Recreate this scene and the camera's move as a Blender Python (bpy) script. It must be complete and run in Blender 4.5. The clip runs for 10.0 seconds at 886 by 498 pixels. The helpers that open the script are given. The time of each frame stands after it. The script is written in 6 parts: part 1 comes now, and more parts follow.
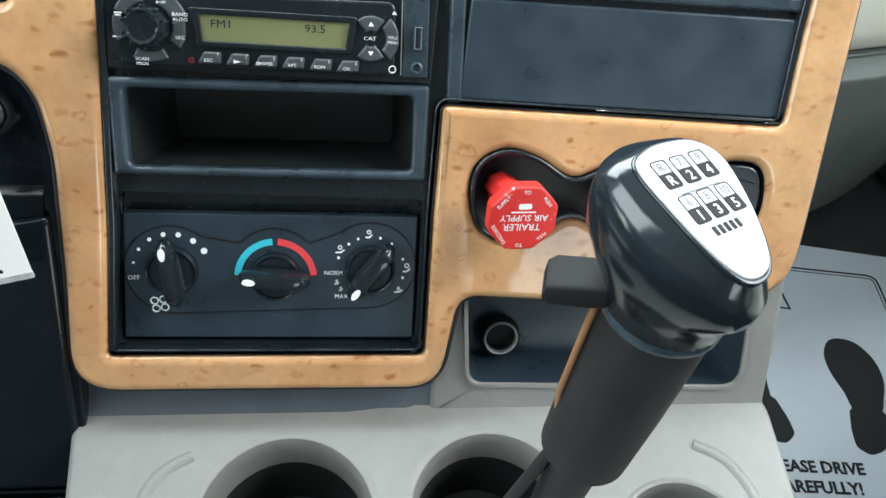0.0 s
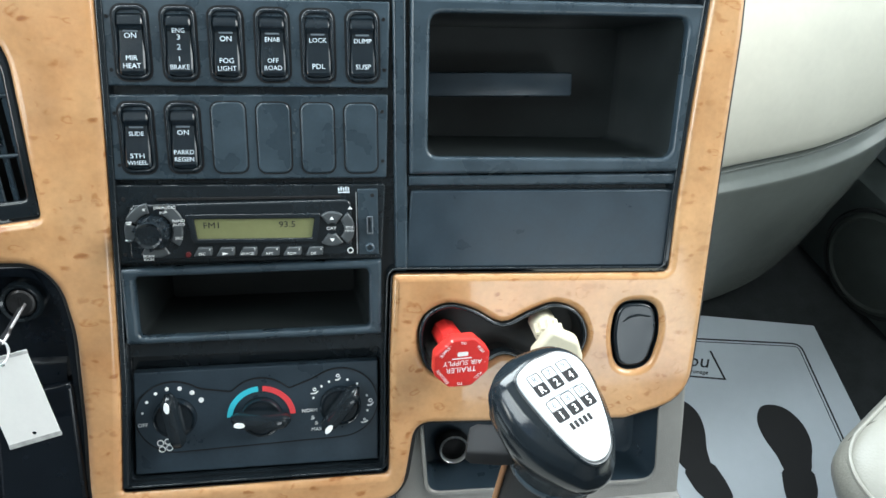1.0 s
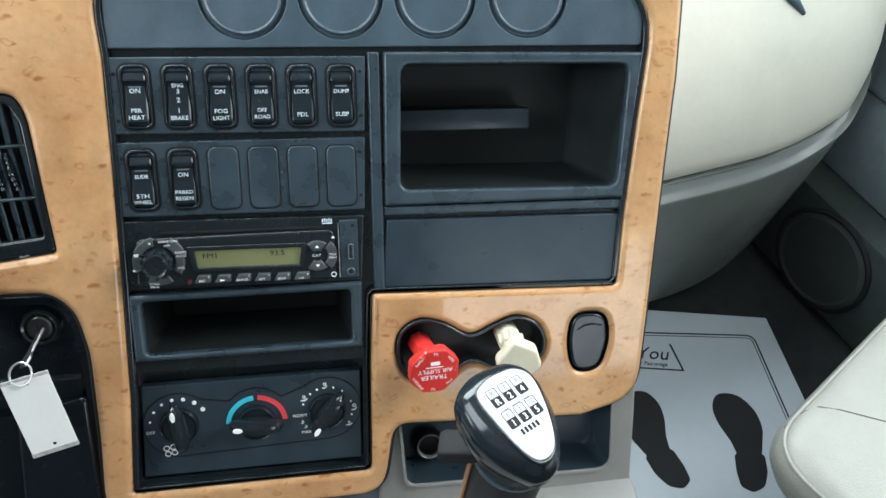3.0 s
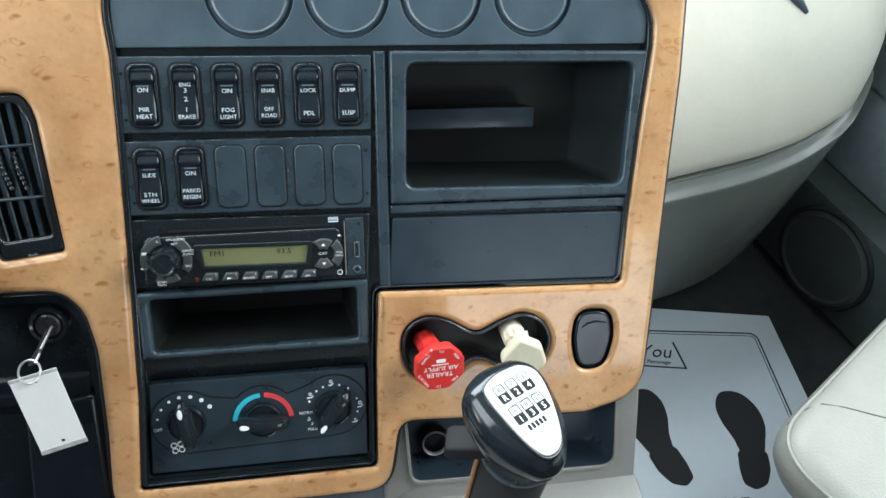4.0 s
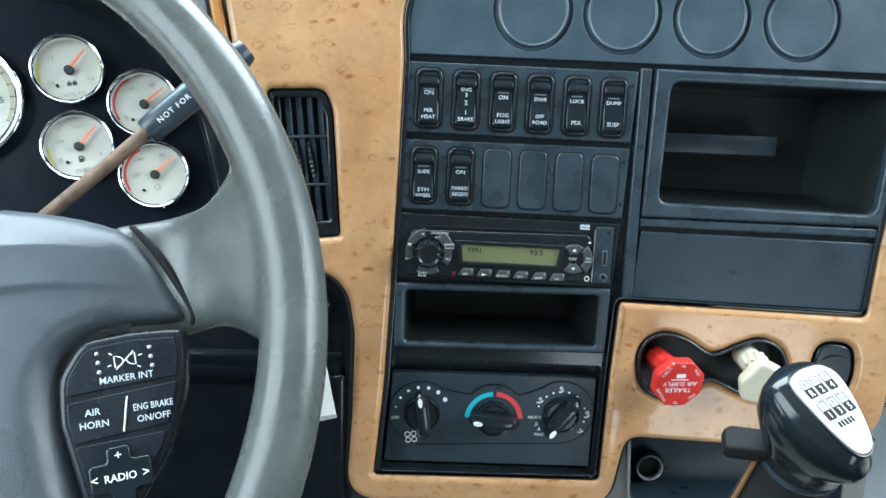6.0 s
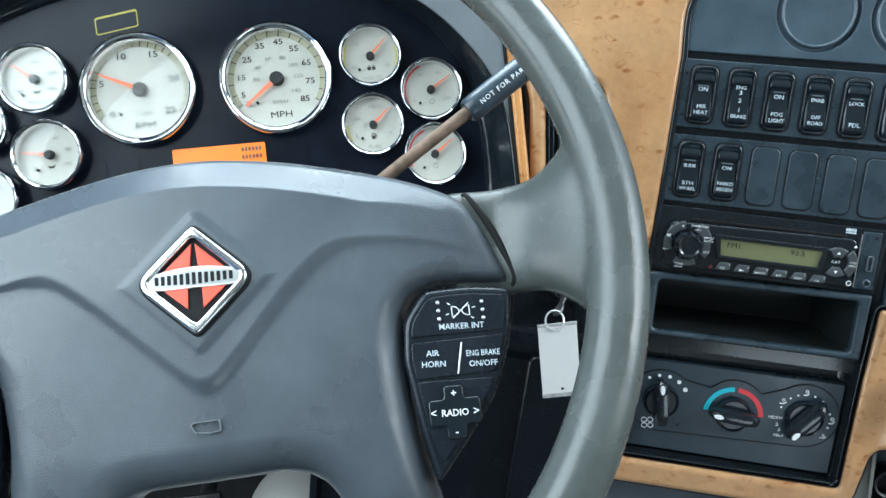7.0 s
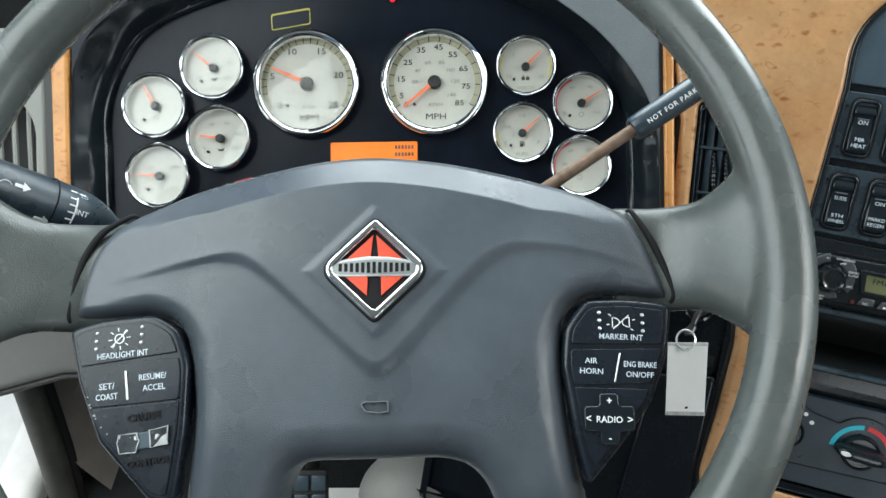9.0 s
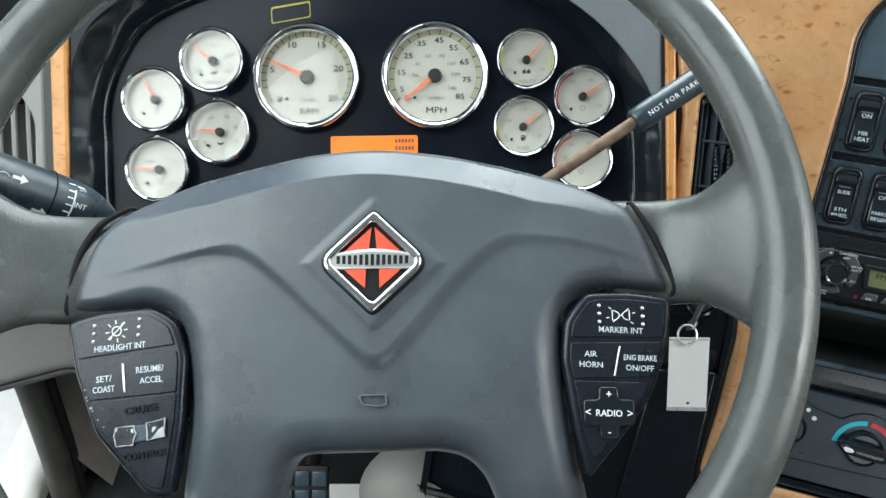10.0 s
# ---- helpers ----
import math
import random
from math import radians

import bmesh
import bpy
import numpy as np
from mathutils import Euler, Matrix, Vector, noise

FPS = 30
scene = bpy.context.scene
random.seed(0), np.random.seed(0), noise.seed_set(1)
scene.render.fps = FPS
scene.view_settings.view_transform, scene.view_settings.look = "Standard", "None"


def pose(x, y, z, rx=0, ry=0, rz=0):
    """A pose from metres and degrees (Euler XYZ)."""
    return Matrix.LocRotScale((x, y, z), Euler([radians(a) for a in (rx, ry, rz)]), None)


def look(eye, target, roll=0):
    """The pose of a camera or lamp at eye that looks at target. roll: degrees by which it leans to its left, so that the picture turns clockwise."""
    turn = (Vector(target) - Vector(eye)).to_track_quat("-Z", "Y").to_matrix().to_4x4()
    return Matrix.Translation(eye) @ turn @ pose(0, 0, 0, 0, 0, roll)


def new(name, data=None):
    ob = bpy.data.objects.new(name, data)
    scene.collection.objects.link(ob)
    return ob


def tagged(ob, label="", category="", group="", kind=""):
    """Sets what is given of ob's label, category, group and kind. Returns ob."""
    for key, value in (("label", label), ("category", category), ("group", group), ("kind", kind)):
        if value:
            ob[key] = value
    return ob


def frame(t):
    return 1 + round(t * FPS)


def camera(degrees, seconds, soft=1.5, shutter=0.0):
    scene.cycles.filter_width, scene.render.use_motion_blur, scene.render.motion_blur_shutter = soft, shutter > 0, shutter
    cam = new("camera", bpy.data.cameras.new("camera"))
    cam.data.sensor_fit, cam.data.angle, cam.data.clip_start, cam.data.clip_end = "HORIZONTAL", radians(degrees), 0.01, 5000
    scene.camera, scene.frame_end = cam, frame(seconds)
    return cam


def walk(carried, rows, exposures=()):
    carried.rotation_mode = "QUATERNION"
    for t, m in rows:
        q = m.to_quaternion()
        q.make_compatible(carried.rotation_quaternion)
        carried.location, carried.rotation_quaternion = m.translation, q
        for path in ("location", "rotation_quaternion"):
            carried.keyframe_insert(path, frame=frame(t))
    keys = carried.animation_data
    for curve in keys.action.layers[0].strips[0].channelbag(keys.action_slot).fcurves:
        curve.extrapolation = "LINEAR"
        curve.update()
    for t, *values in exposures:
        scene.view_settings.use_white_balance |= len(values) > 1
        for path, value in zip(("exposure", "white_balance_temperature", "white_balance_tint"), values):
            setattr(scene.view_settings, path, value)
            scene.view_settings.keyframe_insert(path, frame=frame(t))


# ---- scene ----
cam = camera(61.07, 10.0, soft=1.5, shutter=0.0)
PATH = [
    (0, (-0.0032, -0.4618, 0.1536), (0.2812, 0.0644, -0.6478), 9.52),
    (0.5, (0.0038, -0.4571, 0.2315), (0.3053, 0.0976, -0.5440), 7.95),
    (1, (-0.0016, -0.4735, 0.2809), (0.3293, 0.0877, -0.4777), 8.28),
    (1.5, (-0.0041, -0.4818, 0.3236), (0.3371, 0.0530, -0.4494), 9.55),
    (2, (-0.0098, -0.4930, 0.3441), (0.3427, 0.0408, -0.4246), 9.84),
    (2.5, (-0.0121, -0.4945, 0.3501), (0.3419, 0.0428, -0.4154), 9.52),
    (4, (-0.0184, -0.4955, 0.3539), (0.3330, 0.0414, -0.4131), 9.22),
    (4.5, (-0.0215, -0.4961, 0.3544), (0.3285, 0.0453, -0.4101), 9.41),
    (5, (-0.0349, -0.4900, 0.3538), (0.2898, 0.0647, -0.4122), 8.30),
    (5.2, (-0.0479, -0.4887, 0.3540), (0.2632, 0.0745, -0.4115), 7.65),
    (6.3, (-0.1824, -0.5076, 0.3224), (0.0127, 0.1663, -0.3902), 2.42),
    (6.5, (-0.2036, -0.5114, 0.3337), (-0.0475, 0.1635, -0.3876), 0.90),
    (7, (-0.2564, -0.5154, 0.3392), (-0.1879, 0.1777, -0.3784), -1.79),
    (7.5, (-0.2963, -0.5235, 0.3473), (-0.2800, 0.1791, -0.3641), -2.37),
    (8, (-0.3144, -0.5267, 0.3568), (-0.3337, 0.1752, -0.3552), -2.78),
    (8.5, (-0.3163, -0.5259, 0.3591), (-0.3429, 0.1749, -0.3537), -2.39),
    (9, (-0.3148, -0.5260, 0.3577), (-0.3428, 0.1739, -0.3560), -2.27),
    (9.5, (-0.3135, -0.5266, 0.3550), (-0.3435, 0.1729, -0.3590), -2.31),
    (10, (-0.3119, -0.5263, 0.3528), (-0.3448, 0.1719, -0.3624), -2.49),
]
EXPOSURES = [(0, 0.32, 6550, 10), (0.5, 0.54, 6550, 10), (1, 0.30, 6550, 10), (2.5, 0.03, 6500, 10), (5, 0.06, 6400, 9), (6.3, 0.10, 6000, 6), (7, -0.08, 6050, 7), (7.5, -0.12, 6250, 8), (8.5, -0.44, 6650, 9), (9.2, -0.44, 6680, 10), (10, -0.33, 6700, 10)]
walk(cam, [(t, look(eye, target, roll)) for t, eye, target, roll in PATH], EXPOSURES)

# ---- world and light ----
world = bpy.data.worlds.new("daylight")
world.use_nodes = True
scene.world = world
_n = world.node_tree.nodes
_sky = _n.new("ShaderNodeTexSky")
_sky.sky_type, _sky.sun_disc = "NISHITA", False
_sky.sun_elevation, _sky.sun_rotation = radians(38), radians(106)
world.node_tree.links.new(_sky.outputs[0], _n["Background"].inputs[0])
_n["Background"].inputs[1].default_value = 0.15


def area_lamp(name, m, sx, sy, power, colour):
    d = bpy.data.lights.new(name, "AREA")
    d.shape, d.size, d.size_y, d.energy, d.color = "RECTANGLE", sx, sy, power, colour
    ob = new(name, d)
    ob.matrix_world = m
    return ob


area_lamp("windscreen_daylight", look((0.15, 0.62, 0.64), (0.1, -0.6, -0.2)), 1.7, 0.80, 66, (0.85, 0.965, 1.0))
area_lamp("passenger_window_daylight", look((1.09, -0.40, 0.62), (0.0, -0.3, -0.1)), 0.9, 0.7, 14, (0.88, 0.99, 1.0))
area_lamp("driver_window_daylight", look((-0.94, -0.30, 0.74), (0.0, -0.25, -0.05)), 0.85, 0.85, 18, (0.88, 0.99, 1.0))
# added fill from behind, set in an assumed opening of the rear wall
area_lamp("rear_fill_lamp", look((0.28, -1.690, 0.20), (0.25, 0.0, -0.1)), 0.70, 0.36, 3.2, (0.90, 0.99, 1.0))
# added fill lamp outside the door, brightens the white sill and step
area_lamp("door_sill_fill", look((-1.50, -0.20, 0.0), (-1.0, 0.08, -0.75)), 0.7, 0.7, 11, (0.98, 1.0, 0.97))
sun = bpy.data.lights.new("sun", "SUN")
sun.energy, sun.angle, sun.color = 1.0, radians(12), (1.0, 0.97, 0.92)
new("sun", sun).matrix_world = look((3.2, -1.2, 2.2), (0.1, -0.3, -0.3))

# ---- frames of the dashboard ----
PANEL = pose(-0.0005, 0, 0, 0, 0, -17.13) @ pose(0, 0, 0, -35.81) @ Matrix.Scale(0.997, 4)
CLUSTER = pose(-0.4014, 0.0646, -0.0252, -45.43)
WHEEL = pose(-0.3725, -0.2054, 0.0131, -57.09) @ Matrix.Scale(0.93, 4)
CONSOLE = pose(0, 0, 0, 0, 0, -17.13)


# ---- materials ----
def mat(name, colour, rough=0.5, metal=0.0, var=0.12, scale=40.0, bump=0.0, bump_scale=900.0, coat=0.0, spec=0.5, rough_var=0.0, wear=None, worn=0.0):
    m = bpy.data.materials.new(name)
    m.use_nodes = True
    t = m.node_tree
    b = t.nodes["Principled BSDF"]
    b.inputs["Metallic"].default_value, b.inputs["Roughness"].default_value = metal, rough
    b.inputs["Coat Weight"].default_value, b.inputs["Coat Roughness"].default_value = coat, 0.08
    b.inputs["Specular IOR Level"].default_value = spec
    co = t.nodes.new("ShaderNodeTexCoord")

    def noise_tex(sc, detail=4.0):
        n = t.nodes.new("ShaderNodeTexNoise")
        n.inputs["Scale"].default_value, n.inputs["Detail"].default_value = sc, detail
        t.links.new(co.outputs["Object"], n.inputs["Vector"])
        return n

    big, fine = noise_tex(scale), noise_tex(scale * 9)
    mix = t.nodes.new("ShaderNodeMath")
    mix.operation = "MULTIPLY_ADD"
    t.links.new(fine.outputs[0], mix.inputs[0])
    mix.inputs[1].default_value = 0.4
    t.links.new(big.outputs[0], mix.inputs[2])
    ramp = t.nodes.new("ShaderNodeValToRGB")
    ramp.color_ramp.elements[0].position, ramp.color_ramp.elements[1].position = 0.45, 0.95
    lo = [max(0.0, c * (1 - var)) for c in colour]
    hi = [min(1.0, c * (1 + var)) for c in colour]
    ramp.color_ramp.elements[0].color, ramp.color_ramp.elements[1].color = (*lo, 1), (*hi, 1)
    t.links.new(mix.outputs[0], ramp.inputs[0])
    out = ramp.outputs[0]
    if wear:
        wn = noise_tex(wear[1], 8.0)
        wr = t.nodes.new("ShaderNodeValToRGB")
        wr.color_ramp.elements[0].position, wr.color_ramp.elements[1].position = wear[2], wear[2] + 0.06
        t.links.new(wn.outputs[0], wr.inputs[0])
        wm = t.nodes.new("ShaderNodeMix")
        wm.data_type = "RGBA"
        t.links.new(wr.outputs[0], wm.inputs[0])
        t.links.new(out, wm.inputs[6])
        wm.inputs[7].default_value = (*wear[0], 1)
        out = wm.outputs[2]
    t.links.new(out, b.inputs["Base Color"])
    if rough_var:
        mr = t.nodes.new("ShaderNodeMapRange")
        mr.inputs[1].default_value, mr.inputs[2].default_value = 0.3, 0.7
        mr.inputs[3].default_value, mr.inputs[4].default_value = max(0.02, rough - rough_var), min(1.0, rough + rough_var)
        t.links.new(big.outputs[0], mr.inputs[0])
        t.links.new(mr.outputs[0], b.inputs["Roughness"])
    if bump:
        bn, vo = t.nodes.new("ShaderNodeBump"), t.nodes.new("ShaderNodeTexVoronoi")
        vo.inputs["Scale"].default_value = bump_scale
        t.links.new(co.outputs["Object"], vo.inputs["Vector"])
        bn.inputs["Strength"].default_value, bn.inputs["Distance"].default_value = bump, 0.001
        if worn:
            rub = noise_tex(worn, 3.0)
            fade = t.nodes.new("ShaderNodeMapRange")
            fade.inputs[1].default_value, fade.inputs[2].default_value = 0.44, 0.58
            fade.inputs[3].default_value, fade.inputs[4].default_value = bump * 0.12, bump
            t.links.new(rub.outputs[0], fade.inputs[0])
            t.links.new(fade.outputs[0], bn.inputs["Strength"])
        t.links.new(vo.outputs[0], bn.inputs["Height"])
        t.links.new(bn.outputs[0], b.inputs["Normal"])
    return m


def burl(name, base=(0.50, 0.285, 0.138), coat=0.85):
    """Lacquered burl veneer: mottled tan with small brown eyes and curls."""
    m = mat(name, base, 0.30, 0, 0.16, 30, coat=coat, spec=0.2)
    t = m.node_tree
    b = t.nodes["Principled BSDF"]
    co = t.nodes["Texture Coordinate"]

    def node(kind, **values):
        n = t.nodes.new(kind)
        for key, value in values.items():
            n.inputs[key].default_value = value
        return n

    def ramp(socket, *stops):
        n = t.nodes.new("ShaderNodeValToRGB")
        while len(n.color_ramp.elements) < len(stops):
            n.color_ramp.elements.new(0.5)
        for e, (place, colour) in zip(n.color_ramp.elements, stops):
            e.position, e.color = place, (*colour, 1)
        t.links.new(socket, n.inputs[0])
        return n.outputs[0]

    def mixed(kind, factor, one, two):
        n = t.nodes.new("ShaderNodeMix")
        n.data_type, n.blend_type = "RGBA", kind
        if isinstance(factor, float):
            n.inputs[0].default_value = factor
        else:
            t.links.new(factor, n.inputs[0])
        t.links.new(one, n.inputs[6])
        t.links.new(two, n.inputs[7])
        return n.outputs[2]

    stretch = t.nodes.new("ShaderNodeMapping")
    stretch.inputs["Scale"].default_value = (0.62, 1.0, 1.0)
    t.links.new(co.outputs["Object"], stretch.inputs["Vector"])
    warp = node("ShaderNodeTexNoise", Scale=70.0, Detail=3.0)
    t.links.new(stretch.outputs[0], warp.inputs["Vector"])
    bent = t.nodes.new("ShaderNodeMix")
    bent.data_type = "VECTOR"
    bent.inputs[0].default_value = 0.016
    t.links.new(stretch.outputs[0], bent.inputs[4])
    t.links.new(warp.outputs["Color"], bent.inputs[5])
    b.inputs["Coat Roughness"].default_value = 0.08
    spots = node("ShaderNodeTexVoronoi", Scale=140.0)
    t.links.new(bent.outputs[1], spots.inputs["Vector"])
    eye = ramp(spots.outputs["Distance"], (0.08, (0.50, 0.32, 0.19)), (0.22, (0.66, 0.48, 0.34)), (0.34, (0.92, 0.87, 0.82)), (0.46, (1, 1, 1)))
    chosen = ramp(spots.outputs["Color"], (0.40, (0, 0, 0)), (0.72, (0.80, 0.80, 0.80)))
    colour = mixed("MULTIPLY", chosen, b.inputs["Base Color"].links[0].from_socket, eye)
    curls = node("ShaderNodeTexVoronoi", Scale=78.0)
    t.links.new(bent.outputs[1], curls.inputs["Vector"])
    ring = ramp(curls.outputs["Distance"], (0.15, (1, 1, 1)), (0.21, (0.76, 0.61, 0.48)), (0.29, (1, 1, 1)))
    where = node("ShaderNodeTexNoise", Scale=95.0)
    t.links.new(co.outputs["Object"], where.inputs["Vector"])
    colour = mixed("MULTIPLY", ramp(where.outputs[0], (0.46, (0, 0, 0)), (0.55, (0.8, 0.8, 0.8))), colour, ring)
    cloud = node("ShaderNodeTexNoise", Scale=17.0, Detail=5.0, Roughness=0.6)
    t.links.new(stretch.outputs[0], cloud.inputs["Vector"])
    colour = mixed("MULTIPLY", 0.7, colour, ramp(cloud.outputs[0], (0.40, (1, 1, 1)), (0.70, (0.78, 0.64, 0.52))))
    t.links.new(colour, b.inputs["Base Color"])
    return m


WOOD = burl("burl veneer")
STRIPWOOD = burl("plain orange veneer", (0.50, 0.235, 0.075), 0.30)
BLACK = mat("satin black plastic", (0.026, 0.042, 0.056), 0.30, var=0.25, rough_var=0.08, bump=0.08, bump_scale=1500, spec=0.5, wear=((0.10, 0.11, 0.11), 330, 0.70))
GLOSSBLACK = mat("gloss black plastic", (0.0095, 0.0135, 0.017), 0.15, var=0.2)
SLATE = mat("matt slate plastic", (0.043, 0.068, 0.091), 0.38, var=0.18, bump=0.12, bump_scale=1400, rough_var=0.08)
KNEE = mat("blue grey knee plastic", (0.055, 0.066, 0.082), 0.4, var=0.15, bump=0.15)
LOWERPAD = mat("dark grey green vinyl", (0.150, 0.160, 0.148), 0.22, var=0.08, scale=14, bump=0.15, bump_scale=900)
# the shade inside cubby and pocket is put into this colour
CAVITY = mat("shade-darkened cavity plastic", (0.017, 0.021, 0.022), 0.34, var=0.2, spec=0.42)
STEEL = mat("worn dark steel", (0.22, 0.22, 0.23), 0.32, 0.9, var=0.2)
GREYPAD = mat("shaded grey vinyl", (0.165, 0.166, 0.152), 0.42, var=0.08, scale=14, bump=0.15, bump_scale=900)
POD = mat("dull black pod plastic", (0.0085, 0.0125, 0.019), 0.27, var=0.2, spec=0.42, rough_var=0.06)
DOORSLATE = mat("satin dark slate plastic", (0.020, 0.033, 0.046), 0.34, var=0.18, rough_var=0.08, spec=0.42)
LENSGREY = mat("smoked lens plastic", (0.10, 0.12, 0.14), 0.25, var=0.2)
DIMRED = mat("dim red lens", (0.09, 0.010, 0.012), 0.3, var=0.1)
ROCKER = mat("satin rocker plastic", (0.007, 0.012, 0.017), 0.22, var=0.2, rough_var=0.06)
DARK = mat("dark plastic", (0.010, 0.011, 0.012), 0.55, var=0.3, bump=0.1)
WHEELGREY = mat("grained grey polyurethane", (0.067, 0.080, 0.095), 0.31, var=0.18, scale=14, bump=0.20, bump_scale=1350, rough_var=0.08, worn=9.0)
RIMGREY = mat("worn grey rim leather", (0.068, 0.077, 0.074), 0.26, var=0.2, scale=18, bump=0.13, bump_scale=1000, rough_var=0.10, worn=11.0)
CREAM = mat("cream vinyl", (0.545, 0.52, 0.445), 0.5, var=0.06, scale=12, bump=0.12, bump_scale=900)
TAUPE = mat("warm grey plastic", (0.188, 0.187, 0.178), 0.42, var=0.10, scale=14, bump=0.2, bump_scale=1100, rough_var=0.06)
DASHGREY = mat("blue grey dash plastic", (0.12, 0.137, 0.15), 0.5, var=0.1, bump=0.2)
CHROME = mat("chrome", (0.80, 0.81, 0.82), 0.07, 1.0, var=0.05)
SILVER = mat("brushed silver", (0.72, 0.73, 0.74), 0.3, 0.85, var=0.05)
LEGEND = mat("worn white legend ink", (0.60, 0.68, 0.75), 0.5, var=0.2, scale=300)
CLUSTERBLACK = mat("deep black cluster plastic", (0.006, 0.009, 0.016), 0.25, var=0.2, spec=0.13)
WHITE = mat("white ink", (0.82, 0.84, 0.85), 0.5, var=0.03)
INK = mat("black ink", (0.009, 0.009, 0.010), 0.7, var=0.05, spec=0.25)
DIAL = mat("ivory dial face", (0.54, 0.535, 0.48), 0.45, var=0.04, scale=30)
DIALRING = mat("olive dial ring", (0.40, 0.38, 0.26), 0.45, var=0.06)
NEEDLE = mat("orange needle", (0.86, 0.22, 0.11), 0.4, var=0.05)
RED = mat("red valve plastic", (0.62, 0.028, 0.024), 0.4, var=0.12, bump=0.1, wear=((0.75, 0.45, 0.42), 160, 0.66))
IVORY = mat("aged ivory plastic", (0.66, 0.61, 0.47), 0.45, var=0.08)
PAPER = mat("white paper tag", (0.84, 0.85, 0.84), 0.65, var=0.03)
MATSILVER = mat("silver floor paper", (0.36, 0.395, 0.43), 0.36, 0.0, var=0.06, scale=6)
CARPET = mat("dark floor rubber", (0.013, 0.015, 0.016), 0.8, spec=0.2, var=0.3, scale=30, bump=0.5, bump_scale=300)
LEATHER = mat("cream seat leather", (0.262, 0.256, 0.228), 0.42, var=0.06, scale=20, bump=0.3, bump_scale=420)
REARTRIM = mat("dark grey rear trim", (0.11, 0.11, 0.11), 0.8, var=0.1, scale=8)
HEADLINER = mat("grey headliner", (0.33, 0.33, 0.32), 0.8, var=0.05, scale=8)
RUST = mat("rusty steel rod", (0.19, 0.125, 0.09), 0.6, 0.3, var=0.35, scale=120, bump=0.3)
BADGERED = mat("badge red enamel", (0.78, 0.09, 0.045), 0.3, var=0.04)
CYAN = mat("cyan print", (0.03, 0.48, 0.60), 0.5, var=0.05)
REDPRINT = mat("red print", (0.66, 0.05, 0.06), 0.5, var=0.05)
LCDGREEN = mat("olive display", (0.17, 0.18, 0.085), 0.25, var=0.06)


def glowing(name, colour, strength):
    m = mat(name, colour, 0.4)
    b = m.node_tree.nodes["Principled BSDF"]
    b.inputs["Emission Color"].default_value, b.inputs["Emission Strength"].default_value = (*colour, 1), strength
    return m


def clear_cover(name, gloss):
    """A thin clear pane: see-through, with a faint mirror gloss that grows at a slant."""
    m = bpy.data.materials.new(name)
    m.use_nodes = True
    t = m.node_tree
    t.nodes.remove(t.nodes["Principled BSDF"])
    clear, shine, mix, fr = (t.nodes.new(k) for k in ("ShaderNodeBsdfTransparent", "ShaderNodeBsdfGlossy", "ShaderNodeMixShader", "ShaderNodeFresnel"))
    shine.inputs["Roughness"].default_value = 0.06
    fr.inputs["IOR"].default_value = gloss
    t.links.new(fr.outputs[0], mix.inputs[0])
    t.links.new(clear.outputs[0], mix.inputs[1])
    t.links.new(shine.outputs[0], mix.inputs[2])
    t.links.new(mix.outputs[0], t.nodes["Material Output"].inputs[0])
    return m


CLEAR = clear_cover("clear gauge glass", 1.28)
ORANGELCD = glowing("orange backlit display", (0.92, 0.21, 0.015), 0.42)


# ---- building helpers ----
def smooth(me, angle=0.7):
    me.polygons.foreach_set("use_smooth", [True] * len(me.polygons))
    me.set_sharp_from_angle(angle=angle)
    return me


def link(name, me, material, parent=None, label="", m=None):
    ob = new(name, me)
    if not me.materials:
        me.materials.append(material)
    if parent:
        ob.parent = parent
    if m is not None:
        ob.matrix_basis = m
    if label:
        ob["label"] = label
    return ob


def part(name, bm, material, parent=None, label="", angle=0.7):
    me = bpy.data.meshes.new(name)
    bmesh.ops.recalc_face_normals(bm, faces=bm.faces)
    bm.to_mesh(me)
    bm.free()
    return link(name, smooth(me, angle), material, parent, label)


def thing(name, m, label, category, group="", kind=""):
    return tagged(new_at(name, m), label, category, group, kind)


def new_at(name, m):
    ob = new(name)
    ob.empty_display_size = 0.02
    ob.matrix_basis = m
    return ob


def at(u, w, v, frame_m=None):
    """A spot of a dashboard frame: u to the right, w into the dash, v up its face."""
    return (frame_m if frame_m is not None else PANEL) @ Matrix.Translation((u, w, v))


def from_curve(cu):
    ob = new("tmp", cu)
    me = bpy.data.meshes.new_from_object(ob.evaluated_get(bpy.context.evaluated_depsgraph_get()))
    bpy.data.objects.remove(ob)
    bpy.data.curves.remove(cu)
    return me


def stand_up(me, front, back):
    """Turns a mesh lying in xy upright: its top comes to w = front, its underside to w = back."""
    co = np.empty(len(me.vertices) * 3)
    me.vertices.foreach_get("co", co)
    co = co.reshape(-1, 3)
    z0, z1 = co[:, 2].min(), co[:, 2].max()
    k = (z1 - co[:, 2]) / max(z1 - z0, 1e-9)
    out = np.stack([co[:, 0], front + k * (back - front), co[:, 1]], 1)
    me.vertices.foreach_set("co", out.ravel())
    me.update()
    return me


COS_A, SIN_A = math.cos(0.31), math.sin(0.31)  # loops are filled on a slant, then turned back


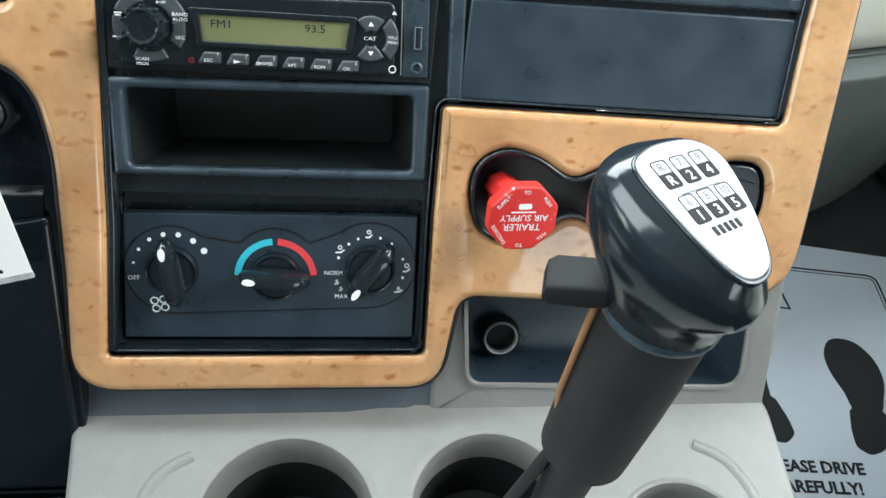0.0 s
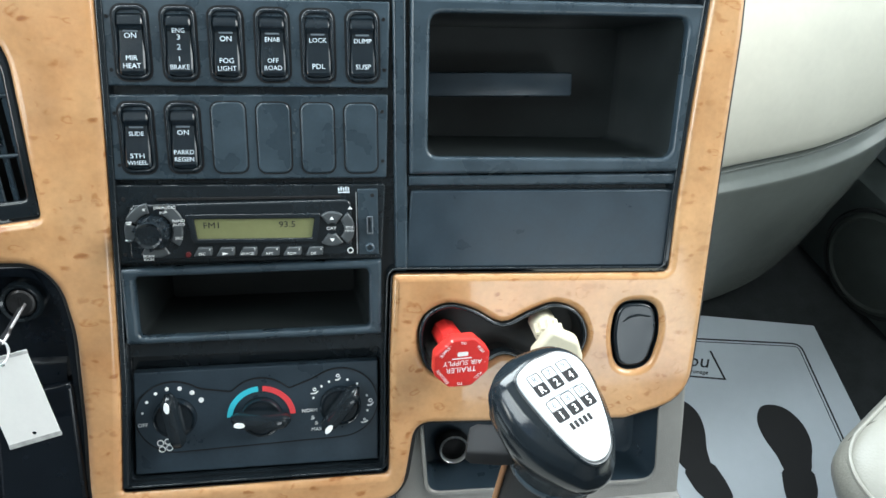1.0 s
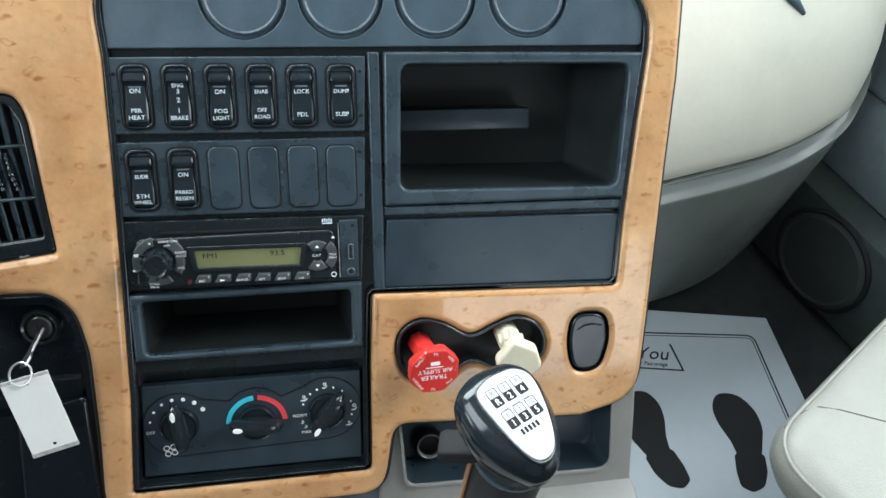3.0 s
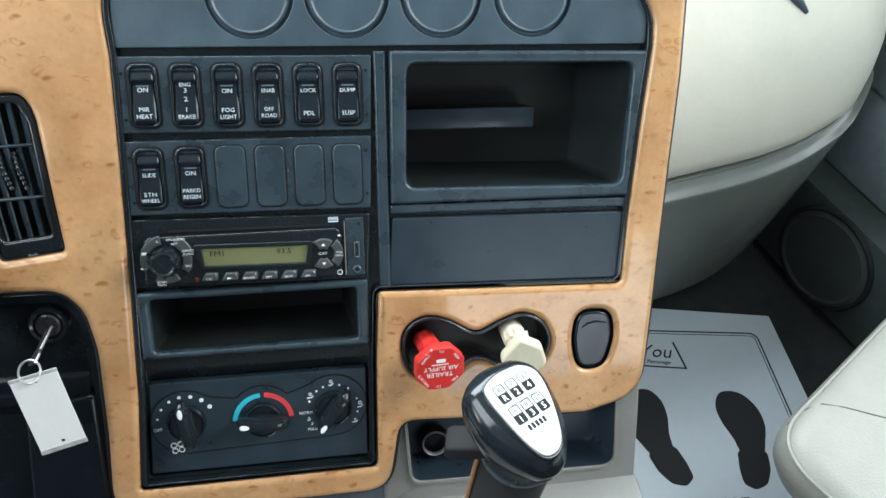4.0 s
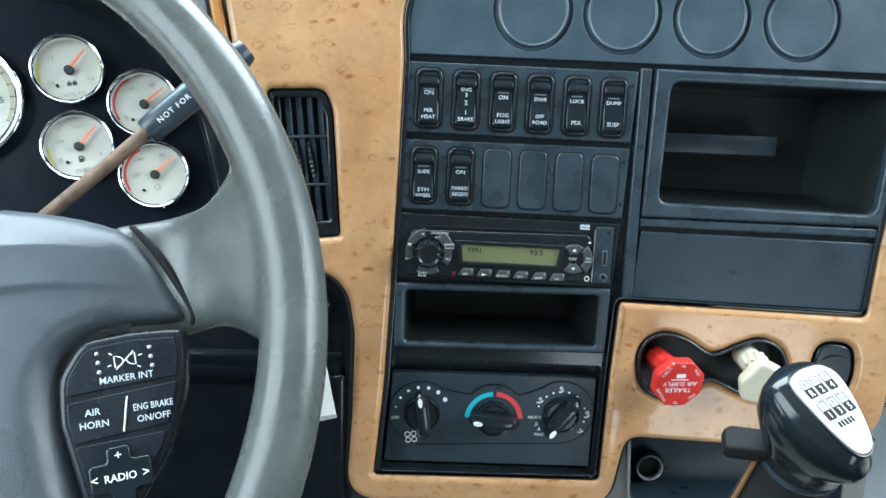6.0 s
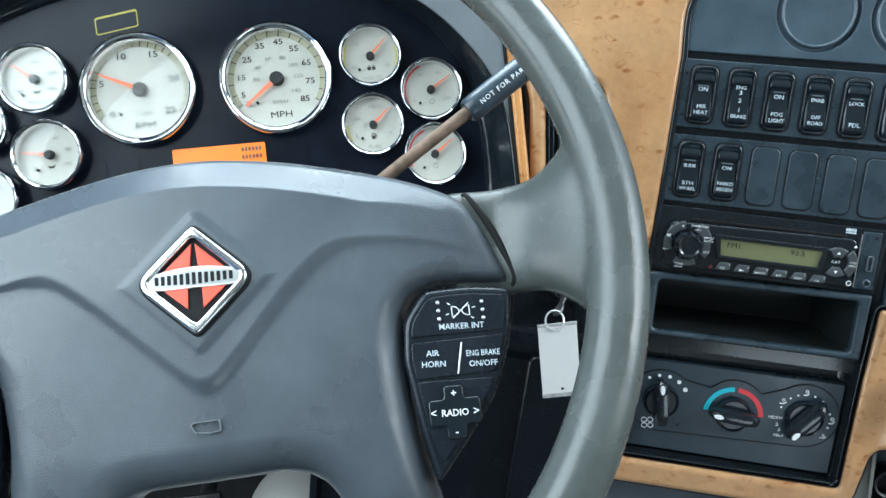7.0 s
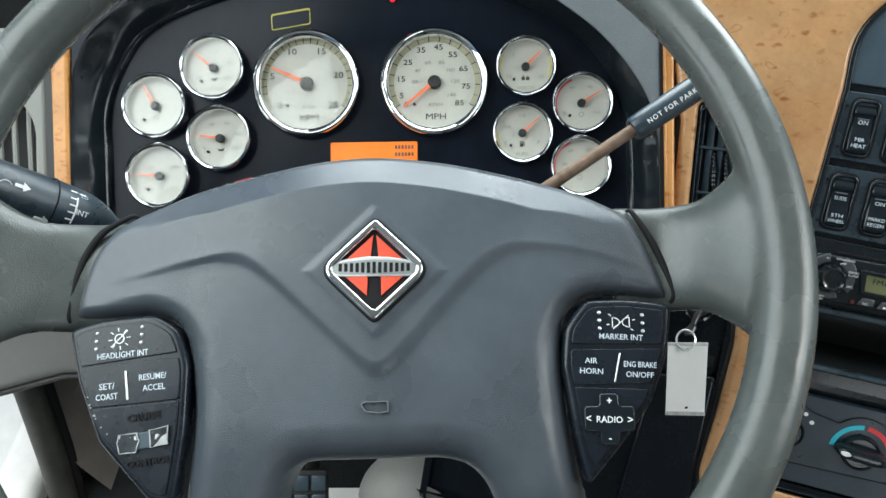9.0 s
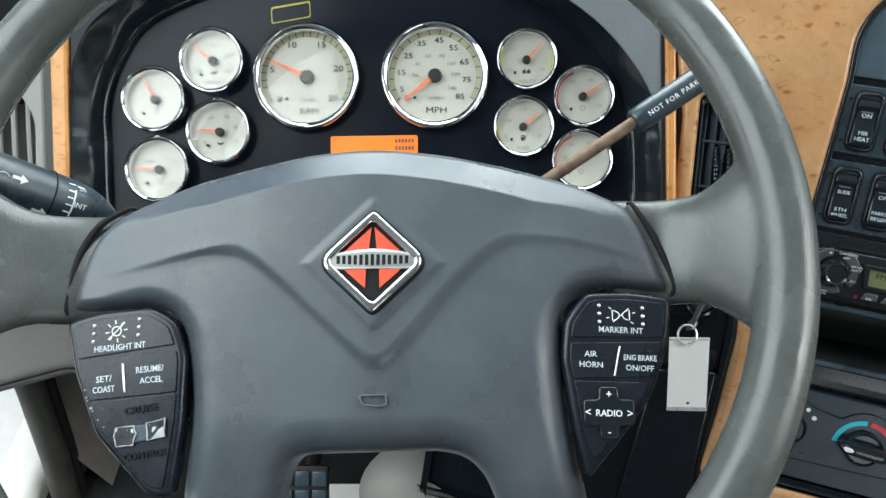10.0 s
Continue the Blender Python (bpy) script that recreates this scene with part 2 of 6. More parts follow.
def plate(name, loops, front, back, material, parent, bevel=0.0, label="", res=2, angle=0.7, weld=False):
    """A board cut to the first loop with holes at the others, rounded by bevel along its edges."""
    cu = bpy.data.curves.new(name, "CURVE")
    cu.dimensions, cu.fill_mode = "2D", "BOTH"
    th = abs(back - front)
    cu.extrude = max(th / 2 - bevel, 1e-5)
    cu.bevel_depth, cu.bevel_resolution, cu.offset = bevel, res, -bevel
    for loop in loops:
        sp = cu.splines.new("POLY")
        sp.points.add(len(loop) - 1)
        for p, (x, y) in zip(sp.points, loop):
            p.co = (x * COS_A - y * SIN_A, x * SIN_A + y * COS_A, 0, 1)
        sp.use_cyclic_u = True
    me = from_curve(cu)
    me.transform(Matrix.Rotation(-0.31, 4, "Z"))
    if weld:
        bm = bmesh.new()
        bm.from_mesh(me)
        bmesh.ops.remove_doubles(bm, verts=bm.verts, dist=2e-6)
        bm.to_mesh(me)
        bm.free()
    return link(name, smooth(stand_up(me, front, back), angle), material, parent, label)


def text(body, size, u, v, front, material, parent, deep=0.0003, align="CENTER", sx=1.0, turn=0.0, shear=0.0, name="lettering", spacing=1.0, bold=0.0):
    cu = bpy.data.curves.new("lettering", "FONT")
    cu.body, cu.size, cu.align_x, cu.align_y, cu.shear = body, size, align, "CENTER", shear
    cu.extrude, cu.resolution_u, cu.space_character, cu.offset = 0.0001, 2, spacing, bold
    me = from_curve(cu)
    if not len(me.vertices):
        return None
    c, s = math.cos(radians(turn)), math.sin(radians(turn))
    me.transform(Matrix(((c * sx, -s, 0, u), (s * sx, c, 0, v), (0, 0, 1, 0), (0, 0, 0, 1))))
    return link(name, stand_up(me, front - deep, front), material, parent)


def rrect(u0, v0, u1, v1, r=0.003, n=5):
    """A rectangle with round corners, as a loop."""
    out = []
    for cx, cy, a0 in ((u1 - r, v1 - r, 0), (u0 + r, v1 - r, 90), (u0 + r, v0 + r, 180), (u1 - r, v0 + r, 270)):
        for k in range(n + 1):
            a = radians(a0 + 90 * k / n)
            out.append((cx + r * math.cos(a), cy + r * math.sin(a)))
    return out


def disc(u, v, r, n=48, a0=0, a1=360):
    full = a1 - a0 >= 360
    return [(u + r * math.cos(radians(a0 + (a1 - a0) * k / (n if full else n - 1))), v + r * math.sin(radians(a0 + (a1 - a0) * k / (n if full else n - 1)))) for k in range(n)]


def arc_band(u, v, r0, r1, a0, a1, n=24):
    return disc(u, v, r1, n, a0, a1) + disc(u, v, r0, n, a0, a1)[::-1]


def rounded(points, r, n=5):
    """The loop through the points with its corners rounded by r (one radius or one a corner)."""
    out, k = [], len(points)
    for i in range(k):
        p, a, b = Vector(points[i]), Vector(points[i - 1]), Vector(points[(i + 1) % k])
        rr = r[i] if isinstance(r, (list, tuple)) else r
        da, db = (a - p), (b - p)
        d = min(rr, da.length * 0.49, db.length * 0.49)
        if d < 1e-5:
            out.append(tuple(p))
            continue
        s, e = p + da.normalized() * d, p + db.normalized() * d
        for j in range(n + 1):
            q = j / n
            out.append(tuple(s * (1 - q) ** 2 + p * 2 * q * (1 - q) + e * q * q))
    return out


def curve_loop(points, n=8, closed=True):
    """A smooth loop through the points (Catmull-Rom)."""
    out, k = [], len(points)
    for i in range(k if closed else k - 1):
        g = [Vector(points[(i + j) % k] if closed else points[min(max(i + j, 0), k - 1)]) for j in (-1, 0, 1, 2)]
        for s in range(n):
            q = s / n
            out.append(tuple(0.5 * (2 * g[1] + (g[2] - g[0]) * q + (2 * g[0] - 5 * g[1] + 4 * g[2] - g[3]) * q * q + (3 * g[1] - g[0] - 3 * g[2] + g[3]) * q ** 3)))
    if not closed:
        out.append(tuple(points[-1]))
    return out


def grid_mesh(rings, closed=True, cap_first=False, cap_last=False):
    """A bmesh through rows of points; closed: each row is a ring."""
    bm = bmesh.new()
    vs = [[bm.verts.new(p) for p in ring] for ring in rings]
    k = len(vs[0])
    for a, b in zip(vs, vs[1:]):
        for i in range(k if closed else k - 1):
            bm.faces.new((a[i], a[(i + 1) % k], b[(i + 1) % k], b[i]))
    if cap_first:
        bm.faces.new(vs[0][::-1])
    if cap_last:
        bm.faces.new(vs[-1])
    return bm


def lathe(profile, n=40, axis="w", caps=(False, False)):
    """Turns a profile of (radius, along) about the w axis (y), or z."""
    rings = []
    for r, a in profile:
        ring = []
        for k in range(n):
            c, s = math.cos(2 * math.pi * k / n), math.sin(2 * math.pi * k / n)
            ring.append((r * c, a, r * s) if axis == "w" else (r * c, r * s, a))
        rings.append(ring)
    return grid_mesh(rings, True, *caps)


def tube(points, radius, n=12, closed=False, squash=1.0, caps=True):
    """A pipe along points; radius is one number or one a point."""
    pts = [Vector(p) for p in points]
    rings, up = [], None
    k = len(pts)
    for i, p in enumerate(pts):
        t = (pts[(i + 1) % k] - pts[i - 1]) if closed else (pts[min(i + 1, k - 1)] - pts[max(i - 1, 0)])
        t.normalize()
        if up is None:
            up = t.orthogonal().normalized()
        up = (up - t * up.dot(t)).normalized()
        side = t.cross(up)
        r = radius[i] if isinstance(radius, (list, tuple)) else radius
        rings.append([p + (up * math.cos(2 * math.pi * j / n) + side * math.sin(2 * math.pi * j / n) * squash) * r for j in range(n)])
    if closed:
        rings.append(rings[0])
        bm = grid_mesh(rings)
        bmesh.ops.remove_doubles(bm, verts=bm.verts, dist=1e-6)
        return bm
    return grid_mesh(rings, True, caps, caps)


def block(x0, y0, z0, x1, y1, z1, bevel=0.0, segs=2):
    bm = bmesh.new()
    bmesh.ops.create_cube(bm, size=1.0)
    for v in bm.verts:
        v.co = ((x0 + x1) / 2 + v.co.x * (x1 - x0), (y0 + y1) / 2 + v.co.y * (y1 - y0), (z0 + z1) / 2 + v.co.z * (z1 - z0))
    if bevel:
        bmesh.ops.bevel(bm, geom=bm.edges[:], offset=bevel, segments=segs, profile=0.5, affect="EDGES")
    return bm


def tray(loop, front, back, wall=0.002, shrink=0.85, floor=True):
    """The inside of a recess: walls from the loop at w = front back to a smaller floor."""
    cu = sum(p[0] for p in loop) / len(loop)
    cv = sum(p[1] for p in loop) / len(loop)
    rings = []
    for k, w in ((1.0, front), (1.0 - (1 - shrink) * 0.15, front + (back - front) * 0.12), (shrink + 0.02, back - (back - front) * 0.06), (shrink - 0.02, back)):
        rings.append([(cu + (u - cu) * k, w, cv + (v - cv) * k) for u, v in loop])
    return grid_mesh(rings, True, False, floor)

# ---- centre fascia ----
BEZEL = [(-0.006, 0.050), (-0.003, 0.002), (-0.005, -0.082), (-0.008, -0.172), (-0.012, -0.268), (-0.019, -0.352), (0.180, -0.353),
         (0.182, -0.256), (0.185, -0.190), (0.400, -0.197), (0.403, -0.139), (0.409, -0.065), (0.416, 0.005), (0.416, 0.030), (0.375, 0.096), (0.045, 0.112)]
BEZEL_LOOP = rounded(BEZEL, [0.03, 0, 0, 0, 0, 0.004, 0.006, 0, 0.004, 0.006, 0, 0, 0, 0.015, 0.05, 0.05])
WOOD_OUT = [(-0.152, 0.10), (-0.1375, 0.0), (-0.1235, -0.045), (-0.116, -0.113), (-0.109, -0.172), (-0.060, -0.173), (-0.044, -0.190), (-0.038, -0.225), (-0.039, -0.300),
            (-0.043, -0.376), (0.190, -0.377), (0.201, -0.311), (0.372, -0.320), (0.426, -0.306), (0.430, -0.245), (0.434, -0.165), (0.438, -0.09),
            (0.4425, -0.018), (0.4435, 0.08), (0.400, 0.150), (-0.10, 0.150)]
WOOD_LOOP = rounded(WOOD_OUT, [0.01, 0, 0, 0, 0.002, 0.015, 0.02, 0.01, 0, 0.03, 0.022, 0.014, 0, 0.045, 0.02, 0, 0, 0, 0.02, 0.06, 0.01], 7)
VENT_LOOP = rounded([(-0.112, -0.025), (-0.066, -0.023), (-0.059, -0.038), (-0.0515, -0.142), (-0.098, -0.148)], [0.006, 0.012, 0.012, 0.004, 0.006])
AIR_LOOP = curve_loop([(0.204, -0.241), (0.209, -0.223), (0.226, -0.215), (0.246, -0.220), (0.268, -0.232), (0.289, -0.224), (0.309, -0.218),
                       (0.328, -0.226), (0.336, -0.245), (0.328, -0.264), (0.309, -0.272), (0.290, -0.266), (0.269, -0.257), (0.249, -0.268), (0.229, -0.275), (0.210, -0.265)], 4)
OVAL_LOOP = rounded([(0.360, -0.219), (0.393, -0.220), (0.397, -0.247), (0.389, -0.277), (0.362, -0.277), (0.356, -0.247)], [0.016, 0.016, 0.01, 0.016, 0.016, 0.01], 7)


def inset(loop, d):
    """The loop moved inwards by d."""
    k, out = len(loop), []
    area = sum(loop[i - 1][0] * loop[i][1] - loop[i][0] * loop[i - 1][1] for i in range(k))
    s = 1 if area > 0 else -1
    for i in range(k):
        a, b = Vector(loop[i - 1]), Vector(loop[(i + 1) % k])
        t = (b - a).normalized()
        out.append((loop[i][0] - s * t.y * d, loop[i][1] + s * t.x * d))
    return out


fascia = thing("centre_fascia", PANEL, "burl wood centre dashboard fascia with black inset", "dashboard panel")
plate("wood_trim", [WOOD_LOOP, BEZEL_LOOP, VENT_LOOP, AIR_LOOP, OVAL_LOOP], -0.006, 0.007, WOOD, fascia, 0.0055, "glossy orange burl wood trim", 6)
plate("edge_gasket", [inset(WOOD_LOOP, -0.0035), inset(WOOD_LOOP, 0.006)], 0.0015, 0.014, DARK, fascia, 0.001)
plate("bezel_lip", [BEZEL_LOOP, inset(BEZEL_LOOP, 0.0045)], -0.0035, 0.010, GLOSSBLACK, fascia, 0.0012, "gloss black lip", 3)
POCKET = rrect(0.004, -0.2305, 0.1675, -0.1855, 0.004)
CLIMATE = rounded([(-0.0095, -0.2465), (0.1765, -0.2490), (0.1745, -0.3480), (-0.0140, -0.3465)], 0.004)
CUBBY = rounded([(0.213, -0.006), (0.4015, -0.007), (0.396, -0.1085), (0.211, -0.1045)], 0.009)
plate("backing", [inset(BEZEL_LOOP, 0.004), POCKET, CLIMATE, CUBBY], 0.004, 0.012, GLOSSBLACK, fascia, 0.0005, angle=0.2, weld=True)
# upper strip with four blanked gauge holes
BLANKS = [(0.0975, 0.0445), (0.1690, 0.0445), (0.2410, 0.0445), (0.3145, 0.0450)]
plate("gauge_strip", [rounded([(0.000, 0.007), (0.411, 0.0075), (0.411, 0.040), (0.370, 0.091), (0.048, 0.106), (0.000, 0.054)], [0.003, 0.003, 0.02, 0.04, 0.04, 0.03])] + [disc(u, v, 0.0318) for u, v in BLANKS],
      -0.001, 0.006, SLATE, fascia, 0.0009, "smooth slate strip with blanked holes", angle=0.2, weld=True)
for u, v in BLANKS:
    plug = part("blank_plug", lathe([(0.0318, 0.006), (0.0316, 0.0035), (0.0290, 0.0028), (0.0283, -0.0008), (0.0272, -0.0016), (0.0258, -0.0006), (0.0, -0.0004)], 56), SLATE, fascia, "round blanking plug", 0.5)
    plug.matrix_basis = Matrix.Translation((u, 0, v))
# upright rib and cross rib between the columns
plate("divider", [rrect(0.1872, -0.189, 0.1965, 0.0035, 0.0012)], -0.002, 0.006, BLACK, fascia, 0.0022, res=4)
plate("cross_rib", [rounded([(0.1975, -0.1180), (0.4025, -0.1200), (0.4015, -0.1285), (0.1975, -0.1255)], 0.001)], -0.0015, 0.006, BLACK, fascia, 0.0020, res=4)
plate("cubby_frame", [rounded([(0.1995, 0.0035), (0.4125, 0.0020), (0.4025, -0.1185), (0.1980, -0.1170)], 0.002), CUBBY], -0.0035, 0.006, BLACK, fascia, 0.0028, "raised black cubby frame", 4)
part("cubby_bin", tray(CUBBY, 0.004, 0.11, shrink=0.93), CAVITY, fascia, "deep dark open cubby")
part("cubby_step", block(0.215, 0.070, -0.066, 0.340, 0.106, -0.047, 0.002), DOORSLATE, fascia, "grey bar inside the cubby")
plate("blank_door", [rounded([(0.1990, -0.1290), (0.4005, -0.1325), (0.4005, -0.1925), (0.1950, -0.1865)], 0.002)], -0.001, 0.006, DOORSLATE, fascia, 0.0016, "flat slate blanking cover", 3)
plate("pocket_frame", [rounded([(-0.0050, -0.1795), (0.1770, -0.1790), (0.1760, -0.2365), (-0.0055, -0.2355)], 0.0025), POCKET], -0.004, 0.006, BLACK, fascia, 0.0030, "raised black pocket frame", 4)
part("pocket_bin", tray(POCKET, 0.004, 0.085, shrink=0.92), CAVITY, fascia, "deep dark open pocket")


# ---- rocker switch panels ----
def rocker_depth(q):
    """Depth of a rocker's face from its top (0) to its foot (1)."""
    if q < 0.18:
        return -0.0022 - 0.0034 * q / 0.18
    if q < 0.28:
        return -0.0056 + 0.0030 * (q - 0.18) / 0.10
    return -0.0026 - 0.0044 * (q - 0.28) / 0.72


def rocker_switch(parent, u, v, top, low, up=True, bright=1.0):
    """One rocker in its oval bezel, with its two legends; top and low are lists of (words, height)."""
    b = plate("rocker_switch", [rrect(u - 0.0108, v - 0.0235, u + 0.0108, v + 0.0235, 0.0062), rrect(u - 0.0084, v - 0.0205, u + 0.0084, v + 0.0205, 0.0045)], -0.0046, 0.002, ROCKER, parent, 0.0016, res=4)
    plate("groove", [rrect(u - 0.0120, v - 0.0247, u + 0.0120, v + 0.0247, 0.0070), rrect(u - 0.0104, v - 0.0231, u + 0.0104, v + 0.0231, 0.0060)], -0.0022, 0.0, INK, b)
    rows = []
    for k in range(21):
        q = k / 20
        z = v + 0.0195 - 0.039 * q
        w = rocker_depth(q)
        edge = 0.0012 if k in (0, 20) else 0.0
        rows.append([(u + x, 0.002 if abs(x) > 0.0081 else w + edge + (0.0008 if abs(x) > 0.0072 else 0), z) for x in (-0.0082, -0.0080, -0.0070, -0.0035, 0, 0.0035, 0.0070, 0.0080, 0.0082)])
    part("rocker", grid_mesh(rows, False), ROCKER, b, angle=0.5)
    if top[0][0] != "ENG":
        plate("lens", [rrect(u - 0.0046, v + 0.0068, u + 0.0046, v + 0.0080, 0.0004)], -0.0036, 0.0, LENSGREY, b)
    for words, dz, size, wdt in top + low:
        text(words, size, u, v + dz, rocker_depth((0.0195 - dz) / 0.039) - 0.0010, LEGEND, b, deep=0.0002, sx=wdt)
    return b


def switch_panel(name, u0, u1, v0, v1, label):
    p = thing(name, PANEL, label, "switch panel", "rocker switch panels")
    plate("faceplate", [rounded([(u0, v1), (u1, v1 - 0.0005), (u1 - 0.002, v0), (u0 - 0.001, v0 + 0.002)], 0.0015)], -0.002, 0.005, BLACK, p, 0.0012, res=3)
    for u in (u0 + 0.0035, u1 - 0.0045):
        for v in (v0 + 0.012, v1 - 0.012):
            s = part("screw_hole", lathe([(0.0013, -0.0022), (0.0011, -0.0024), (0.0009, -0.0021), (0.0, -0.0021)], 12), INK, p)
            s.matrix_basis = Matrix.Translation((u, 0, v))
    return p


upper = switch_panel("switch_panel", -0.0005, 0.1855, -0.0565, 0.0010, "black switch panel with six labelled rockers")
LEG = [([("ON", 0.0045, 0.0048, 1.05)], [("MIR", -0.0095, 0.0046, 1.0), ("HEAT", -0.0145, 0.0046, 1.0)]),
       ([("ENG", 0.0082, 0.0042, 1.0), ("3", 0.0040, 0.0046, 1.2)], [("2", -0.0022, 0.0050, 1.2), ("1", -0.0098, 0.0046, 1.1), ("BRAKE", -0.0150, 0.0044, 0.95)]),
       ([("ON", 0.0035, 0.0048, 1.05)], [("FOG", -0.0105, 0.0046, 1.05), ("LIGHT", -0.0155, 0.0044, 1.0)]),
       ([("ENAB", 0.0035, 0.0042, 0.95)], [("OFF", -0.0100, 0.0042, 1.0), ("ROAD", -0.0148, 0.0042, 1.0)]),
       ([("LOCK", 0.0035, 0.0042, 1.05)], [("PDL", -0.0135, 0.0048, 1.05)]),
       ([("DUMP", 0.0035, 0.0042, 1.05)], [("SUSP", -0.0135, 0.0046, 1.05)])]
for i, (a, b) in enumerate(LEG):
    rocker_switch(upper, 0.0172 + 0.02985 * i, -0.0275 - 0.0003 * i, a, b)
lower = switch_panel("switch_panel", -0.0015, 0.1835, -0.1190, -0.0605, "black switch panel with two rockers and four blanks")
rocker_switch(lower, 0.0152, -0.0890, [("SLIDE", 0.0030, 0.0040, 1.0)], [("5TH", -0.0115, 0.0044, 1.2), ("WHEEL", -0.0160, 0.0040, 1.0)])
rocker_switch(lower, 0.0452, -0.0890, [("ON", 0.0035, 0.0046, 1.1)], [("PARKD", -0.0095, 0.0042, 1.0), ("REGEN", -0.0142, 0.0042, 1.0)])
for i in range(4):
    u, v = 0.0750 + 0.0297 * i, -0.0895 - 0.0005 * i
    plate("blank_cover", [rrect(u - 0.0112, v - 0.0240, u + 0.0112, v + 0.0240, 0.0055)], -0.0034, 0.0, BLACK, lower, 0.0012, res=3)
    plate("groove", [rrect(u - 0.0121, v - 0.0249, u + 0.0121, v + 0.0249, 0.0062), rrect(u - 0.0108, v - 0.0236, u + 0.0108, v + 0.0236, 0.0052)], -0.0022, 0.0, INK, lower)

# ---- radio ----
KEYGREY = mat("dark grey key plastic", (0.052, 0.060, 0.066), 0.3, var=0.2)
radio = thing("car_radio", PANEL, "black car radio with olive display reading FM1 93.5", "radio")
plate("chassis_face", [rounded([(-0.0030, -0.1205), (0.1808, -0.1235), (0.1775, -0.1785), (-0.0055, -0.1755)], 0.002)], -0.002, 0.006, GLOSSBLACK, radio, 0.0012, res=3)
plate("front_panel", [rounded([(0.006, -0.1335), (0.1560, -0.1330), (0.1560, -0.1735), (0.004, -0.1725)], 0.006)], -0.0075, 0.0, GLOSSBLACK, radio, 0.0018, "gloss black control face", 3)
plate("cd_slot", [rounded([(0.024, -0.1298), (0.1490, -0.1310), (0.1490, -0.1328), (0.024, -0.1316)], 0.0006)], -0.0032, 0.0, INK, radio, 0.0003)
plate("display_rim", [rounded([(0.0425, -0.1405), (0.1345, -0.1420), (0.1310, -0.1625), (0.0470, -0.1612)], 0.002), rounded([(0.0485, -0.1440), (0.1300, -0.1455), (0.1275, -0.1595), (0.0500, -0.1580)], 0.001)], -0.0100, -0.006, GLOSSBLACK, radio, 0.0008)
lcd = plate("display", [rounded([(0.0475, -0.1432), (0.1310, -0.1448), (0.1285, -0.1602), (0.0490, -0.1588)], 0.001)], -0.0082, -0.005, LCDGREEN, radio, 0.0, "olive lit display")
text("FM1", 0.0060, 0.0600, -0.1490, -0.0083, INK, lcd, deep=0.0001, sx=1.15)
text("93.5", 0.0060, 0.1110, -0.1496, -0.0083, INK, lcd, deep=0.0001, sx=1.15)
KN = (0.0215, -0.1515)
kn = part("volume_knob", lathe([(0.0108, 0.0), (0.0106, -0.010), (0.0095, -0.016), (0.0085, -0.0185), (0.0070, -0.0175), (0.0, -0.0172)], 36), GLOSSBLACK, radio, "round black volume knob", 0.5)
for k in range(10):
    rib = part("grip_rib", block(-0.0011, -0.0155, 0.0094, 0.0011, -0.001, 0.0116, 0.0004), ROCKER, kn)
    rib.matrix_basis = Matrix.Rotation(k * math.pi / 5, 4, "Y")
kn.matrix_basis = Matrix.Translation((KN[0], -0.006, KN[1]))
for a0, a1, r0, r1 in ((100, 155, 0.0125, 0.0195), (163, 205, 0.0125, 0.0190), (20, 62, 0.0125, 0.0210), (-35, 12, 0.0125, 0.0195), (240, 300, 0.0135, 0.0190)):
    plate("radio_button", [arc_band(KN[0], KN[1], r0, r1, a0, a1, 10)], -0.0092, -0.006, KEYGREY, radio, 0.0010, res=3)
for words, u, v, sz in (("ON/AUDIO", 0.0300, -0.1355, 0.0026), ("push", 0.0290, -0.1385, 0.0024), ("BAND", 0.0385, -0.1448, 0.0028), ("AUTO", 0.0385, -0.1474, 0.0026), ("SRC", 0.0380, -0.1570, 0.0028), ("SCAN", 0.0170, -0.1690, 0.0026), ("PSCN", 0.0170, -0.1714, 0.0024)):
    text(words, sz, u, v, -0.0094, WHITE, radio, deep=0.0001, sx=1.1)
for u, v, w, h in ((0.006, -0.1450, 0.0040, 0.0008), (0.006, -0.1462, 0.0030, 0.0008), (0.0045, -0.1575, 0.0040, 0.0008), (0.0165, -0.1365, 0.0018, 0.0018)):
    plate("button_mark", [rrect(u - w / 2, v - h / 2, u + w / 2, v + h / 2, 0.0003)], -0.0092, -0.0085, WHITE, radio)
for i, wd in enumerate(("ESC", "", "BRWSE", "RPT", "RDM", "OK")):
    u, v = 0.0530 + 0.0152 * i, -0.1672 - 0.0004 * i
    bt = plate("preset_button", [rounded([(u - 0.0066, v - 0.0030), (u + 0.0060, v - 0.0030), (u + 0.0066, v + 0.0034), (u - 0.0030, v + 0.0034)], 0.0012)], -0.0108, -0.006, KEYGREY, radio, 0.0013, res=3)
    if wd:
        text(wd, 0.0026, u - 0.0004, v - 0.0012, -0.0109, WHITE, bt, deep=0.0001, sx=1.1)
    else:
        plate("mark", [[(u - 0.002, v - 0.002), (u + 0.002, v - 0.001), (u - 0.002, v)]], -0.0110, -0.0105, WHITE, bt)
    text(str(i + 1), 0.0024, u + 0.0048, v + 0.0018, -0.0109, WHITE, bt, deep=0.0001)
UP = (0.1420, -0.1535)
for a0, a1 in ((52, 128), (232, 308), (-46, 46)):
    bt = plate("tuning_button", [arc_band(UP[0], UP[1], 0.0042, 0.0125, a0, a1, 10) if a1 - a0 < 90 else arc_band(UP[0], UP[1], 0.0085, 0.0158, a0, a1, 12)], -0.0102, -0.006, KEYGREY, radio, 0.0012, res=3)
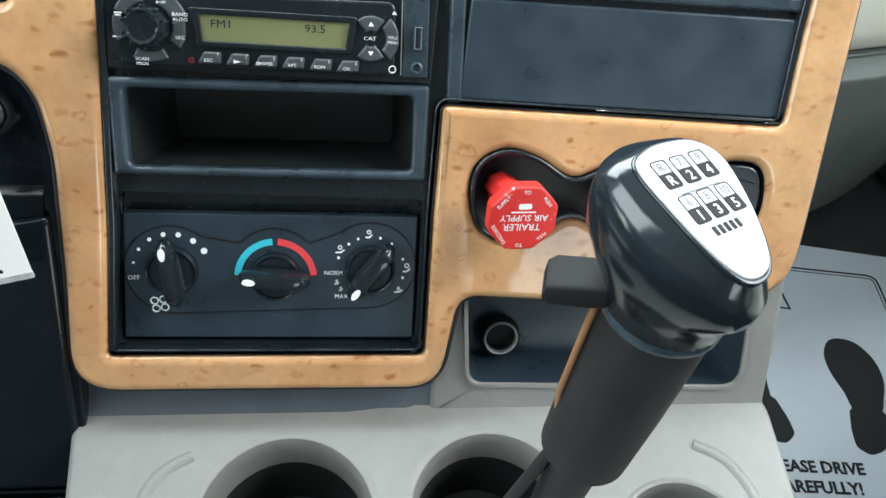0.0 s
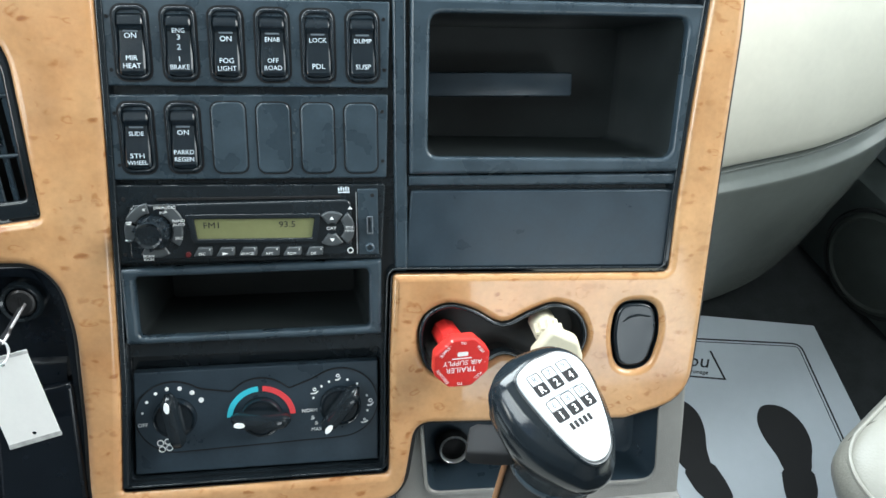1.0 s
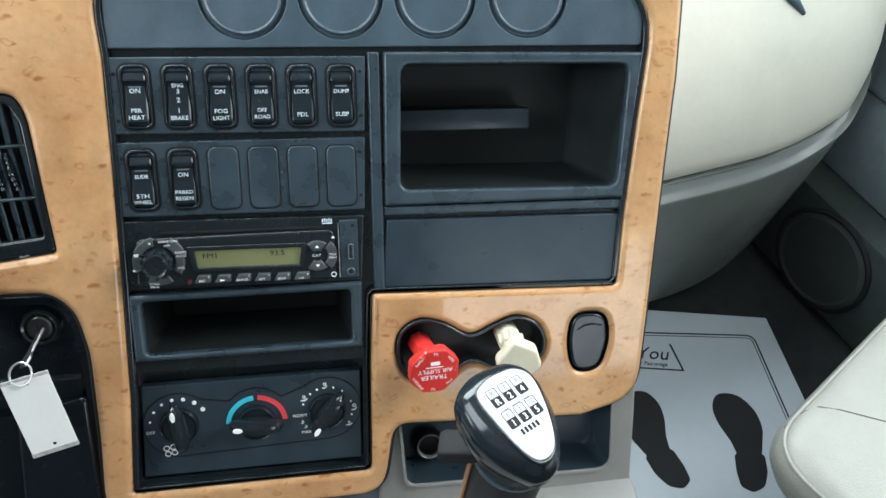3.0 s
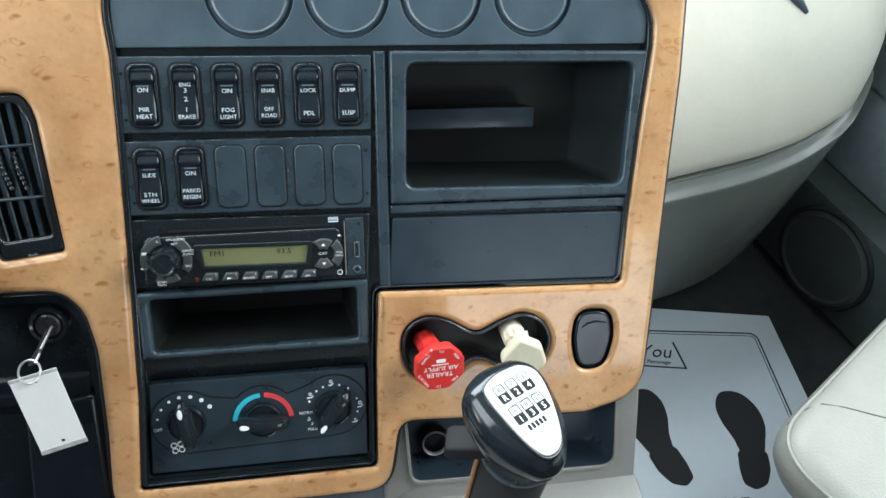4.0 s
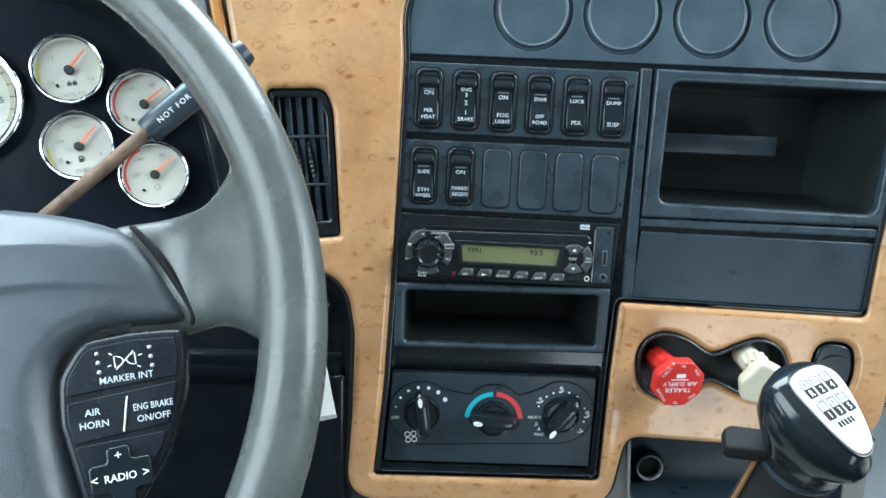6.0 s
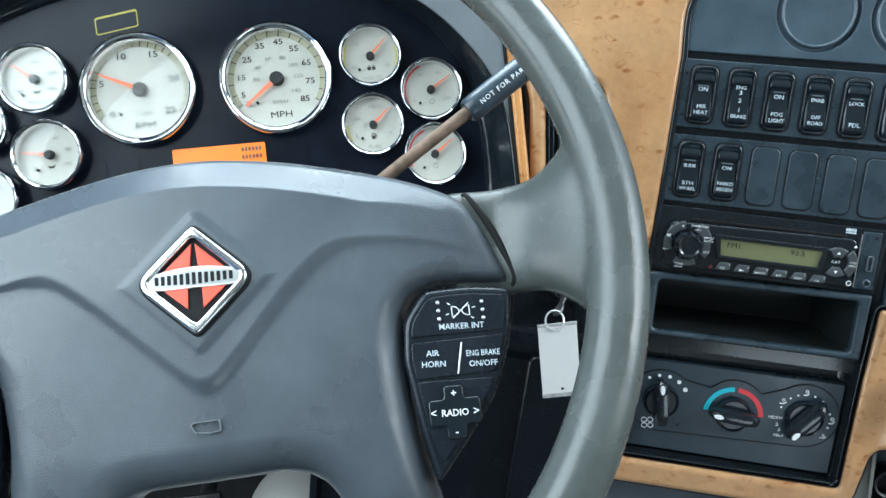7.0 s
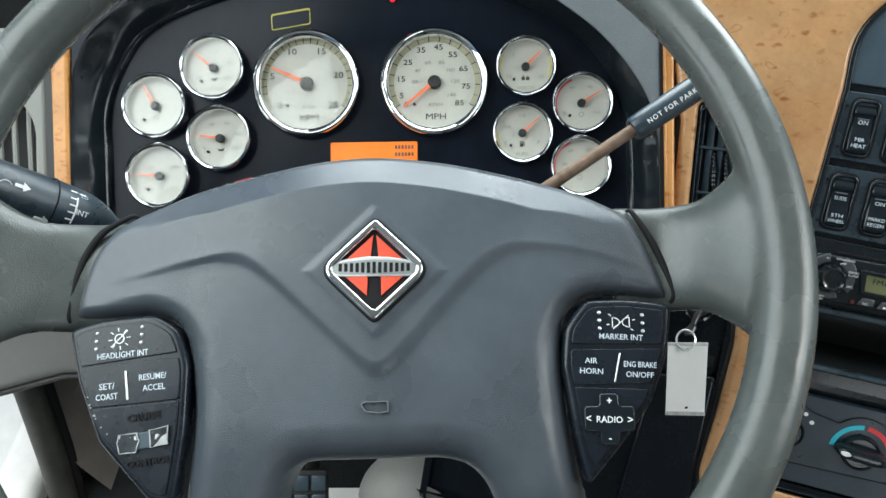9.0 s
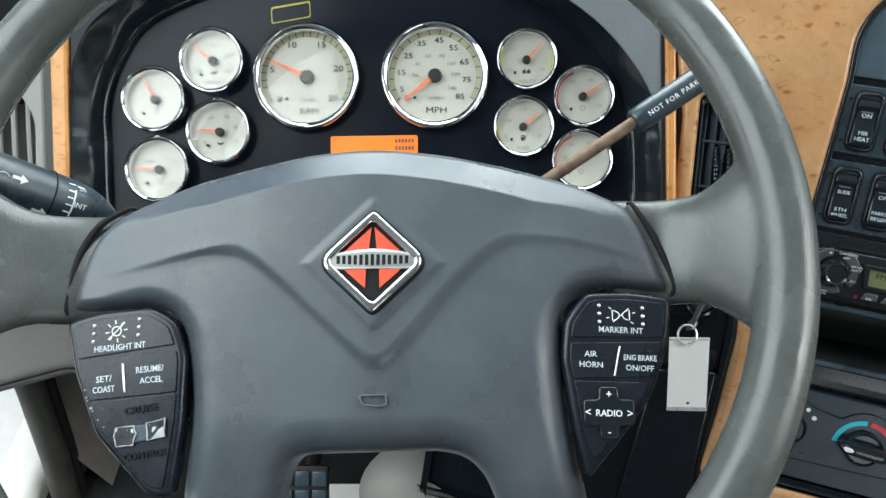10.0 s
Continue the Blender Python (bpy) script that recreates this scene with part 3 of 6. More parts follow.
text("CAT", 0.0030, UP[0] - 0.0005, UP[1], -0.0078, WHITE, radio, deep=0.0001, sx=1.2)
for s in (1, -1):
    plate("arrow_mark", [[(UP[0] - 0.0016, UP[1] + s * 0.0068), (UP[0] + 0.0016, UP[1] + s * 0.0068), (UP[0], UP[1] + s * 0.0092)]], -0.0104, -0.0099, WHITE, radio)
text("TITLE", 0.0022, UP[0] + 0.0122, UP[1] + 0.001, -0.0104, WHITE, radio, deep=0.0001)
text("MENU", 0.0022, UP[0] + 0.0122, UP[1] - 0.0016, -0.0104, WHITE, radio, deep=0.0001)
plate("eject_mark", [[(0.1535, -0.1400), (0.1565, -0.1400), (0.1550, -0.1380)]], -0.0078, -0.007, WHITE, radio)
for k in range(5):
    plate("media_mark", [rrect(0.1470 + 0.0017 * k, -0.1276, 0.1481 + 0.0017 * k, -0.1252 + 0.0004 * (k % 2), 0.0003)], -0.0026, -0.0015, LEGEND, radio)
plate("media_mark", [rrect(0.1470, -0.1292, 0.1552, -0.1282, 0.0003)], -0.0026, -0.0015, LEGEND, radio)
plate("clock_mark", [disc(0.1545, -0.1700, 0.0022, 20), disc(0.1545, -0.1700, 0.0016, 20)], -0.0078, -0.007, WHITE, radio)
plate("side_strip", [rrect(0.1605, -0.1745, 0.1750, -0.1265, 0.001)], -0.0045, 0.0, BLACK, radio, 0.0008)
plate("chrome_line", [rrect(0.1593, -0.1735, 0.1598, -0.1285, 0.0001)], -0.0050, -0.003, SILVER, radio)
plate("usb_port", [rrect(0.1665, -0.1590, 0.1712, -0.1460, 0.0008), rrect(0.1675, -0.1580, 0.1702, -0.1470, 0.0005)], -0.0062, -0.003, LENSGREY, radio, 0.0004)
jack = part("audio_jack", lathe([(0.0034, 0.0), (0.0034, -0.0020), (0.0026, -0.0026), (0.0020, -0.0018), (0.0018, 0.002)], 20), SLATE, radio)
jack.matrix_basis = Matrix.Translation((0.1685, -0.0045, -0.1690))
plate("red_button", [disc(0.0430, -0.1690, 0.0018, 16)], -0.0095, -0.006, DIMRED, radio, 0.0003)
for u, v in ((0.0022, -0.1300), (0.1710, -0.1310), (0.000, -0.1690)):
    s = part("screw_hole", lathe([(0.0014, -0.0022), (0.0010, -0.0024), (0.0, -0.0021)], 12), INK, radio)
    s.matrix_basis = Matrix.Translation((u, -0.0024 if u > 0.1 else 0, v))

# ---- climate control ----
clim = thing("climate_control", PANEL, "dark climate control panel with three rotary knobs", "control panel")
part("recess_wall", tray(CLIMATE, 0.004, 0.016, shrink=0.955, floor=True), GLOSSBLACK, clim, "gloss black recess")
plate("faceplate", [rounded([(-0.0055, -0.2610), (0.1735, -0.2615), (0.1725, -0.3450), (-0.0110, -0.3435)], 0.0015)], 0.0065, 0.0150, DOORSLATE, clim, 0.001)
DIALS = [(0.0215, -0.2975), (0.0845, -0.3010), (0.1440, -0.2960)]
r0, r1, r2 = 0.0290, 0.0275, 0.0290
loop = disc(DIALS[0][0], DIALS[0][1], r0, 20, 50, 268) + disc(DIALS[2][0], DIALS[2][1] + 0.002, r2, 20, -90, 130) + disc(DIALS[1][0], DIALS[1][1] + 0.004, r1, 14, 40, 140)
loop = rounded(loop, 0.004, 2)
plate("raised_field", [loop], 0.0055, 0.010, DOORSLATE, clim, 0.0006)
plate("field_outline", [loop, inset(loop, 0.0006)], 0.0050, 0.010, INK, clim)


def turn_knob(u, v, angle, parent):
    bm = lathe([(0.0160, 0.001), (0.0157, -0.0035), (0.0146, -0.0055), (0.0136, -0.0050), (0.0128, -0.0040), (0.0, -0.0040)], 40)
    me = bpy.data.meshes.new("knob")
    bmesh.ops.recalc_face_normals(bm, faces=bm.faces)
    bm.to_mesh(me)
    bm.free()
    k = link("knob", smooth(me, 0.5), ROCKER, parent, "black rotary knob", Matrix.Translation((u, 0.0055, v)) @ pose(0, 0, 0, 0, -angle, 0))
    rings = []
    for q in range(13):
        s = -1 + 2 * q / 12
        z = 0.0222 * s
        half = 0.0060 * max(0.05, 1 - abs(s) ** 3.5) ** 0.5 + 0.0004
        h = 0.0125 * max(0.05, 1 - abs(s) ** 6) ** 0.5
        rings.append([(x * half, -0.004 - y * h, z) for x, y in ((-1, 0), (-0.95, 0.55), (-0.6, 0.93), (0, 1.0), (0.6, 0.93), (0.95, 0.55), (1, 0))])
    part("grip", grid_mesh(rings, False), GLOSSBLACK, k, angle=0.8)
    plate("pointer", [[(0.0019 * math.cos(a), 0.0150 + 0.0040 * math.sin(a)) for a in (2 * math.pi * j / 20 for j in range(20))]], -0.0168, -0.0150, WHITE, k)
    return k


turn_knob(*DIALS[0], 8, clim)
turn_knob(*DIALS[1], 86, clim)
turn_knob(*DIALS[2], 142, clim)
for i, a in enumerate((168, 145, 122, 100, 78, 55, 33)):
    r = 0.0009 + 0.00018 * i
    u, v = DIALS[0][0] + 0.0235 * math.cos(radians(a)), DIALS[0][1] + 0.0235 * math.sin(radians(a))
    plate("fan_dot", [disc(u, v, r, 16)], 0.0050, 0.006, WHITE, clim)
text("OFF", 0.0042, DIALS[0][0] - 0.0235, DIALS[0][1] - 0.0050, 0.0054, WHITE, clim)
for du, dv in ((-0.0032, 0.0022), (0.0022, 0.0030), (-0.0024, -0.0030), (0.0030, -0.0022)):
    plate("fan_symbol", [disc(DIALS[0][0] - 0.0090 + du, DIALS[0][1] - 0.0225 + dv, 0.0026, 16), disc(DIALS[0][0] - 0.0090 + du, DIALS[0][1] - 0.0225 + dv, 0.0019, 16)], 0.0050, 0.006, WHITE, clim)
plate("cold_arc", [arc_band(DIALS[1][0], DIALS[1][1] - 0.001, 0.0215, 0.0256, 94, 176, 24)], 0.0049, 0.006, CYAN, clim, 0, "cyan cold arc")
plate("hot_arc", [arc_band(DIALS[1][0], DIALS[1][1] - 0.001, 0.0215, 0.0256, 4, 86, 24)], 0.0049, 0.006, REDPRINT, clim, 0, "red heat arc")
text("NORM", 0.0040, DIALS[2][0] - 0.0235, DIALS[2][1] - 0.0030, 0.0054, WHITE, clim)
text("MAX", 0.0040, DIALS[2][0] - 0.0185, DIALS[2][1] - 0.0190, 0.0054, WHITE, clim)
for a in (160, 130, 112, 74, 52, 18, -16):
    u, v = DIALS[2][0] + 0.0215 * math.cos(radians(a)), DIALS[2][1] + 0.0215 * math.sin(radians(a))
    plate("vent_dot", [disc(u, v, 0.0009, 12)], 0.0050, 0.006, WHITE, clim)
for a, w, h in ((146, 0.0060, 0.0050), (93, 0.0045, 0.0052), (2, 0.0050, 0.0060), (-38, 0.0055, 0.0036), (203, 0.0030, 0.0030), (216, 0.0026, 0.0026)):
    u, v = DIALS[2][0] + 0.0232 * math.cos(radians(a)), DIALS[2][1] + 0.0232 * math.sin(radians(a))
    plate("vent_symbol", [disc(u, v + h * 0.25, h * 0.28, 12), disc(u, v + h * 0.25, h * 0.16, 12)], 0.0050, 0.006, WHITE, clim)
    plate("vent_symbol", [[(u - w / 2, v - h / 2), (u + w * 0.1, v - h / 2), (u + w / 2, v - h * 0.1), (u + w * 0.4, v), (u, v - h * 0.32), (u - w / 2, v - h * 0.32)]], 0.0050, 0.006, WHITE, clim)

# ---- air brake valves in their recess ----
part("valve_recess", tray(AIR_LOOP, -0.003, 0.016, shrink=0.90), DARK, fascia, "gloss black figure-eight recess")
plate("valve_rim", [AIR_LOOP, inset(AIR_LOOP, 0.0028)], -0.0070, 0.004, GLOSSBLACK, fascia, 0.0012)
part("oval_recess", tray(OVAL_LOOP, -0.003, 0.012, shrink=0.92), GLOSSBLACK, fascia)
cov = plate("oval_cover", [inset(OVAL_LOOP, 0.0022)], -0.0035, 0.008, ROCKER, fascia, 0.0025, "black oval cover", 3)
part("cover_lip", tube([(0.366, -0.0034, -0.2360), (0.371, -0.0038, -0.2325), (0.379, -0.0040, -0.2312), (0.388, -0.0036, -0.2330)], 0.0008, 8), GLOSSBLACK, cov)
valve = thing("trailer_air_valve", at(0.2315, -0.030, -0.2500) @ pose(0, 0, 0, 12, 0, 6), "faded red octagonal trailer air supply knob", "valve knob", "air brake valve knobs")
oct_loop = [(0.0222 * math.cos(radians(22.5 + 45 * k)), 0.0222 * math.sin(radians(22.5 + 45 * k))) for k in range(8)]
plate("octagon_head", [rounded(oct_loop, 0.002, 2)], -0.004, 0.006, RED, valve, 0.0012, "red octagonal head")
part("stem", tube([(0, 0.004, 0.002), (-0.001, 0.014, 0.003), (-0.002, 0.042, 0.000)], [0.0105, 0.0100, 0.0100], 8), RED, valve)
for k in range(5):
    a = radians(50 + 20 * k)
    part("stem_lug", block(-0.0025 + 0.0098 * math.cos(a) - 0.0014, 0.004, 0.003 + 0.0098 * math.sin(a) - 0.0014, -0.0025 + 0.0098 * math.cos(a) + 0.0014, 0.016, 0.003 + 0.0098 * math.sin(a) + 0.0014, 0.0005), RED, valve)
text("TRAILER", 0.0062, -0.0005, -0.0050, -0.0041, WHITE, valve, deep=0.0001, turn=180)
text("AIR SUPPLY", 0.0058, 0.0003, 0.0010, -0.0041, WHITE, valve, deep=0.0001, turn=180)
for words, a in (("PUSH", 40), ("TO", 90), ("SUPPLY", 140), ("EVACUATE", 215), ("TO", 268), ("PULL", 318)):
    text(words, 0.0034, 0.0172 * math.cos(radians(a)), 0.0172 * math.sin(radians(a)), -0.0041, WHITE, valve, deep=0.0001, turn=a - 90 if a < 180 else a - 90, sx=0.9)
plate("maker_mark", [rrect(-0.004, 0.0065, 0.004, 0.0100, 0.001)], -0.0042, -0.004, WHITE, valve)
plate("small_print", [rrect(-0.008, 0.0042, 0.007, 0.0050, 0.0002)], -0.0042, -0.004, WHITE, valve)
park = thing("parking_brake_valve", at(0.3050, -0.028, -0.2480) @ pose(0, 0, 0, 16, 0, -6), "ivory square parking brake knob", "valve knob", "air brake valve knobs")
sq = [(-0.006, 0.022), (0.014, 0.012), (0.020, -0.006), (0.006, -0.022), (-0.016, -0.018), (-0.020, 0.000), (-0.012, 0.012)]
plate("square_head", [rounded(sq, 0.004, 4)], -0.005, 0.007, IVORY, park, 0.003, "ivory square head", 3)
part("stem", tube([(-0.003, 0.004, 0.007), (-0.005, 0.014, 0.006), (-0.006, 0.040, 0.001)], [0.0110, 0.0105, 0.0105], 10), IVORY, park)
for k in range(5):
    a = radians(30 + 30 * k)
    part("stem_lug", block(-0.0055 + 0.0105 * math.cos(a) - 0.0016, 0.006, 0.0065 + 0.0105 * math.sin(a) - 0.0016, -0.0055 + 0.0105 * math.cos(a) + 0.0016, 0.018, 0.0065 + 0.0105 * math.sin(a) + 0.0016, 0.0005), IVORY, park)

# ---- air vent in the wood ----
vent = thing("air_vent", PANEL, "black louvred air vent set in the wood", "air vent")
part("vent_box", tray(VENT_LOOP, -0.002, 0.045, shrink=0.9), DARK, vent)
plate("vent_frame", [inset(VENT_LOOP, 0.0005), inset(rounded([(-0.108, -0.031), (-0.072, -0.030), (-0.065, -0.044), (-0.0595, -0.130), (-0.096, -0.134)], 0.004), 0.0005)], 0.000, 0.010, GLOSSBLACK, vent, 0.002)
for k in range(5):
    x0 = -0.1065 + 0.0088 * k
    part("slat", tube([(x0, 0.010, -0.029), (x0 + 0.0035, 0.008, -0.065), (x0 + 0.0115, 0.010, -0.140)], 0.0013, 6, squash=3.0), BLACK, vent)
for v in (-0.063, -0.102):
    part("cross_slat", tube([(-0.107 - (v + 0.03) * 0.13, 0.0045, v), (-0.066 - (v + 0.03) * 0.09, 0.0045, v + 0.002)], 0.0013, 8), BLACK, vent)
for u in (-0.0905, -0.0800):
    part("thumbwheel", tube([(u + 0.0004 * k, 0.0030 + 0.004 * abs(k - 7) / 7, -0.067 - 0.0019 * k) for k in range(15)], [0.0014 if k % 2 else 0.0024 for k in range(15)], 10), ROCKER, vent, "ribbed thumbwheel")
part("screw", lathe([(0.0060, 0.004), (0.0060, 0.000), (0.0040, -0.001), (0.0030, 0.0010), (0.0, 0.0010)], 20), SILVER, vent).matrix_basis = Matrix.Translation((-0.0760, 0.001, -0.1400))

# ---- ignition panel, lower left ----
DEEPBLACK = mat("polished black plastic", (0.005, 0.0075, 0.011), 0.16, var=0.2, spec=0.30)
ign = thing("lower_dash", PANEL, "black plastic lower dash with ignition lock beside the wood trim", "dashboard panel")
IGN = rounded([(-0.300, -0.172), (-0.055, -0.1755), (-0.0395, -0.205), (-0.0375, -0.275), (-0.040, -0.46), (-0.300, -0.46)], [0.005, 0.025, 0.02, 0.01, 0.005, 0.005])
plate("cover", [IGN], 0.010, 0.020, DEEPBLACK, ign, 0.003, "satin black cover", 3)
plate("cover_rim", [IGN, inset(IGN, 0.006)], 0.002, 0.012, DEEPBLACK, ign, 0.0018)
part("lower_bulge", tube([(-0.30, 0.030, -0.262), (-0.05, 0.030, -0.262)], 0.026, 20), DEEPBLACK, ign, "rounded step under the lock")
plate("seam", [rrect(-0.1195, -0.26, -0.1185, -0.178, 0.0003)], 0.0095, 0.012, INK, ign)
plate("lower_face", [rounded([(-0.100, -0.272), (-0.045, -0.262), (-0.043, -0.45), (-0.110, -0.45)], 0.006)], -0.001, 0.010, DEEPBLACK, ign, 0.004, res=3)
lock = part("ignition_lock", lathe([(0.0150, 0.010), (0.0148, 0.004), (0.0130, 0.001), (0.0112, 0.002), (0.0108, 0.005), (0.0, 0.005)], 36), GLOSSBLACK, ign, "round ignition lock", 0.5)
lock.matrix_basis = Matrix.Translation((-0.0735, 0.0, -0.2025))
part("lock_face", lathe([(0.0100, 0.005), (0.0094, 0.0026), (0.0080, 0.0016), (0.0, 0.0016)], 32), mat("dark worn steel", (0.075, 0.075, 0.078), 0.3, 0.85, var=0.35, scale=220), lock, "worn dark steel lock face", 0.5)
plate("key_slot", [rrect(-0.0008, -0.0050, 0.0008, 0.0050, 0.0004)], 0.0008, 0.003, INK, lock)

# ---- instrument cluster ----
ARCH = [(-0.235, -0.150), (-0.237, -0.07), (-0.237, -0.024), (-0.224, 0.015), (-0.195, 0.052), (-0.128, 0.078), (-0.05, 0.092), (0.0, 0.094), (0.05, 0.092), (0.120, 0.075), (0.182, 0.045), (0.216, 0.005), (0.230, -0.03), (0.234, -0.07), (0.234, -0.150)]
ARCH_TOP = curve_loop(ARCH, 5, False)
FRONT = [(-0.256, -0.150), (-0.2555, -0.07), (-0.2545, -0.02), (-0.250, 0.015), (-0.228, 0.048), (-0.165, 0.085), (-0.06, 0.106), (0.0, 0.109), (0.06, 0.106), (0.130, 0.082), (0.190, 0.043), (0.224, 0.008), (0.246, -0.030), (0.2535, -0.07), (0.254, -0.150)]
FRONT_TOP = curve_loop(FRONT, 5, False)
cluster = thing("instrument_cluster", CLUSTER, "black instrument cluster with warning lamps and display", "instrument cluster")
plate("face", [[(u * 1.02, v) for u, v in ARCH_TOP]], 0.0, 0.01, CLUSTERBLACK, cluster, 0.0)
FRONT_W = -0.038
rings = []
for k, w in ((0.0, 0.002), (0.06, -0.004), (0.16, -0.007), (0.24, -0.008), (0.30, -0.013), (0.62, -0.026), (0.93, -0.036), (1.0, -0.0405), (1.04, -0.040), (1.06, -0.034)):
    rings.append([(a[0] + (b[0] - a[0]) * k, w, a[1] + (b[1] - a[1]) * k) for a, b in zip(ARCH_TOP, FRONT_TOP)])
part("hood_tunnel", grid_mesh(rings, False), GLOSSBLACK, cluster, "dark glossy hood rim")
lcd = plate("message_display", [rrect(-0.0345, -0.0905, 0.0450, -0.0550, 0.0015)], -0.0020, 0.002, ORANGELCD, cluster, 0.0, "glowing orange message display")
for v in (-0.0600, -0.0665):
    for k in range(6):
        plate("digit", [rrect(0.0245 + 0.0030 * k, v - 0.0017, 0.0265 + 0.0030 * k, v + 0.0017, 0.0003)], -0.0023, -0.002, RUST, lcd)
for u in (-0.100, -0.072, 0.052, 0.072, 0.092, -0.052):
    plate("warning_lamp", [rrect(u - 0.0085, -0.078, u + 0.0085, -0.058, 0.001)], -0.0007, 0.001, CLUSTERBLACK, cluster)
YEL = mat("yellow print", (0.42, 0.36, 0.05), 0.5)
plate("yellow_frame", [rounded([(-0.0885, 0.0640), (-0.0525, 0.0695), (-0.0520, 0.0545), (-0.0880, 0.0490)], 0.002), rounded([(-0.0877, 0.0626), (-0.0531, 0.0677), (-0.0528, 0.0553), (-0.0872, 0.0499)], 0.002)], -0.0006, 0.001, YEL, cluster, 0, "thin yellow printed frame")
plate("side_emblem", [[(-0.124, -0.0895), (-0.108, -0.0855), (-0.108, -0.0895)]], -0.0015, 0.001, REDPRINT, cluster)
plate("side_emblem", [rrect(-0.132, -0.0925, -0.108, -0.0910, 0.0005)], -0.0015, 0.001, LENSGREY, cluster)
GREYINK = mat("faded grey ink", (0.30, 0.30, 0.27), 0.5)
DIALINK = mat("brown black dial ink", (0.045, 0.043, 0.036), 0.6, var=0.1)
YELBAND = mat("yellow dial band", (0.58, 0.50, 0.10), 0.5)


def needle(parent, deg, r, tail=0.0):
    c, s = math.cos(radians(deg)), math.sin(radians(deg))
    k = r * 0.048
    plate("needle", [[(-s * k * 1.3, c * k * 1.3), (s * k * 1.3, -c * k * 1.3), (c * r + s * k * 0.4, s * r - c * k * 0.4), (c * r - s * k * 0.4, s * r + c * k * 0.4)]], -0.0052, -0.0040, NEEDLE, parent, 0, "orange needle")


def gauge(name, u, v, r, label, deg, ticks, words, bands=(), ring=True, hub=0.135):
    g = thing(name, at(u, -0.004, v, CLUSTER), label, "gauge", "cluster gauges")
    part("bezel", lathe([(r * 1.055, 0.004), (r * 1.055, -0.006), (r * 1.04, -0.0092), (r * 1.00, -0.0105), (r * 0.955, -0.0098), (r * 0.905, -0.0068), (r * 0.880, -0.0005), (r * 0.875, 0.003)], 64), CHROME, g, "chrome bezel", 0.9)
    glass = plate("glass", [disc(0, 0, r * 0.925, 48)], -0.0078, -0.0075, CLEAR, g, 0, "clear gauge glass")
    glass.visible_shadow = False
    d = plate("dial", [disc(0, 0, r * 0.94, 64)], 0.0, 0.003, DIAL, g, 0, "ivory dial face")
    if ring:
        plate("scale_ring", [arc_band(0, 0, r * 0.80, r * 0.93, -32, 212, 60)], -0.0005, 0.0, DIALRING, d, 0, "olive scale ring")
        plate("lower_band", [disc(0, 0, r * 0.93, 30, 216, 324)], -0.0004, 0.0, DIAL, d)
    for a0, a1, m in bands:
        plate("coloured_band", [arc_band(0, 0, r * 0.84, r * 0.92, a0, a1, 16)], -0.0005, 0.0, m, d)
    bm = bmesh.new()
    for i in range(ticks):
        a = radians(212 - 244 * i / (ticks - 1))
        c, s, w = math.cos(a), math.sin(a), r * 0.007
        r0 = r * (0.80 if ring else 0.86)
        q = [bm.verts.new(p) for p in ((c * r0 - s * w, -0.0009, s * r0 + c * w), (c * r0 + s * w, -0.0009, s * r0 - c * w), (c * r * 0.925 + s * w, -0.0009, s * r * 0.925 - c * w), (c * r * 0.925 - s * w, -0.0009, s * r * 0.925 + c * w))]
        bm.faces.new(q)
    tagged(part("tick_marks", bm, INK, d), kind="stuff")
    for body, x, y, size, m in words:
        text(body, size, x, y, -0.0005, m, d, deep=0.0002, sx=1.25)
    needle(g, deg, r * 0.78)
    part("needle_hub", lathe([(r * hub, 0.0), (r * hub, -0.004), (r * hub * 0.8, -0.0065), (0.0, -0.0068)], 28), DARK, g, "dark needle hub", 0.6)
    part("stop_pin", lathe([(0.0012, 0.0), (0.0012, -0.003), (0.0, -0.0032)], 10), INK, g).matrix_basis = Matrix.Translation((-r * 0.40, 0, -r * 0.42))
    return g


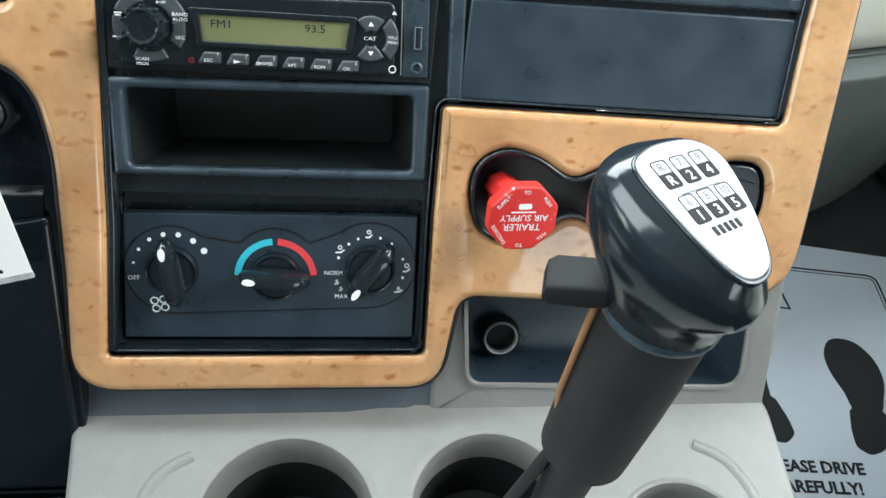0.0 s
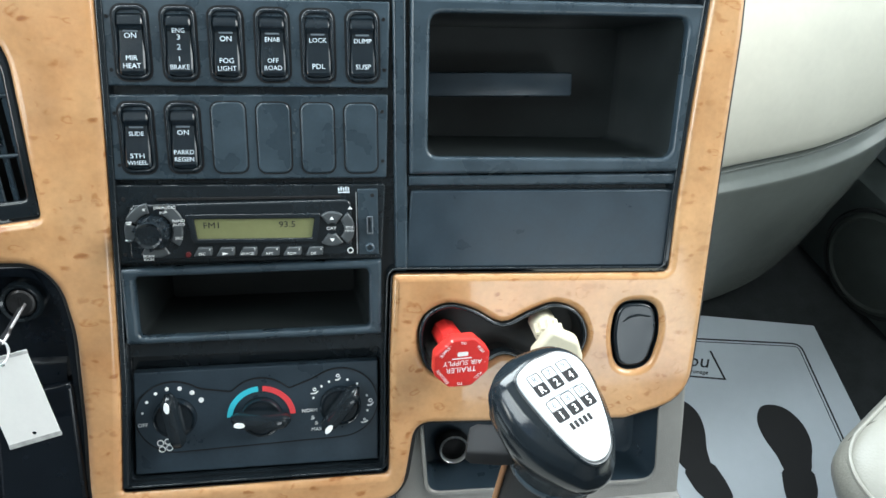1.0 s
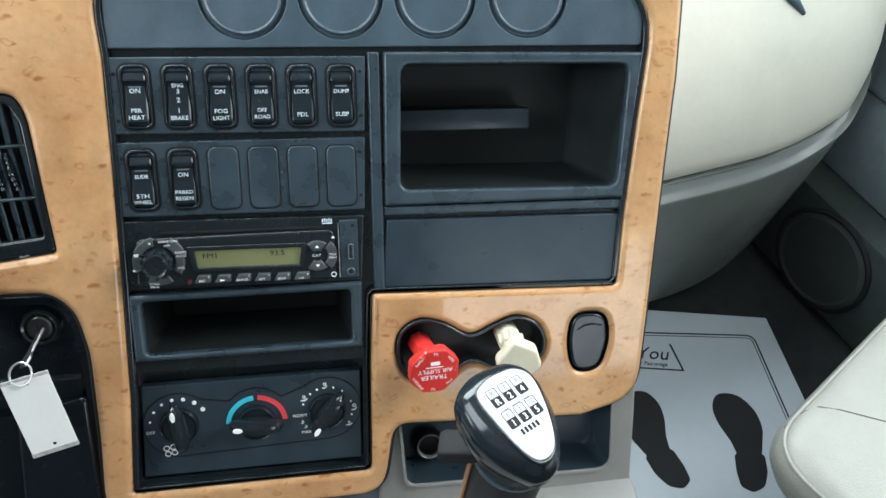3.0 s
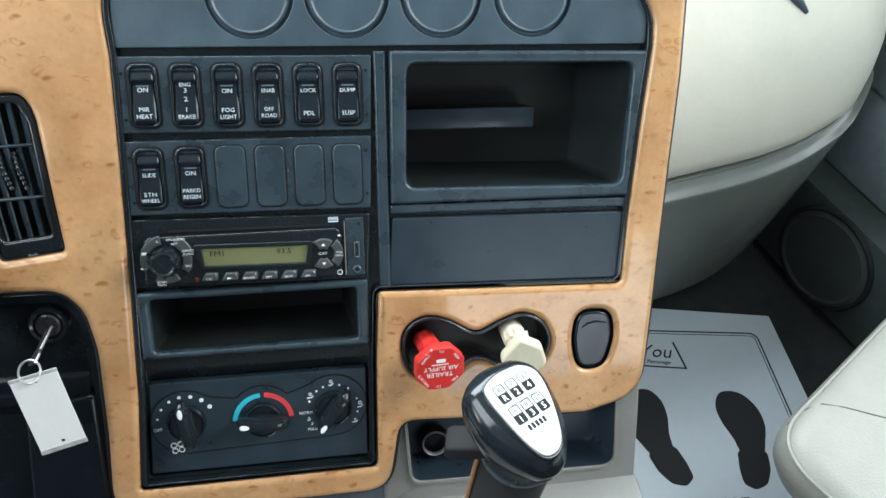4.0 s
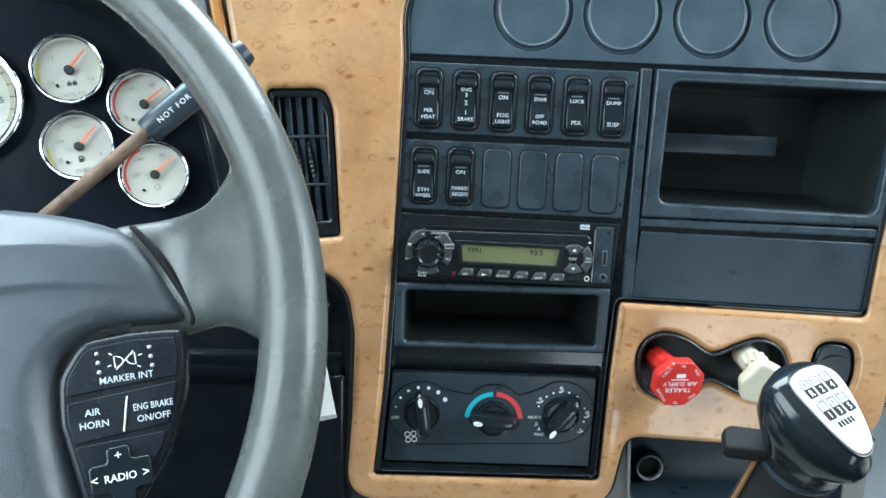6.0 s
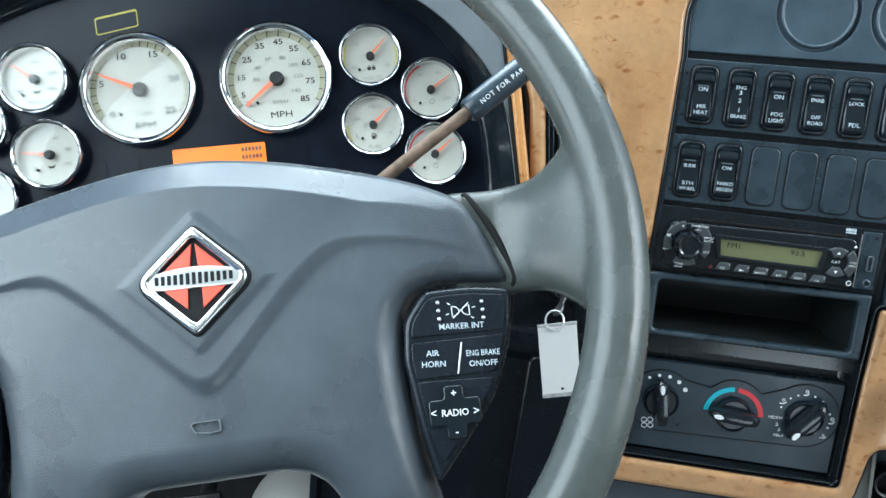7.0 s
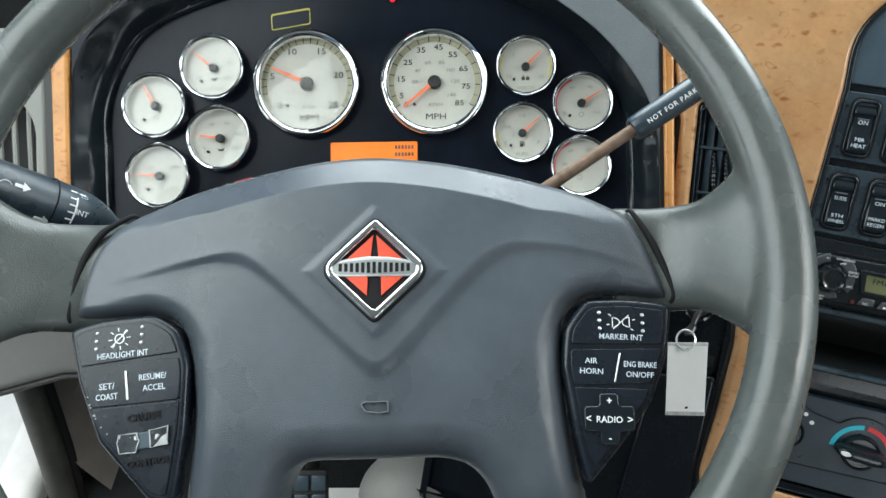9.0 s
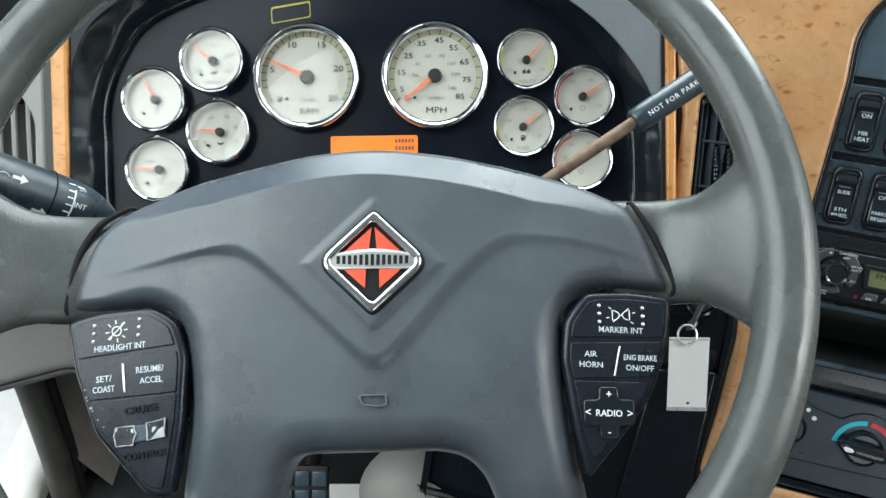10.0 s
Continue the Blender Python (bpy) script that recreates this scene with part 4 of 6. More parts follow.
TEXT1 = [("0", -0.0255, -0.0195, 0.0078, DIALINK), ("5", -0.0320, 0.0075, 0.0078, DIALINK), ("10", -0.0140, 0.0295, 0.0078, DIALINK), ("15", 0.0130, 0.0295, 0.0078, DIALINK), ("20", 0.0285, 0.0075, 0.0078, DIALINK), ("25", 0.0235, -0.0195, 0.0078, DIALINK), ("RPM", 0.0015, -0.0310, 0.0078, DIALINK), ("X100", 0.0010, -0.0205, 0.0046, GREYINK)]
gauge("tachometer", -0.0548, -0.0016, 0.0462, "chrome-ringed ivory tachometer dial with orange needle", 155, 26, TEXT1)
TEXT2 = [("0", -0.0260, -0.0195, 0.0070, REDPRINT), ("5", -0.0300, -0.0115, 0.0070, DIALINK), ("15", -0.0305, 0.0035, 0.0070, DIALINK), ("25", -0.0240, 0.0185, 0.0070, DIALINK), ("35", -0.0120, 0.0295, 0.0070, DIALINK), ("45", 0.0040, 0.0320, 0.0070, DIALINK), ("55", 0.0170, 0.0250, 0.0070, DIALINK), ("65", 0.0265, 0.0120, 0.0070, DIALINK), ("75", 0.0285, -0.0040, 0.0070, DIALINK), ("85", 0.0225, -0.0190, 0.0070, DIALINK), ("MPH", 0.0010, -0.0310, 0.0078, DIALINK),
         ("20", -0.0180, 0.0010, 0.0046, GREYINK), ("40", -0.0155, 0.0110, 0.0046, GREYINK), ("60", -0.0060, 0.0180, 0.0046, GREYINK), ("80", 0.0065, 0.0180, 0.0046, GREYINK), ("100", 0.0145, 0.0110, 0.0046, GREYINK), ("120", 0.0185, 0.0010, 0.0046, GREYINK), ("140", 0.0150, -0.0115, 0.0046, GREYINK), ("KM/H", 0.0010, -0.0200, 0.0044, GREYINK)]
gauge("speedometer", 0.0615, -0.0022, 0.0462, "chrome-ringed ivory speedometer dial with orange needle", 218, 18, TEXT2)


S = 0.0285
RIGHT_ARC, LEFT_LOW, RED_L = [(-25, 20, YELBAND), (150, 195, YELBAND)], [(175, 212, YELBAND)], [(110, 205, REDPRINT)]
SMALL = [(0.1440, 0.0105, 45, [("10", -0.0150, -0.0085, 0.0042, GREYINK), ("12", -0.0120, 0.0110, 0.0042, GREYINK), ("16", 0.0140, -0.0085, 0.0042, GREYINK), ("VOLTS", 0.0, -0.0190, 0.0044, GREYINK)], RIGHT_ARC, "small ivory volts gauge with orange needle"),
         (0.1940, -0.0232, 32, [("0", -0.0150, -0.0085, 0.0042, GREYINK), ("60", -0.0080, 0.0140, 0.0040, GREYINK), ("90", 0.0080, 0.0145, 0.0040, GREYINK), ("150", 0.0135, -0.0085, 0.0040, GREYINK)], RED_L, "small ivory air gauge with a red band"),
         (0.1405, -0.0495, 42, [("E", -0.0150, -0.0085, 0.0046, GREYINK), ("1/4", -0.0135, 0.0060, 0.0040, GREYINK), ("1/2", 0.0, 0.0160, 0.0040, GREYINK), ("F", 0.0145, -0.0085, 0.0046, GREYINK), ("FUEL", 0.0, -0.0190, 0.0044, GREYINK)], LEFT_LOW, "small ivory fuel gauge with orange needle"),
         (0.1920, -0.0800, 36, [("30", -0.0140, 0.0020, 0.0040, GREYINK), ("60", -0.0080, 0.0140, 0.0040, GREYINK), ("90", 0.0080, 0.0145, 0.0040, GREYINK)], RED_L, "small ivory air gauge behind the brake lever"),
         (-0.1408, 0.0145, 142, [("140", -0.0150, -0.0085, 0.0040, GREYINK), ("200", 0.0, 0.0150, 0.0040, GREYINK), ("230", 0.0140, 0.0050, 0.0040, GREYINK), ("280", 0.0130, -0.0085, 0.0040, GREYINK), ("WATER", 0.0, -0.0190, 0.0044, GREYINK)], (), "small ivory water gauge with orange needle"),
         (-0.1945, -0.0198, 118, [], (), "small ivory gauge with glare and faded needle"),
         (-0.1352, -0.0502, 172, [("0", -0.0150, -0.0085, 0.0042, GREYINK), ("40", -0.0080, 0.0130, 0.0040, GREYINK), ("60", 0.0060, 0.0140, 0.0040, GREYINK), ("80", 0.0150, 0.0040, 0.0040, GREYINK), ("100", 0.0130, -0.0085, 0.0040, GREYINK)], (), "small ivory oil gauge with orange needle"),
         (-0.1915, -0.0838, 175, [("150", -0.0100, 0.0080, 0.0040, GREYINK), ("250", 0.0130, 0.0080, 0.0040, GREYINK)], (), "small ivory gauge half hidden by the wheel")]
LIT = mat("lit red lamp", (0.6, 0.02, 0.02), 0.4, var=0.02)
LIT.node_tree.nodes["Principled BSDF"].inputs["Emission Color"].default_value = (1.0, 0.03, 0.04, 1)
LIT.node_tree.nodes["Principled BSDF"].inputs["Emission Strength"].default_value = 1.2
plate("alarm_lamp", [disc(0.0236, 0.0757, 0.0026, 20)], -0.0042, 0.001, LIT, cluster, 0.0006, "lit red warning lamp")
for u, v, deg, words, bands, label in SMALL:
    S = 0.0262 if u > 0 else 0.0285
    g = gauge("small_gauge", u, v, S, label, deg, 9, words, bands, False, 0.14)
    if deg == 45:
        for x in (-0.0020, 0.0020):
            plate("symbol", [rrect(x - 0.0016, -0.0118, x + 0.0016, -0.0088, 0.0003)], -0.0004, 0.0, DIALINK, g)
            plate("symbol", [rrect(x - 0.0006, -0.0084, x + 0.0006, -0.0076, 0.0002)], -0.0004, 0.0, DIALINK, g)
    elif deg == 42:
        plate("symbol", [rrect(-0.0022, -0.0122, 0.0010, -0.0072, 0.0005), rrect(-0.0015, -0.0092, 0.0003, -0.0079, 0.0002)], -0.0004, 0.0, DIALINK, g)
        plate("symbol", [rrect(0.0015, -0.0116, 0.0021, -0.0080, 0.0003)], -0.0004, 0.0, DIALINK, g)
    elif deg in (172, 142):
        plate("symbol", [rounded([(-0.0034, -0.0088), (-0.0012, -0.0096), (0.0012, -0.0096), (0.0036, -0.0084), (0.0018, -0.0114), (-0.0018, -0.0114)], 0.0003)], -0.0004, 0.0, DIALINK, g)
    else:
        plate("symbol", [disc(0, -0.0100, 0.0024, 20), disc(0, -0.0100, 0.0017, 20)], -0.0004, 0.0, GREYINK, g)
    part("bezel_clip", block(-0.004, -0.0085, -S * 1.06, 0.004, 0.002, -S * 0.99, 0.001), CHROME, g)
    part("bezel_clip", block(-0.004, -0.0085, S * 0.99, 0.004, 0.002, S * 1.06, 0.001), CHROME, g)

# ---- dash around the cluster ----
surround = thing("cluster_surround", CLUSTER, "blue grey dash surround with wood strips", "dashboard panel")
plate("grey_surround", [[(0.2575, -0.16), (0.2575, 0.20), (0.0, 0.20)] + [p for p in FRONT_TOP if p[0] >= 0]], FRONT_W, 0.0, DASHGREY, surround, 0.0015, "blue grey plastic")
plate("hood_side", [[(-0.001, 0.20), (-0.2560, 0.20), (-0.2560, -0.16)] + [p for p in FRONT_TOP if p[0] < 0]], FRONT_W, 0.0, CLUSTERBLACK, surround, 0.0015, "black hood side")
plate("wood_strip", [rounded([(0.2585, 0.17), (0.2690, 0.17), (0.2670, -0.113), (0.2664, -0.167), (0.2585, -0.167)], 0.002)], FRONT_W - 0.004, -0.02, STRIPWOOD, surround, 0.003, "narrow wood strip", 3)
plate("wood_strip", [rounded([(-0.2760, 0.20), (-0.2585, 0.20), (-0.2575, 0.03), (-0.2560, -0.113), (-0.2560, -0.19), (-0.2690, -0.19)], 0.002)], FRONT_W - 0.004, -0.02, STRIPWOOD, surround, 0.003, "narrow wood strip", 3)
plate("dark_edge", [rrect(0.2555, -0.19, 0.2590, 0.20, 0.0005)], FRONT_W - 0.001, -0.01, INK, surround)
plate("dark_edge", [rounded([(-0.2830, 0.20), (-0.2755, 0.20), (-0.2685, -0.19), (-0.2760, -0.19)], 0.001)], FRONT_W - 0.001, -0.01, DARK, surround)
plate("left_cheek", [rounded([(-0.50, 0.045), (-0.2805, 0.045), (-0.2795, 0.03), (-0.2755, -0.19), (-0.50, -0.19)], 0.01), rounded([(-0.37, -0.012), (-0.306, -0.012), (-0.2880, -0.040), (-0.2870, -0.16), (-0.37, -0.16)], 0.012)], FRONT_W - 0.002, -0.01, GREYPAD, surround, 0.003, "taupe dash cheek", 3)
lvent = thing("air_vent", CLUSTER, "taupe louvred air vent beside the cluster", "air vent")
LV = rounded([(-0.37, -0.012), (-0.306, -0.012), (-0.2880, -0.040), (-0.2870, -0.16), (-0.37, -0.16)], 0.012)
part("vent_box", tray(LV, -0.036, 0.01, shrink=0.92), DARK, lvent)
for k in range(6):
    u = -0.2975 - 0.0135 * k
    part("slat", tube([(u, -0.032, -0.016), (u + 0.002, -0.034, -0.05), (u + 0.0035, -0.034, -0.085), (u + 0.003, -0.032, -0.158)], 0.0026, 8, squash=1.4), GREYPAD, lvent)
part("cross_slat", tube([(-0.37, -0.028, -0.088), (-0.288, -0.028, -0.088)], 0.002, 8), GREYPAD, lvent)

# ---- steering wheel ----
wheel = thing("steering_wheel", WHEEL, "worn grey four-spoke steering wheel with switch pods", "steering wheel")
RIM_R, RIM_T = 0.2750, 0.0190
RIM_AT = Matrix.Translation((-0.0110, -0.0259, 0.0125)) @ Matrix.Rotation(-0.0723, 4, "X")


def rim_point(a, r=RIM_R):
    return RIM_AT @ Vector((r * math.cos(a), 0, r * math.sin(a)))


PAD_PTS = [(0.0, 0.0872), (-0.045, 0.0835), (-0.088, 0.0735), (-0.1285, 0.0625), (-0.155, 0.0505), (-0.172, 0.0420), (-0.189, 0.0300), (-0.2000, 0.0137), (-0.2065, -0.0062), (-0.2095, -0.0259), (-0.2095, -0.0335), (-0.190, -0.0325), (-0.152, -0.0290), (-0.138, -0.0330), (-0.1305, -0.043), (-0.1265, -0.058), (-0.121, -0.088), (-0.121, -0.114), (-0.1245, -0.142), (-0.128, -0.20), (-0.075, -0.20),
           (-0.0610, -0.1527), (-0.0579, -0.1405), (-0.0510, -0.1290), (-0.0400, -0.1262), (0.048, -0.1240), (0.0645, -0.1285), (0.0755, -0.1400), (0.0810, -0.1525), (0.098, -0.20), (0.152, -0.20), (0.1405, -0.1449), (0.1375, -0.1345), (0.1315, -0.1062), (0.1290, -0.081), (0.1280, -0.0589), (0.1285, -0.0403), (0.1310, -0.0308), (0.1365, -0.0233), (0.1491, -0.0183), (0.1679, -0.0185), (0.2005, -0.0225), (0.2018, -0.0156), (0.1957, 0.0019), (0.1873, 0.0217), (0.177, 0.0395), (0.1565, 0.0515), (0.135, 0.0600), (0.096, 0.0712), (0.050, 0.0815)]
PAD = rounded(PAD_PTS, [0.004 if abs(p[0]) > 0.195 and p[1] < -0.015 else 0.02 for p in PAD_PTS], 6)
VEE = curve_loop([(-0.195, -0.011), (-0.153, -0.002), (-0.123, 0.005), (-0.099, 0.0085), (-0.083, 0.0050), (-0.060, -0.0125), (-0.038, -0.0325), (-0.015, -0.0535), (-0.003, -0.0640), (0.003, -0.0668), (0.012, -0.0640), (0.028, -0.0470), (0.050, -0.0215), (0.071, 0.0000), (0.087, 0.0108), (0.1035, 0.0139), (0.1295, 0.0125), (0.159, 0.0065), (0.190, -0.003)], 5, False)
_vx, _vz = [p[0] for p in VEE], [p[1] for p in VEE]


def pad_height(u, v, edge):
    """Depth of the pad's face: domed, with the upper field raised along the V-shaped crease."""
    d = v - float(np.interp(u, _vx, _vz))
    slope = 1.0 if abs(u) > 0.1 else 1.35
    arm = min(1.0, max(0.0, (abs(u) - 0.075) / 0.04))
    k = min(1.0, max(0.0, 0.5 + d / (0.0085 * slope * (1 - 0.35 * arm))))
    k = k * k * (3 - 2 * k)
    fade = min(1.0, max(0.0, (0.185 - abs(u)) / 0.07))
    ridge = math.exp(-(d / 0.005) ** 2) * 0.0006
    seat = abs(u - 0.0028) / 0.0415 + abs(v + 0.0019) / 0.0400
    near = min(1.0, max(0.0, (1.17 - seat) / 0.12))
    ridge += 0.0016 * near * near * (3 - 2 * near)
    return -(0.0037 - 0.0016 * arm) * k * fade - ridge * fade


# fill the outline with an even field of points, then round it over at the edge
cu = bpy.data.curves.new("pad", "CURVE")
cu.dimensions, cu.fill_mode = "2D", "BOTH"
sp = cu.splines.new("POLY")
sp.points.add(len(PAD) - 1)
for p, (x, y) in zip(sp.points, PAD):
    p.co = (x, y, 0, 1)
sp.use_cyclic_u = True
me = from_curve(cu)
bm = bmesh.new()
bm.from_mesh(me)
bmesh.ops.remove_doubles(bm, verts=bm.verts, dist=1e-5)
for axis, lo, hi in ((0, -0.212, 0.208), (1, -0.20, 0.082)):
    n = int((hi - lo) / 0.0026)
    for k in range(1, n):
        no = [0, 0, 0]
        no[axis] = 1
        co = [0, 0, 0]
        co[axis] = lo + (hi - lo) * k / n
        bmesh.ops.bisect_plane(bm, geom=bm.verts[:] + bm.edges[:] + bm.faces[:], plane_co=co, plane_no=no, dist=1e-7)
PADV = np.array(PAD)
PADN = np.roll(PADV, -1, axis=0)


def edge_distance(u, v):
    d = PADN - PADV
    t = np.clip(((u - PADV[:, 0]) * d[:, 0] + (v - PADV[:, 1]) * d[:, 1]) / (d ** 2).sum(1), 0, 1)
    return float(np.sqrt(((PADV + t[:, None] * d - (u, v)) ** 2).sum(1)).min())


for vert in bm.verts:
    u, v = vert.co.x, vert.co.y
    e = edge_distance(u, v)
    top = min(1.0, max(0.0, (0.17 - abs(u)) / 0.06)) * min(1.0, max(0.0, (v - 0.005) / 0.02))
    r = 0.010 + 0.006 * min(1.0, max(0.0, (0.185 - abs(u)) / 0.03)) + 0.011 * top + 0.008 * min(1.0, max(0.0, (-0.02 - v) / 0.03))
    q = min(1.0, e / r)
    round_over = 1 - math.sqrt(max(0.0, 1 - (1 - q) ** 2))
    w = -0.004 + 0.026 * round_over * (1 - top) + top * (0.0185 * (1 - q) + 0.008 * max(0.0, 1 - e / 0.007) ** 2)
    w += 0.40 * max(0, -v - 0.10) ** 1.5 + 0.25 * max(0, abs(u) - 0.1) ** 1.4
    vert.co = (u, w + pad_height(u, v, e) * q, v)
rim_edges = [e for e in bm.edges if e.is_boundary]
ext = bmesh.ops.extrude_edge_only(bm, edges=rim_edges)
for vert in (g for g in ext["geom"] if isinstance(g, bmesh.types.BMVert)):
    vert.co.y += 0.022
part("hub_pad", bm, WHEELGREY, wheel, "grained grey hub pad with V crease", 1.2)
bpy.data.meshes.remove(me)

# rim and spokes are one moulding: spokes run from the pad out to the rim and flow into it
def fused(pieces, voxel, rounds):
    """One smooth skin over several overlapping bodies."""
    bm = bmesh.new()
    for one in pieces:
        me = bpy.data.meshes.new("piece")
        bmesh.ops.recalc_face_normals(one, faces=one.faces)
        one.to_mesh(me)
        one.free()
        bm.from_mesh(me)
        bpy.data.meshes.remove(me)
    me = bpy.data.meshes.new("bodies")
    bm.to_mesh(me)
    bm.free()
    ob = new("tmp", me)
    skin = ob.modifiers.new("skin", "REMESH")
    skin.mode, skin.voxel_size, skin.use_smooth_shade = "VOXEL", voxel, True
    soft_skin = ob.modifiers.new("soft", "SMOOTH")
    soft_skin.factor, soft_skin.iterations = 0.5, rounds
    out = bpy.data.meshes.new_from_object(ob.evaluated_get(bpy.context.evaluated_depsgraph_get()))
    bpy.data.objects.remove(ob)
    bpy.data.meshes.remove(me)
    return out


bodies = [tube([rim_point(2 * math.pi * k / 140) for k in range(140)], RIM_T, 28, True)]
for s in (1, -1):
    end = rim_point(0.0 if s > 0 else math.pi, RIM_R + 0.002)
    rows = []
    for q in range(25):
        k = q / 24
        u = s * 0.165 + (end.x - s * 0.165) * k
        e = max(0.0, (k - 0.24) / 0.76)
        wc = 0.0275 + (end.y - 0.0275) * e * e * (3 - 2 * e)
        flare = max(0.0, k - 0.52) / 0.48
        top, bot = (0.0475 - 0.003 * k, -0.0265 - 0.004 * k) if s > 0 else (0.0415 - 0.007 * k, -0.0375 - 0.004 * k)
        top, bot = top + 0.055 * flare ** 1.7, bot - 0.055 * flare ** 1.7
        thick = 0.016 - 0.001 * k
        mid, half = (top + bot) / 2, (top - bot) / 2
        rows.append([(u, wc + thick * math.copysign(abs(math.sin(a)) ** 0.75, math.sin(a)), mid + half * math.copysign(abs(math.cos(a)) ** 0.75, math.cos(a))) for a in (2 * math.pi * j / 32 for j in range(32))])
    bodies.append(grid_mesh(rows, True, True, True))
    end = rim_point(radians(-90 + s * 28), RIM_R)
    rows = []
    for q in range(9):
        c = Vector((s * 0.108, 0.012, -0.185)).lerp(end, q / 8)
        rows.append([(c.x + 0.024 * math.cos(a), c.y + 0.014 * math.sin(a), c.z + 0.004 * math.sin(a)) for a in (2 * math.pi * j / 20 for j in range(20))])
    bodies.append(grid_mesh(rows, True, True, True))
link("rim", fused(bodies, 0.0024, 14), RIMGREY, wheel, "worn grey leather rim flowing into its spokes")

for flank in ([(-0.1700, 0.0425), (-0.1747, 0.0411), (-0.192, 0.0299), (-0.2026, 0.0137), (-0.2087, -0.0062), (-0.2116, -0.0259), (-0.2114, -0.0330)], [(0.1765, 0.0425), (0.1793, 0.0397), (0.1898, 0.0217), (0.1982, 0.0019), (0.204, -0.0156), (0.2025, -0.0220)]):
    line_pts = curve_loop(flank, 5, False)
    n_pts = len(line_pts) - 1
    part("seam", tube([(u, 0.0105 + 0.006 * abs(2 * k / n_pts - 1) ** 4, v) for k, (u, v) in enumerate(line_pts)], [0.0024 - 0.0013 * max(0.0, 1 - k / 10) for k in range(n_pts + 1)], 10), INK, wheel, "dark seam beside the pad")

# diamond badge
DIA = [(0.0, 0.0362), (-0.0385, 0.0), (0.0, -0.0362), (0.0385, 0.0)]
BW = -0.0106
DULLSILVER = mat("dull cast silver", (0.36, 0.37, 0.37), 0.34, 0.8, var=0.15, scale=120)
badge = plate("badge", [rounded(DIA, [0.005, 0.013, 0.005, 0.013], 5)], BW - 0.0005, BW + 0.008, INK, wheel, 0.001, "diamond badge in chrome, red and black")
badge.matrix_basis = Matrix.Translation((0.0028, 0, -0.0019)) @ Matrix.Diagonal((1.01, 1, 1.01, 1))
in1 = rounded([(u * 0.745, v * 0.745) for u, v in DIA], [0.003, 0.004, 0.003, 0.004], 4)
plate("chrome_frame", [rounded([(u * 0.945, v * 0.945) for u, v in DIA], [0.004, 0.012, 0.004, 0.012], 5), in1], BW - 0.0042, BW, CHROME, badge, 0.0018, "chrome diamond frame", 3)
for s in (1, -1):
    plate("red_field", [[(s * 0.0010, 0.0228), (s * 0.0185, 0.0066), (s * 0.0026, 0.0078)]], BW - 0.0018, BW, BADGERED, badge, 0.0003)
    plate("red_field", [[(s * 0.0043, -0.0047), (s * 0.0190, -0.0047), (s * 0.0047, -0.0175)]], BW - 0.0018, BW, BADGERED, badge, 0.0003)
band = curve_loop([(-0.0245, -0.0040), (0.0, -0.0042), (0.0245, -0.0040), (0.0275, 0.0), (0.0250, 0.0045), (0.0, 0.0072), (-0.0250, 0.0045), (-0.0275, 0.0)], 3)
plate("name_band", [[(u, v * 1.16) for u, v in band]], BW - 0.0024, BW, SILVER, badge, 0.0005)
plate("band_field", [[(u * 0.97, v * 0.86) for u, v in band]], BW - 0.0027, BW, DULLSILVER, badge)
groove = [rounded([(u * k, v * k) for u, v in DIA], [0.003, 0.007, 0.003, 0.007], 5) for k in (0.845, 0.815)]
plate("frame_groove", groove, BW - 0.0041, BW - 0.002, DULLSILVER, badge)
for k in range(13):
    u = -0.0222 + 0.0037 * k
    h = 0.0024 + 0.0012 * (1 - abs(u) / 0.023)
    plate("name_bar", [rrect(u - 0.0011, 0.0005 - h + 0.0003, u + 0.0011, 0.0010 + h, 0.0003)], BW - 0.0031, BW - 0.002, INK, badge)
plate("horn_symbol", [rounded([(-0.004, -0.0875), (0.012, -0.0870), (0.0125, -0.0940), (0.006, -0.0950), (-0.003, -0.0940), (-0.006, -0.0890)], 0.001), rounded([(-0.0035, -0.0882), (0.0113, -0.0877), (0.0118, -0.0934), (0.006, -0.0943), (-0.0026, -0.0934), (-0.005, -0.0892)], 0.001)], -0.0062, 0.002, DASHGREY, wheel)


